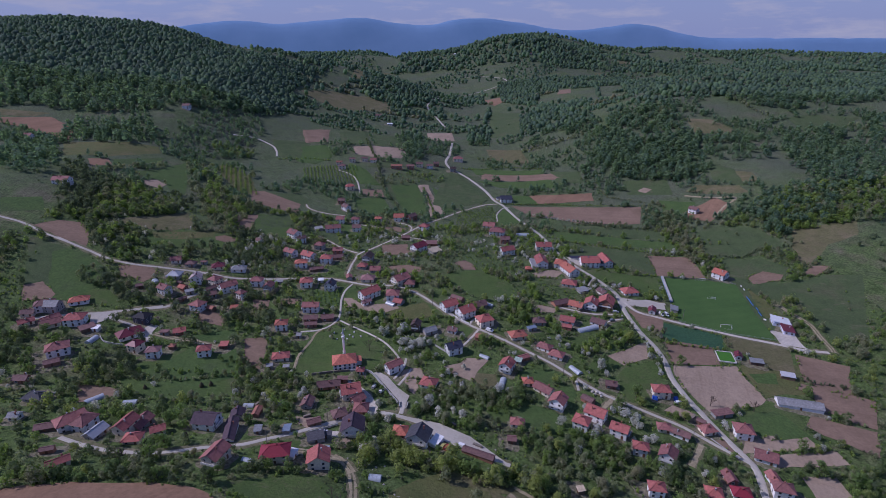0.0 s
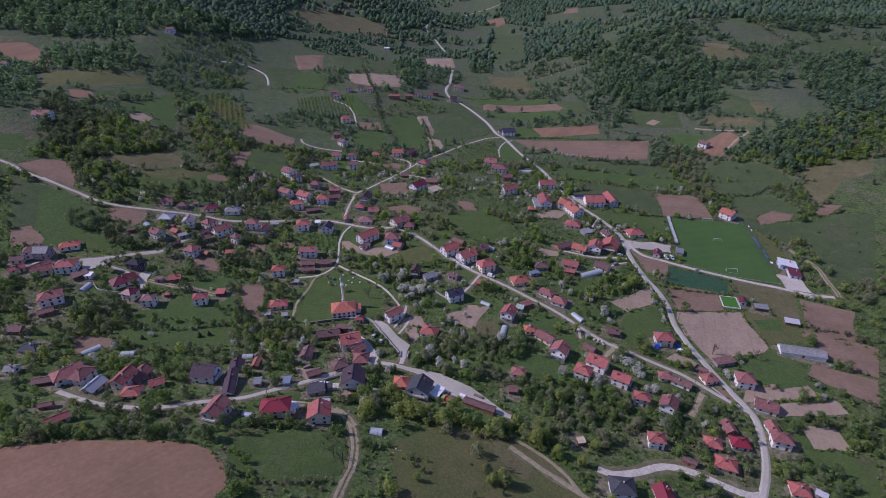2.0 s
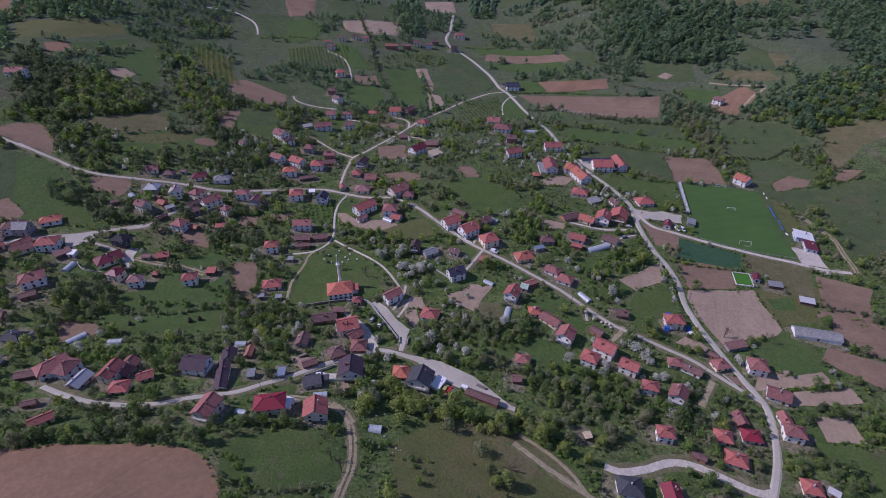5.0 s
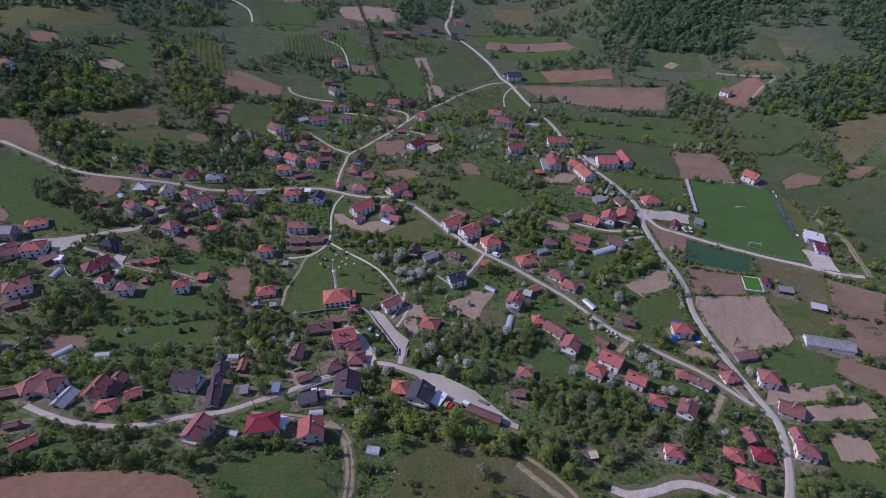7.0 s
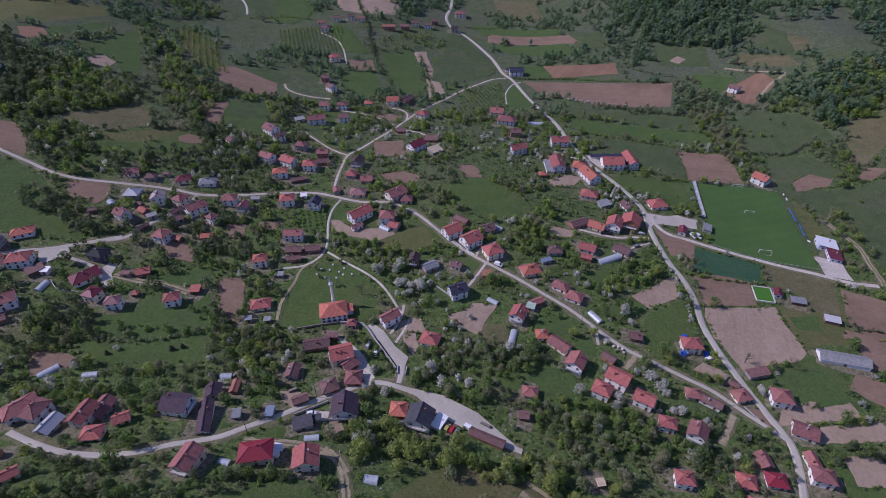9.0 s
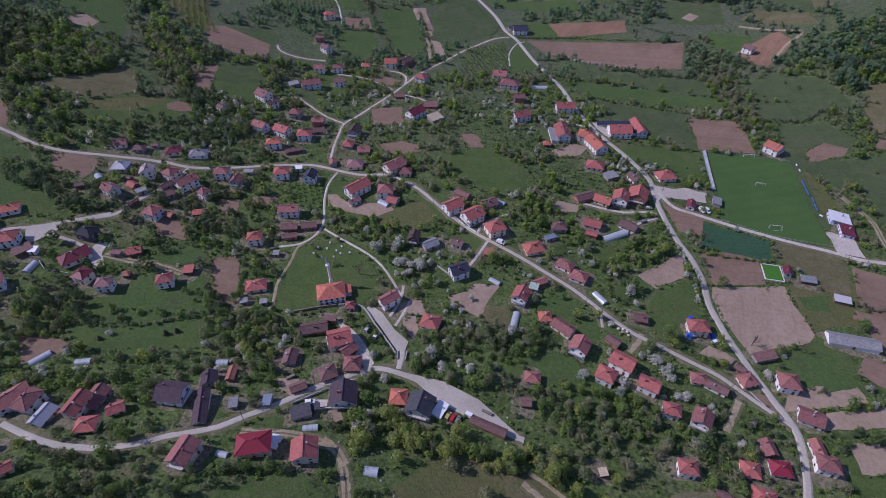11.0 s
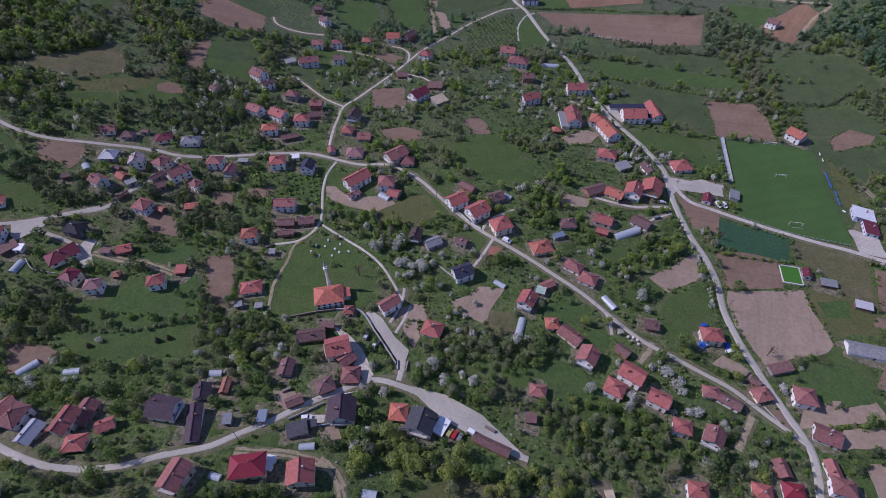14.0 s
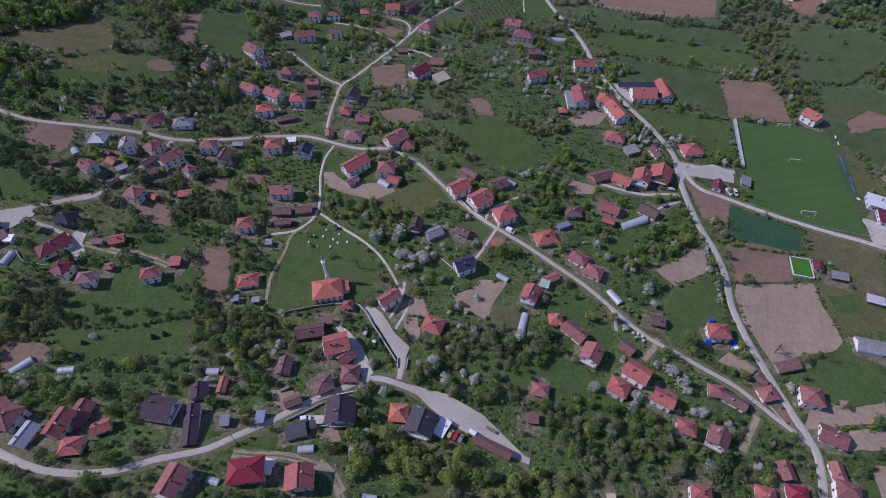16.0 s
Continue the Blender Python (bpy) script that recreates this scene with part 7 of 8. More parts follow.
wood("spring", 3.0, 1.5, (-24.9, 197.3), (-6.9, 195.5), (10.7, 186.8), (27.7, 182.0), (42.7, 181.9), (50.1, 169.1), (35.6, 167.6), (26.7, 172.5), (10.3, 178.5), (-6.6, 179.8), (-21.0, 179.7))
wood("bare", 3.9, 1.0, (56.5, 201.3), (84.0, 203.3), (92.4, 187.3), (70.6, 173.8), (50.7, 172.0), (37.4, 179.8))
wood("leaf", 3.9, 1.0, (40.3, 200.0), (77.5, 221.0), (97.9, 204.1), (89.2, 193.5), (70.4, 192.3), (48.0, 184.0))
wood("leaf", 3.9, 1.0, (-16.6, 237.2), (0.6, 240.8), (20.7, 241.7), (41.1, 242.7), (46.2, 221.6), (29.4, 223.3), (18.9, 205.6), (0.7, 214.4), (-13.6, 223.9))
wood("bare", 3.12, 1.0, (-4.4, 243.4), (21.3, 253.2), (33.4, 242.3), (20.0, 228.1), (0.7, 227.2))
wood("leaf", 3.64, .9, (43.1, 216.5), (72.2, 217.8), (89.3, 208.8), (92.7, 195.2), (66.1, 187.7), (44.8, 193.3), (36.8, 201.8))
wood("leaf", 3.64, .9, (-105.4, 248.4), (-81.3, 252.5), (-71.9, 232.2), (-71.6, 210.9), (-81.8, 200.6), (-92.8, 215.1))
wood("leaf", 3.38, 1.0, (-121.7, 260.2), (-98.0, 258.1), (-85.6, 249.3), (-93.8, 225.8), (-111.4, 236.3))
wood("leaf", 3.64, 1.1, (-171.5, 164.3), (-144.7, 163.1), (-128.9, 165.3), (-106.3, 163.2), (-87.2, 158.3), (-103.9, 158.4), (-134.2, 156.8), (-160.0, 150.1))
wood("dark", 3.38, 1.0, (-86.9, 168.4), (-52.8, 174.0), (-49.6, 169.3), (-70.5, 165.1), (-83.8, 160.3))
wood("forest", 1.4, 2.0, (-832.2, 1083.3), (-738.1, 1138.6), (-434.3, 1200.8), (-308.1, 1379.0), (-350.0, 1560.0), (-312.0, 1077.9), (-261.9, 999.0), (-288.7, 885.8), (-398.8, 796.7), (-464.7, 766.4), (-621.1, 768.8))
wood("forest", 1.2, 1.8, (-503.7, 739.1), (-399.6, 744.7), (-361.8, 708.0), (-399.8, 645.9), (-459.8, 665.8))
wood("forest", 1.4, 1.6, (-537.7, 650.9), (-474.5, 646.3), (-389.5, 538.0), (-386.2, 492.9), (-424.7, 502.4))
wood("forest", 1.4, 1.7, (-353.9, 980.9), (-298.6, 1109.9), (-256.9, 957.1), (-305.3, 853.4))
wood("forest", 1.0, 1.8, (221.7, 818.9), (302.8, 926.5), (397.2, 980.5), (368.3, 852.8), (348.0, 734.9), (338.4, 659.4), (315.0, 635.8), (231.1, 674.3), (207.2, 756.6))
wood("forest", 1.2, 1.7, (153.2, 1079.0), (237.2, 1305.6), (295.2, 1162.4), (244.0, 840.6), (196.5, 863.5), (143.8, 936.4))
wood("forest", 1.1, 1.8, (265.7, 1470.6), (575.4, 2130.4), (386.0, 951.2), (479.2, 866.0), (537.4, 841.9), (693.4, 858.3), (1800.1, 2261.2), (727.3, 1382.9), (733.3, 2293.5), (353.6, 1978.6))
wood("forest", 1.0, 1.8, (333.8, 802.9), (408.2, 749.2), (431.1, 690.1), (405.9, 657.4), (342.8, 686.1), (328.1, 742.7))
wood("forest", 1.0, 1.8, (483.6, 773.0), (630.6, 769.1), (478.1, 559.0), (414.4, 561.9), (413.8, 623.0))
wood("leaf", 2.6, 1.5, (333.1, 552.7), (392.8, 566.2), (491.2, 576.6), (417.9, 477.1), (367.1, 477.1), (332.8, 479.7))
wood("forest", 1.2, 1.8, (-210.5, 1450.0), (-50.3, 2063.0), (-19.1, 1317.7), (-103.9, 1195.5), (-186.1, 1263.7))
wood("forest", 1.2, 1.7, (-80.1, 904.7), (-39.5, 962.3), (-28.7, 788.8), (-50.0, 724.0), (-67.0, 795.6))
wood("forest", 1.5, 1.6, (46.0, 1069.9), (92.3, 1022.1), (75.0, 872.1), (42.9, 879.9))
wood("forest", 1.2, 1.7, (189.2, 1933.5), (353.6, 1978.6), (218.4, 1272.4), (157.8, 1442.1))
wood("forest", 1.0, 2.0, (437.6, 2488.7), (820.0, 2346.7), (396.1, 2228.2))
wood("forest", 1.0, 2.0, (-311.9, 1398.9), (-342.3, 2543.0), (-276.1, 1347.3))
wood("bare", 3.38, 1.1, (226.6, 484.1), (251.2, 491.1), (234.0, 427.4), (218.6, 427.9))
wood("bare", 3.12, 1.1, (227.0, 592.6), (250.4, 594.5), (248.6, 496.8), (229.8, 473.6), (224.3, 541.6))
wood("bare", 0.9, 1.0, (-93.5, 683.8), (-16.4, 723.1), (-28.2, 665.6), (-84.0, 654.3))
wood("leaf", 0.8, .9, (-62.7, 703.2), (-16.4, 723.1), (4.1, 694.5), (-53.6, 664.7))
wood("bare", 3.12, 1.0, (35.3, 392.4), (65.2, 405.3), (69.8, 385.6), (47.7, 374.6))
wood("leaf", 2.6, .9, (52.5, 355.1), (87.2, 364.1), (77.8, 348.4), (63.4, 337.8), (50.1, 332.2))
wood("leaf", 1.6, .9, (100.8, 304.4), (128.9, 318.5), (131.2, 304.8), (106.4, 290.2), (85.8, 288.8))
wood("leaf", 2.6, .8, (-63.0, 323.2), (-41.7, 321.5), (-28.8, 308.0), (-22.1, 293.5), (-42.5, 298.5), (-61.7, 313.3))
wood("blossom", 2.7, 1.2, (-42.3, 296.7), (-22.7, 304.4), (-10.7, 290.3), (-15.5, 270.1), (-26.7, 276.3))
wood("leaf", 3.12, .9, (31.2, 330.6), (51.5, 345.6), (62.2, 329.1), (54.0, 312.1), (39.1, 312.9))
wood("leaf", 3.12, .9, (-180.5, 216.8), (-166.1, 214.8), (-148.3, 210.3), (-152.8, 202.7), (-173.0, 204.5))
wood("leaf", 3.12, .9, (-184.8, 250.3), (-150.8, 250.7), (-119.7, 254.0), (-115.2, 248.0), (-147.2, 241.9), (-179.7, 240.2))
wood("spring", 2.2, 1.3, (-50.3, 192.9), (-25.6, 198.7), (-7.9, 192.8), (11.5, 191.6), (32.9, 186.3), (31.7, 175.6), (-38.6, 172.2), (-36.3, 182.7))
wood("leaf", 2.6, .8, (132.2, 288.4), (135.5, 285.1), (128.3, 261.7), (124.2, 260.0))
wood("leaf", 3.12, .8, (-130.3, 262.9), (-109.5, 262.4), (-106.8, 253.0), (-117.7, 247.9))
wood("spring", 1.6, 1.5, (-30.0, 142.7), (-18.2, 145.6), (-15.5, 136.8), (-30.8, 134.7))
wood("spring", 2.0, 1.4, (138.9, 167.4), (146.7, 168.4), (141.5, 158.3), (135.1, 158.2))
wood("bare", 2.86, 1.0, (150.1, 174.6), (162.6, 174.9), (153.6, 163.7), (143.9, 163.5))
wood("bare", 2.86, 1.0, (111.3, 165.2), (129.8, 168.5), (126.8, 157.9), (113.8, 160.0))
wood("leaf", 2.6, 1.0, (75.8, 192.6), (105.1, 201.1), (116.2, 182.4), (109.9, 173.4), (100.3, 187.8))
wood("leaf", 2.6, 1.1, (326.8, 507.3), (368.9, 522.4), (417.7, 520.5), (395.0, 484.3), (333.5, 481.9))
wood("forest", 2.0, 1.7, (332.1, 553.8), (423.3, 566.9), (376.9, 488.0), (315.7, 469.6), (310.1, 505.8))
wood("forest", 2.0, 1.7, (218.8, 766.9), (266.5, 792.7), (345.3, 760.4), (310.7, 644.9), (243.8, 660.0), (217.1, 702.8))
wood("bare", 2.6, 1.1, (281.0, 321.6), (291.0, 315.3), (270.5, 285.7), (253.7, 296.5))
wood("forest", 1.0, 1.8, (-498.3, 729.9), (-490.5, 640.5), (-450.0, 619.6), (-459.8, 665.8))
orchard(17, 3.4, (-93.8, 353.3), (-75.6, 354.0), (-72.6, 330.1), (-89.7, 330.8))
wood("blossom", 3.4, 1.2, (43.1, 249.9), (53.5, 249.5), (51.3, 243.2), (42.4, 242.7))
wood("blossom", 3.4, 1.2, (54.0, 225.8), (61.5, 226.2), (60.4, 219.7), (53.6, 219.4))
wood("blossom", 3.8, 1.2, (91.1, 231.4), (100.2, 232.3), (101.1, 221.5), (91.1, 221.1))
wood("blossom", 3.8, 1.2, (73.9, 220.3), (84.0, 222.0), (82.4, 209.7), (72.8, 209.3))
wood("blossom", 3.8, 1.2, (74.0, 203.5), (93.2, 205.4), (92.5, 198.6), (75.1, 197.9))
wood("blossom", 3.4, 1.2, (60.7, 207.6), (66.9, 209.1), (66.5, 200.9), (59.3, 199.5))
wood("blossom", 3.8, 1.2, (-27.2, 204.5), (-20.5, 204.1), (-17.8, 196.8), (-25.4, 196.9))
wood("blossom", 3.8, 1.2, (-42.1, 196.7), (-36.3, 198.2), (-34.4, 191.5), (-40.0, 190.7))
wood("blossom", 3.4, 1.2, (-67.5, 193.2), (-64.0, 193.3), (-62.9, 188.9), (-66.3, 188.7))
wood("blossom", 3.4, 1.2, (27.4, 247.7), (35.2, 248.6), (35.7, 239.6), (26.8, 238.6))
wood("blossom", 3.4, 1.2, (38.6, 218.7), (44.6, 219.0), (43.7, 211.6), (38.3, 211.3))
wood("blossom", 3.0, 1.2, (-96.3, 261.3), (-85.9, 261.7), (-83.8, 252.4), (-93.9, 252.0))
wood("blossom", 3.0, 1.2, (-13.8, 229.2), (-1.7, 227.1), (0.7, 219.4), (-9.9, 218.9))
wood("spring", 2.4, 1.5, (26.0, 177.0), (37.3, 179.2), (50.1, 169.1), (43.5, 165.5), (31.0, 168.5))
wood("spring", 1.8, 1.3, (6.5, 171.7), (14.8, 172.7), (18.7, 162.8), (24.2, 149.9), (17.6, 149.1), (11.7, 159.1))
wood("spring", 2.4, 1.2, (-108.9, 222.4), (-101.2, 220.0), (-89.8, 212.7), (-81.8, 208.0), (-81.1, 201.9), (-87.8, 202.8))
wood("spring", 2.4, 1.1, (-97.1, 236.9), (-87.6, 237.3), (-77.6, 226.5), (-76.6, 213.2), (-83.2, 213.0))
wood("spring", 1.6, 1.0, (42.5, 211.5), (62.4, 217.3), (70.2, 208.0), (58.7, 196.1), (43.1, 197.6))
wood("spring", 1.4, 1.0, (91.0, 385.6), (114.3, 394.2), (116.3, 357.5), (92.8, 340.9))
wood("spring", 1.6, 1.0, (-92.1, 303.0), (-75.2, 305.4), (-67.9, 296.3), (-84.6, 294.1))
wood("dark", 2.0, 1.2, (99.5, 200.8), (113.5, 194.8), (120.0, 173.8), (109.9, 173.4), (98.1, 181.5))
wood("blossom", 4.5, 1.2, (41.6, 300.6), (48.1, 298.5), (49.4, 291.5), (44.6, 292.9))
wood("blossom", 4.5, 1.1, (85.8, 288.8), (92.1, 288.5), (91.8, 279.0), (85.2, 279.9))
wood("blossom", 4.5, 1.2, (83.3, 276.1), (96.8, 273.3), (96.7, 266.9), (83.6, 270.3))
wood("blossom", 4.5, 1.1, (62.4, 318.8), (71.7, 319.6), (69.9, 313.4), (62.4, 312.0))
wood("blossom", 4.5, 1.1, (7.3, 268.4), (12.6, 268.0), (12.5, 261.8), (8.0, 262.2))
wood("blossom", 4.0, 1.2, (96.1, 221.3), (101.8, 224.0), (101.3, 217.7), (96.0, 216.3))
wood("blossom", 4.0, 1.2, (97.2, 211.5), (107.2, 213.0), (106.6, 207.1), (96.9, 206.3))
wood("spring", 2.2, 1.2, (42.5, 285.9), (52.7, 288.2), (51.3, 276.4), (43.0, 275.9))
wood("spring", 2.2, 1.2, (48.1, 298.5), (58.6, 301.1), (58.7, 290.4), (49.8, 288.1))
wood("leaf", 1.2, 1.0, (71.1, 305.8), (115.1, 313.4), (128.6, 306.6), (108.5, 286.9), (81.6, 281.6), (71.8, 291.3))
wood("leaf", 2.2, 1.2, (40.8, 333.5), (63.4, 337.8), (64.8, 325.1), (48.0, 311.6), (39.3, 314.9))
wood("leaf", 2.2, 1.2, (20.3, 291.5), (37.3, 290.7), (45.1, 282.7), (36.1, 275.5), (22.7, 281.4))
wood("leaf", 1.8, 1.1, (49.6, 273.1), (63.0, 270.7), (64.4, 261.4), (50.9, 260.6))
wood("leaf", 1.8, 1.1, (58.1, 297.4), (64.9, 283.9), (58.3, 276.8), (52.3, 284.8))
wood("dark", 3.0, 1.4, (-386.5, 533.9), (-381.8, 556.6), (-353.8, 523.7), (-325.5, 529.3), (-308.1, 503.7), (-311.2, 476.1), (-305.2, 435.0), (-322.3, 424.4))
wood("leaf", 3.0, 1.4, (-311.2, 476.1), (-319.1, 525.8), (-294.8, 512.7), (-272.4, 498.1), (-250.3, 483.0), (-243.9, 463.2), (-261.4, 451.0), (-282.8, 429.4), (-298.8, 423.3), (-306.7, 444.8))
wood("leaf", 2.8, 1.4, (-275.4, 604.2), (-256.3, 596.4), (-234.0, 556.4), (-206.0, 532.7), (-188.2, 492.2), (-187.3, 455.4), (-192.7, 446.0), (-206.3, 478.2), (-221.6, 477.5), (-240.7, 515.1), (-251.1, 554.9))
wood("leaf", 2.2, 1.1, (-327.1, 663.3), (-314.6, 663.3), (-283.1, 609.9), (-264.8, 572.1), (-269.1, 569.0), (-300.0, 618.3))
wood("bare", 2.4, 1.2, (-308.2, 634.0), (-279.5, 601.2), (-240.7, 515.1), (-245.4, 515.3), (-266.2, 545.7))
wood("leaf", 2.6, 1.2, (-321.7, 727.3), (-300.2, 747.6), (-260.4, 732.8), (-256.5, 708.3), (-282.3, 701.0), (-304.9, 713.6))
wood("dark", 3.0, 1.3, (-295.4, 420.3), (-284.2, 422.9), (-267.0, 396.6), (-261.3, 379.6), (-274.3, 385.5))
wood("leaf", 1.6, 0.9, (-273.1, 410.4), (-248.5, 431.8), (-232.8, 409.9), (-219.2, 409.8), (-213.5, 386.9), (-248.8, 375.9), (-262.8, 389.9))
wood("dark", 2.6, 1.2, (-258.0, 346.0), (-240.0, 357.9), (-229.1, 342.2), (-232.6, 328.3), (-252.9, 333.1))
wood("dark", 2.6, 1.2, (-225.4, 334.4), (-204.4, 343.6), (-190.1, 317.9), (-206.1, 313.6), (-225.8, 321.3))
wood("leaf", 2.0, 1.0, (-147.6, 408.3), (-135.4, 411.2), (-127.1, 383.7), (-140.8, 377.6))
wood("leaf", 2.4, 1.2, (-208.3, 392.4), (-188.7, 401.3), (-177.6, 381.0), (-186.6, 375.2), (-198.3, 376.7))
wood("dark", 2.0, 1.1, (-228.4, 391.2), (-216.6, 394.3), (-206.6, 374.6), (-216.7, 372.6))
orchard(20, 5.0, (-280.8, 643.9), (-271.2, 660.2), (-232.7, 632.4), (-201.1, 557.3), (-216.5, 549.5), (-239.7, 582.6))
orchard(15, 4.2, (-184.8, 691.3), (-116.6, 712.7), (-106.8, 648.2), (-145.3, 620.5), (-167.9, 630.3))
orchard(17, 4.0, (20.3, 579.1), (59.4, 600.0), (58.4, 529.5), (37.2, 492.3), (7.5, 495.6))
wood("leaf", 1.1, 0.8, (-19.3, 168.4), (-6.1, 171.8), (-6.1, 138.5), (-18.1, 137.1))
wood("dark", 0.7, 0.9, (1.3, 161.6), (24.8, 164.3), (22.4, 142.1), (-0.3, 139.0))
scatter("leaf", -330, -70, 120, 520, 1100, 2.6, 5.5, 45, -0.05)
scatter("dark", -330, -70, 120, 520, 1200, 2.6, 6.0, 45, -0.05)
scatter("leaf", -70, 330, 120, 520, 3300, 2.6, 5.5, 45, -0.05)
scatter("leaf", -330, 330, 120, 520, 11000, 0.7, 2.3, 30, -0.25)
scatter("leaf", -330, 330, 120, 520, 1300, 5.5, 9.0, 50, 0.0)
scatter("spring", -330, 330, 120, 520, 900, 4.5, 8.0, 40, 0.05)
scatter("bare", -330, 330, 120, 560, 5200, 2.6, 5.5, 60, -0.08)
scatter("bare", -330, 330, 120, 520, 8000, 0.8, 2.4, 35, -0.2)
scatter("dark", -330, 330, 120, 520, 3000, 0.8, 2.2, 25, -0.05)
scatter("blossom", -280, 240, 188, 480, 1750, 2.4, 5.6, 40, 0.0)
scatter("dark", -400, 400, 140, 620, 1500, 2.5, 5.0, 60, 0.0)
scatter("forest", -700, 700, 520, 1100, 16000, 3.0, 7.5, 90, 0.0)
scatter("forest", -1100, 1900, 1050, 3300, 12500, 7.0, 14.0, 220, -0.02)
scatter("forest", -1150, -300, 880, 1340, 9500, 6.0, 10.5, 300, -0.5)
scatter("forest", 50, 700, 2450, 2900, 900, 12.0, 20.0, 200, -0.3)
scatter("forest", -200, 900, 2300, 3300, 2400, 14.0, 22.0, 300, -0.35)
scatter("forest", -1400, 3300, 2900, 4250, 9000, 14.0, 24.0, 260, -0.15)
scatter("forest", 900, 2400, 1900, 3000, 3500, 12.0, 20.0, 260, -0.2)
scatter("dark", -330, -110, 230, 520, 800, 3.5, 8.0, 50, -0.1)


def hedge(kind, size, step, *pts):
    line = smooth_line(pts, step)
    p = np.array([(q.x, q.y) for q in line]) + rng.normal(0, 0.7, (len(line), 2))
    p = p[free(p, False, 0.4)]
    PLACES[kind].append(np.column_stack([p, size * rng.uniform(0.6, 1.4, len(p))]))


hedge("dark", 2.2, 1.6, (239.7, 451.7), (256.4, 448.1), (273.3, 445.7), (285.9, 453.7), (296.2, 456.6), (321.5, 454.9))
hedge("blossom", 2.5, 2.0, (100.2, 569.0), (119.5, 557.4), (145.0, 547.5), (170.6, 541.4))
hedge("dark", 3.0, 2.0, (144.4, 544.8), (178.1, 529.7), (223.0, 515.3))
hedge("leaf", 2.0, 1.5, (127.3, 306.7), (140.3, 304.1), (159.6, 300.4), (182.8, 298.3))
hedge("dark", 2.2, 2.0, (211.0, 267.3), (220.5, 264.6), (238.6, 259.6))
hedge("leaf", 2.0, 2.0, (116.4, 487.9), (152.8, 474.8), (192.7, 463.4))
hedge("bare", 2.2, 1.5, (-170.9, 241.6), (-158.2, 239.9), (-146.3, 239.9), (-135.3, 242.5), (-126.8, 245.6), (-118.7, 250.9))
hedge("leaf", 1.8, 1.5, (146.2, 418.4), (160.0, 413.5), (181.7, 410.9))
hedge("leaf", 1.6, 1.2, (134.1, 311.7), (134.4, 299.4), (133.5, 285.0), (131.3, 271.4), (130.1, 263.4))
hedge("blossom", 2.4, 2.2, (131.6, 314.7), (132.0, 297.4), (131.5, 281.4), (129.4, 268.1))
hedge("leaf", 2.0, 1.8, (45.3, 609.8), (69.5, 611.7), (128.5, 606.3), (162.3, 599.3), (228.6, 588.4))
hedge("bare", 2.5, 2.0, (181.2, 685.8), (189.9, 667.8), (195.3, 638.1), (201.8, 616.5), (231.6, 598.3))
hedge("leaf", 2.5, 2.0, (189.3, 196.9), (195.2, 193.7), (196.4, 181.2))
hedge("leaf", 2.0, 1.6, (151.1, 206.3), (167.9, 206.8), (184.8, 207.2), (191.6, 209.1))
hedge("dark", 2.0, 1.6, (-168.8, 211.3), (-181.6, 215.0), (-186.7, 214.7))
hedge("leaf", 2.5, 2.2, (-152.3, 727.4), (-179.7, 729.2), (-224.0, 719.2))
hedge("leaf", 2.0, 1.6, (-46.8, 252.1), (-39.9, 247.8), (-34.3, 242.2), (-28.8, 235.4), (-24.6, 228.7))
hedge("leaf", 2.2, 1.8, (-8.6, 216.4), (0.7, 214.4), (9.9, 210.4), (16.5, 204.3), (23.0, 198.9), (29.1, 192.5))
hedge("dark", 2.5, 2.5, (-201.8, 255.3), (-191.7, 254.4), (-177.0, 249.2))
hedge("leaf", 3.0, 2.4, (28.3, 175.7), (38.4, 170.8), (47.1, 165.9), (54.8, 158.5), (58.2, 153.6))
hedge("bare", 2.5, 2.4, (-62.1, 138.3), (-52.9, 139.5), (-45.7, 141.8), (-37.8, 141.6))
hedge("leaf", 3.0, 2.2, (-82.8, 152.5), (-74.0, 150.5), (-68.3, 140.1), (-67.6, 132.7))
hedge("dark", 2.0, 1.6, (69.5, 611.7), (105.0, 608.2), (128.7, 607.8))
hedge("leaf", 2.4, 2, (26.3, 764.0), (55.3, 762.1), (85.4, 773.8), (139.5, 749.4))
hedge("bare", 2.4, 2, (-45.7, 545.0), (-54.2, 586.9), (-69.3, 627.9), (-79.5, 671.9))
hedge("leaf", 2.4, 2, (-7.9, 543.6), (-14.3, 596.2), (-24.8, 658.4))

hedge("dark", 4.5, 3.0, (-120.2, 842.3), (-94.2, 744.8), (-74.7, 646.5))

# hedgerows that part the far pastures
rh = random.Random(23)
for _ in range(95):
    hx, hy = rh.uniform(-500, 900), rh.uniform(480, 1700)
    turn = radians(rh.choice((12, 100)) + rh.gauss(0, 14))
    run = rh.uniform(50, 170) * (0.7 + hy / 1700)
    m = int(run / 4)
    line = np.array([(hx + math.cos(turn) * (4 * i - run / 2) + rng.normal(0, 1.5), hy + math.sin(turn) * (4 * i - run / 2) + 6 * math.sin(i / 9) + rng.normal(0, 1.5)) for i in range(m)])
    line = line[free(line)]
    if len(line):
        PLACES["forest" if rh.random() < 0.75 else "bare"].append(np.column_stack([line, rng.uniform(3.0, 8.0, len(line)) * (0.8 + hy / 2500)]))

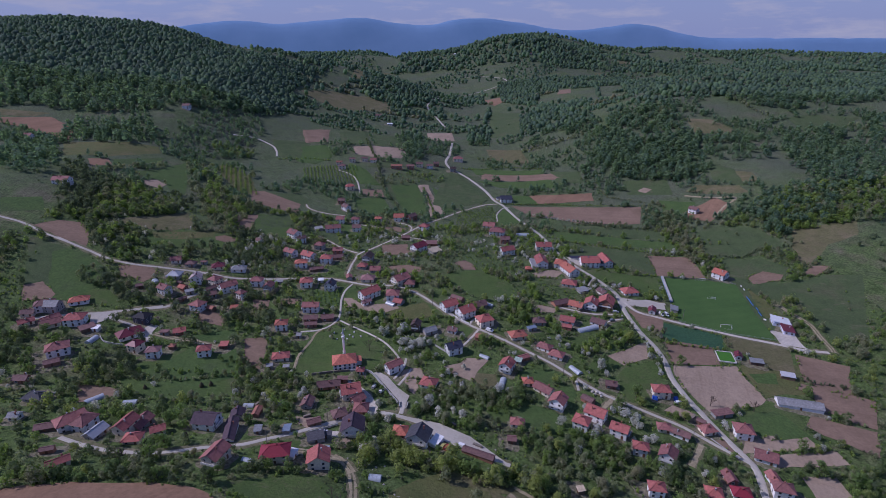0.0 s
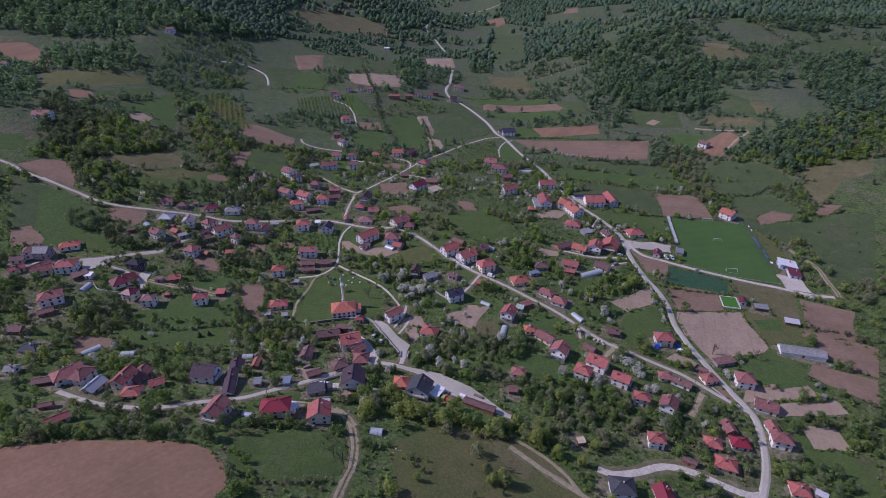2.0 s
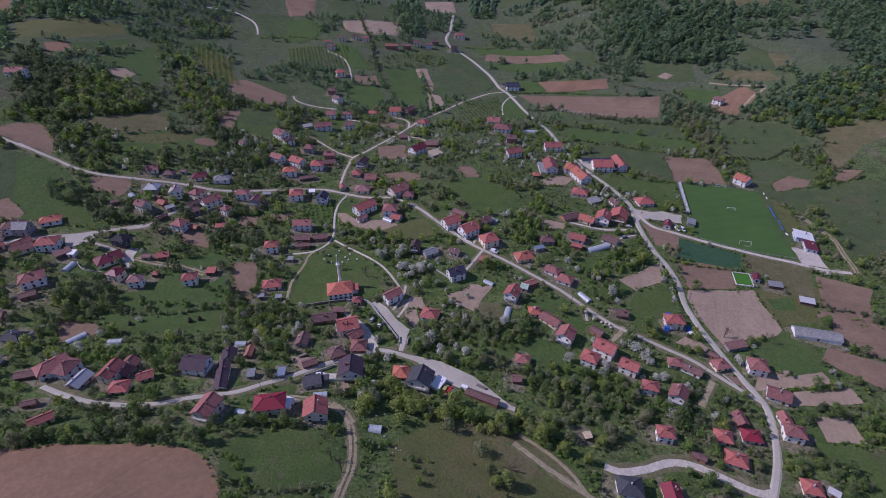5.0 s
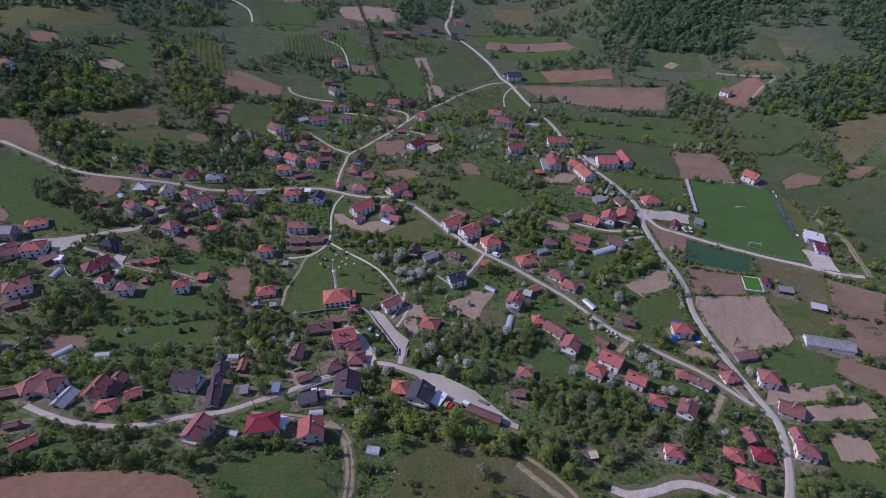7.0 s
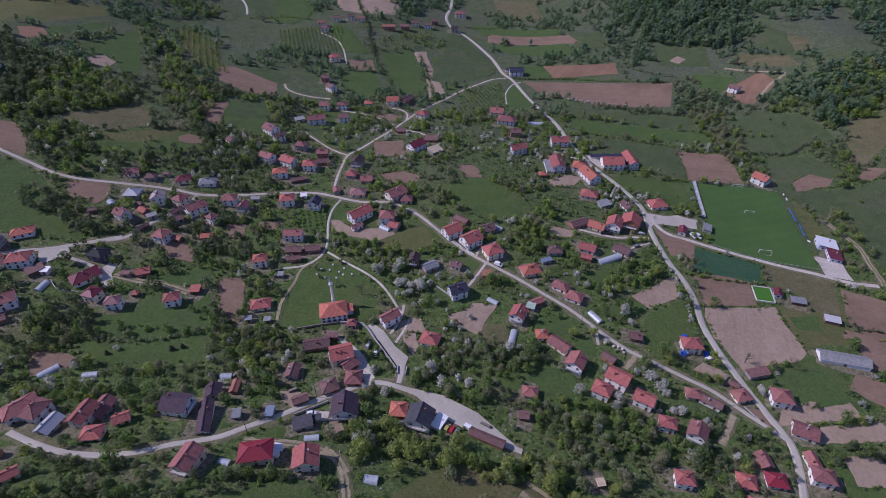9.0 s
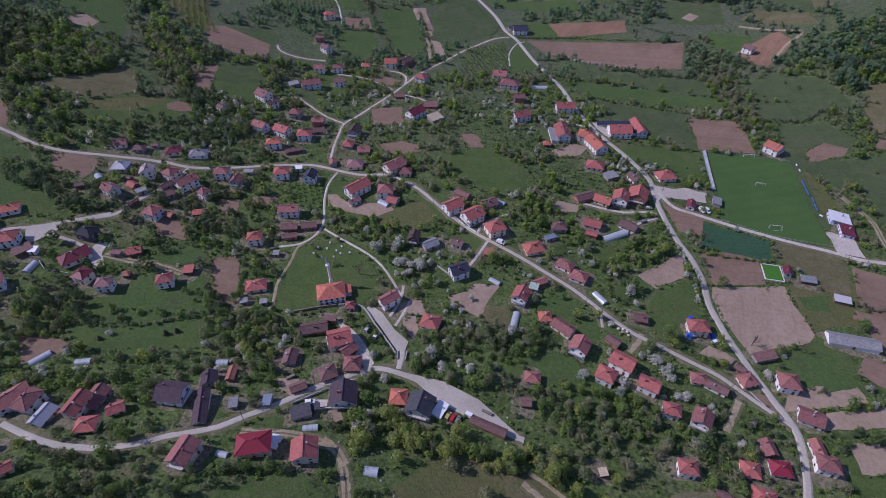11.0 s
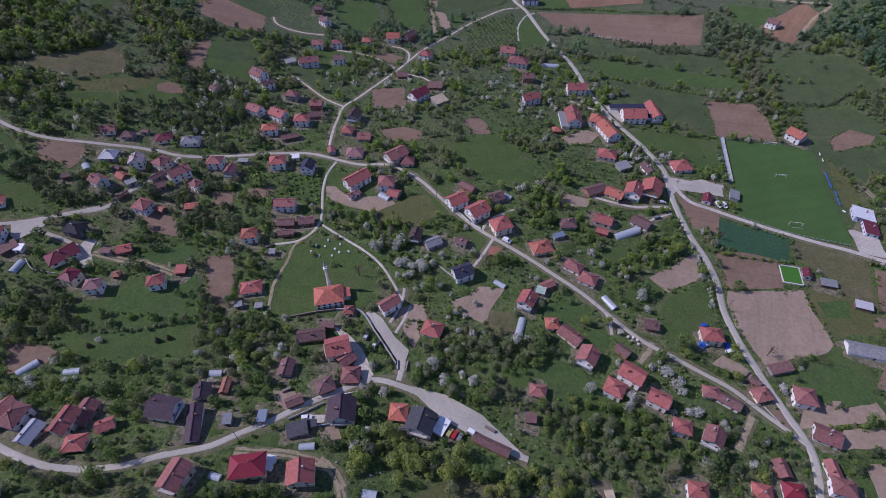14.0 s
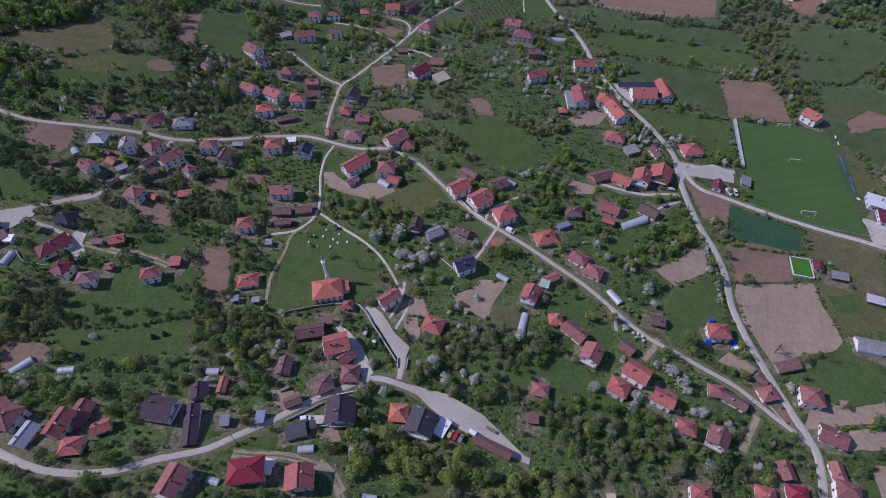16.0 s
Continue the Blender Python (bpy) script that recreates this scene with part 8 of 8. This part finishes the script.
for pts in PLOUGHED:
    for k in range(len(pts)):
        (ax, ay), (bx, by) = pts[k], pts[(k + 1) % len(pts)]
        if ay > 480:
            continue
        m = int(math.hypot(bx - ax, by - ay) / 1.5)
        for i in range(m):
            qx, qy = ax + (bx - ax) * i / m, ay + (by - ay) * i / m
            if noise.noise((qx / 14, qy / 14, 9.0)) > 0.02:
                spot = np.array([[qx + rng.normal(0, 0.8), qy + rng.normal(0, 0.8)]])
                if free(spot, False, 1.0)[0]:
                    PLACES["leaf" if rng.random() < 0.7 else "bare"].append(np.column_stack([spot, rng.uniform(0.7, 1.9, 1)]))

STAND = (-130, 190, 120, 330)       # the near gardens, whose trees stand singly
TREE_WORDS = {"leaf": "fresh green garden tree with a lumpy crown", "dark": "dark green dense tree", "bare": "brownish half-bare tree just coming into leaf", "blossom": "white blossoming fruit tree", "spring": "large yellow-green tree in young leaf"}


def crown_mesh(arr, material):
    me = bpy.data.meshes.new("crown")
    n = len(arr)
    me.from_pydata([tuple(v) for v in arr.reshape(-1, 3)], [], [(3 * i, 3 * i + 1, 3 * i + 2) for i in range(n)])
    me.materials.append(MATS[material])
    at = me.attributes.new("tint", 'FLOAT', 'FACE')
    at.data.foreach_set("value", np.full(n, 0.25, np.float32))
    return me


def trunk_mesh():
    bm = bmesh.new()
    cyl_into(bm, (0, 0, -0.05), (0.01, 0.0, 0.5), 0.045, 0.028, 7)
    for k in range(5):
        a = k * 1.3
        cyl_into(bm, (0.008, 0, 0.25 + 0.05 * k), (0.22 * math.cos(a), 0.22 * math.sin(a), 0.55 + 0.04 * k), 0.018, 0.007, 5)
    me = bpy.data.meshes.new("trunk")
    bm.to_mesh(me)
    bm.free()
    me.materials.append(MATS["bark"])
    return me


def build_trees():
    trunk = trunk_mesh()
    protos = {}
    for kind, crowns in NEAR_CROWN.items():
        protos[kind] = [crown_mesh(c, LEAF_OF[kind]) for c in crowns]
    for kind, chunks in PLACES.items():
        if not chunks:
            continue
        P = np.concatenate(chunks)
        x, y, w = P[:, 0], P[:, 1], P[:, 2]
        z = height(x, y)
        near = (x > STAND[0]) & (x < STAND[1]) & (y > STAND[2]) & (y < STAND[3]) & (w > 3.6)
        quota = {"leaf": 140, "bare": 50, "blossom": 50, "dark": 15, "forest": 0, "spring": 45}[kind]
        pick = np.flatnonzero(near)
        pick = pick[:quota] if len(pick) <= quota else rng.choice(pick, quota, replace=False)
        single = np.zeros(len(P), bool)
        single[pick] = True
        for i in pick:
            e = thing("tree", x[i], y[i], z[i], rng.uniform(0, 360), TREE_WORDS[kind], "tree", "garden trees")
            e.scale = (w[i], w[i], w[i] * rng.uniform(0.85, 1.15))
            link_part("trunk", trunk, "bark", e)
            link_part("crown", protos[kind][int(rng.integers(3))], LEAF_OF[kind], e)
        for name, mask, crowns in (("near_woodland", ~single & (y < 285) & (w > 2.6), FINE_CROWN), ("woodland", ~single & (y >= 285) & (y < 520) & (w > 2.6), MID_CROWN), ("shrubs", ~single & (y < 520) & (w <= 2.6), SHRUB_CROWN), ("far_woodland", ~single & (y >= 520) & (y < 900), FAR_CROWN), ("hill_woodland", ~single & (y >= 900), TINY_CROWN)):
            idx = np.flatnonzero(mask)
            if len(idx) == 0:
                continue
            vs, tint, corners, first = [], [], [], 0
            for i in idx:
                c = crowns[kind][int(rng.integers(len(crowns[kind])))]
                a = rng.uniform(0, 6.28)
                ca, sa = math.cos(a), math.sin(a)
                q, f = c if crowns is TINY_CROWN else (c.reshape(-1, 3), np.arange(3 * len(c)).reshape(-1, 3))
                s = w[i]
                corners.append((f + first).ravel())
                first += len(q)
                vs.append(np.column_stack([x[i] + s * (ca * q[:, 0] - sa * q[:, 1]), y[i] + s * (sa * q[:, 0] + ca * q[:, 1]), z[i] - 0.12 * s + s * rng.uniform(0.8, 1.15) * q[:, 2]]))
                tint.append(np.full(len(f), rng.random() * 0.7, np.float32))
            V = np.concatenate(vs).astype(np.float32)
            T = np.concatenate(tint)
            C = np.concatenate(corners).astype(np.int32)
            n = len(C) // 3
            me = bpy.data.meshes.new(name)
            me.vertices.add(len(V))
            me.vertices.foreach_set("co", V.ravel())
            me.loops.add(len(C))
            me.loops.foreach_set("vertex_index", C)
            me.polygons.add(n)
            me.polygons.foreach_set("loop_start", np.arange(0, len(C), 3, dtype=np.int32))
            me.update(calc_edges=True)
            if crowns is TINY_CROWN:
                me.shade_smooth()
            me.materials.append(MATS[LEAF_OF[kind]])
            at = me.attributes.new("tint", 'FLOAT', 'FACE')
            at.data.foreach_set("value", T)
            words = {"leaf": "fresh green bushes and trees between the gardens", "dark": "dark green thickets", "bare": "brownish half-bare bushes and trees", "blossom": "white blossoming fruit trees", "forest": "spring forest on the slopes", "spring": "yellow-green trees in young leaf"}[kind]
            tagged(new(name, me), words, "trees", kind="stuff")


build_trees()
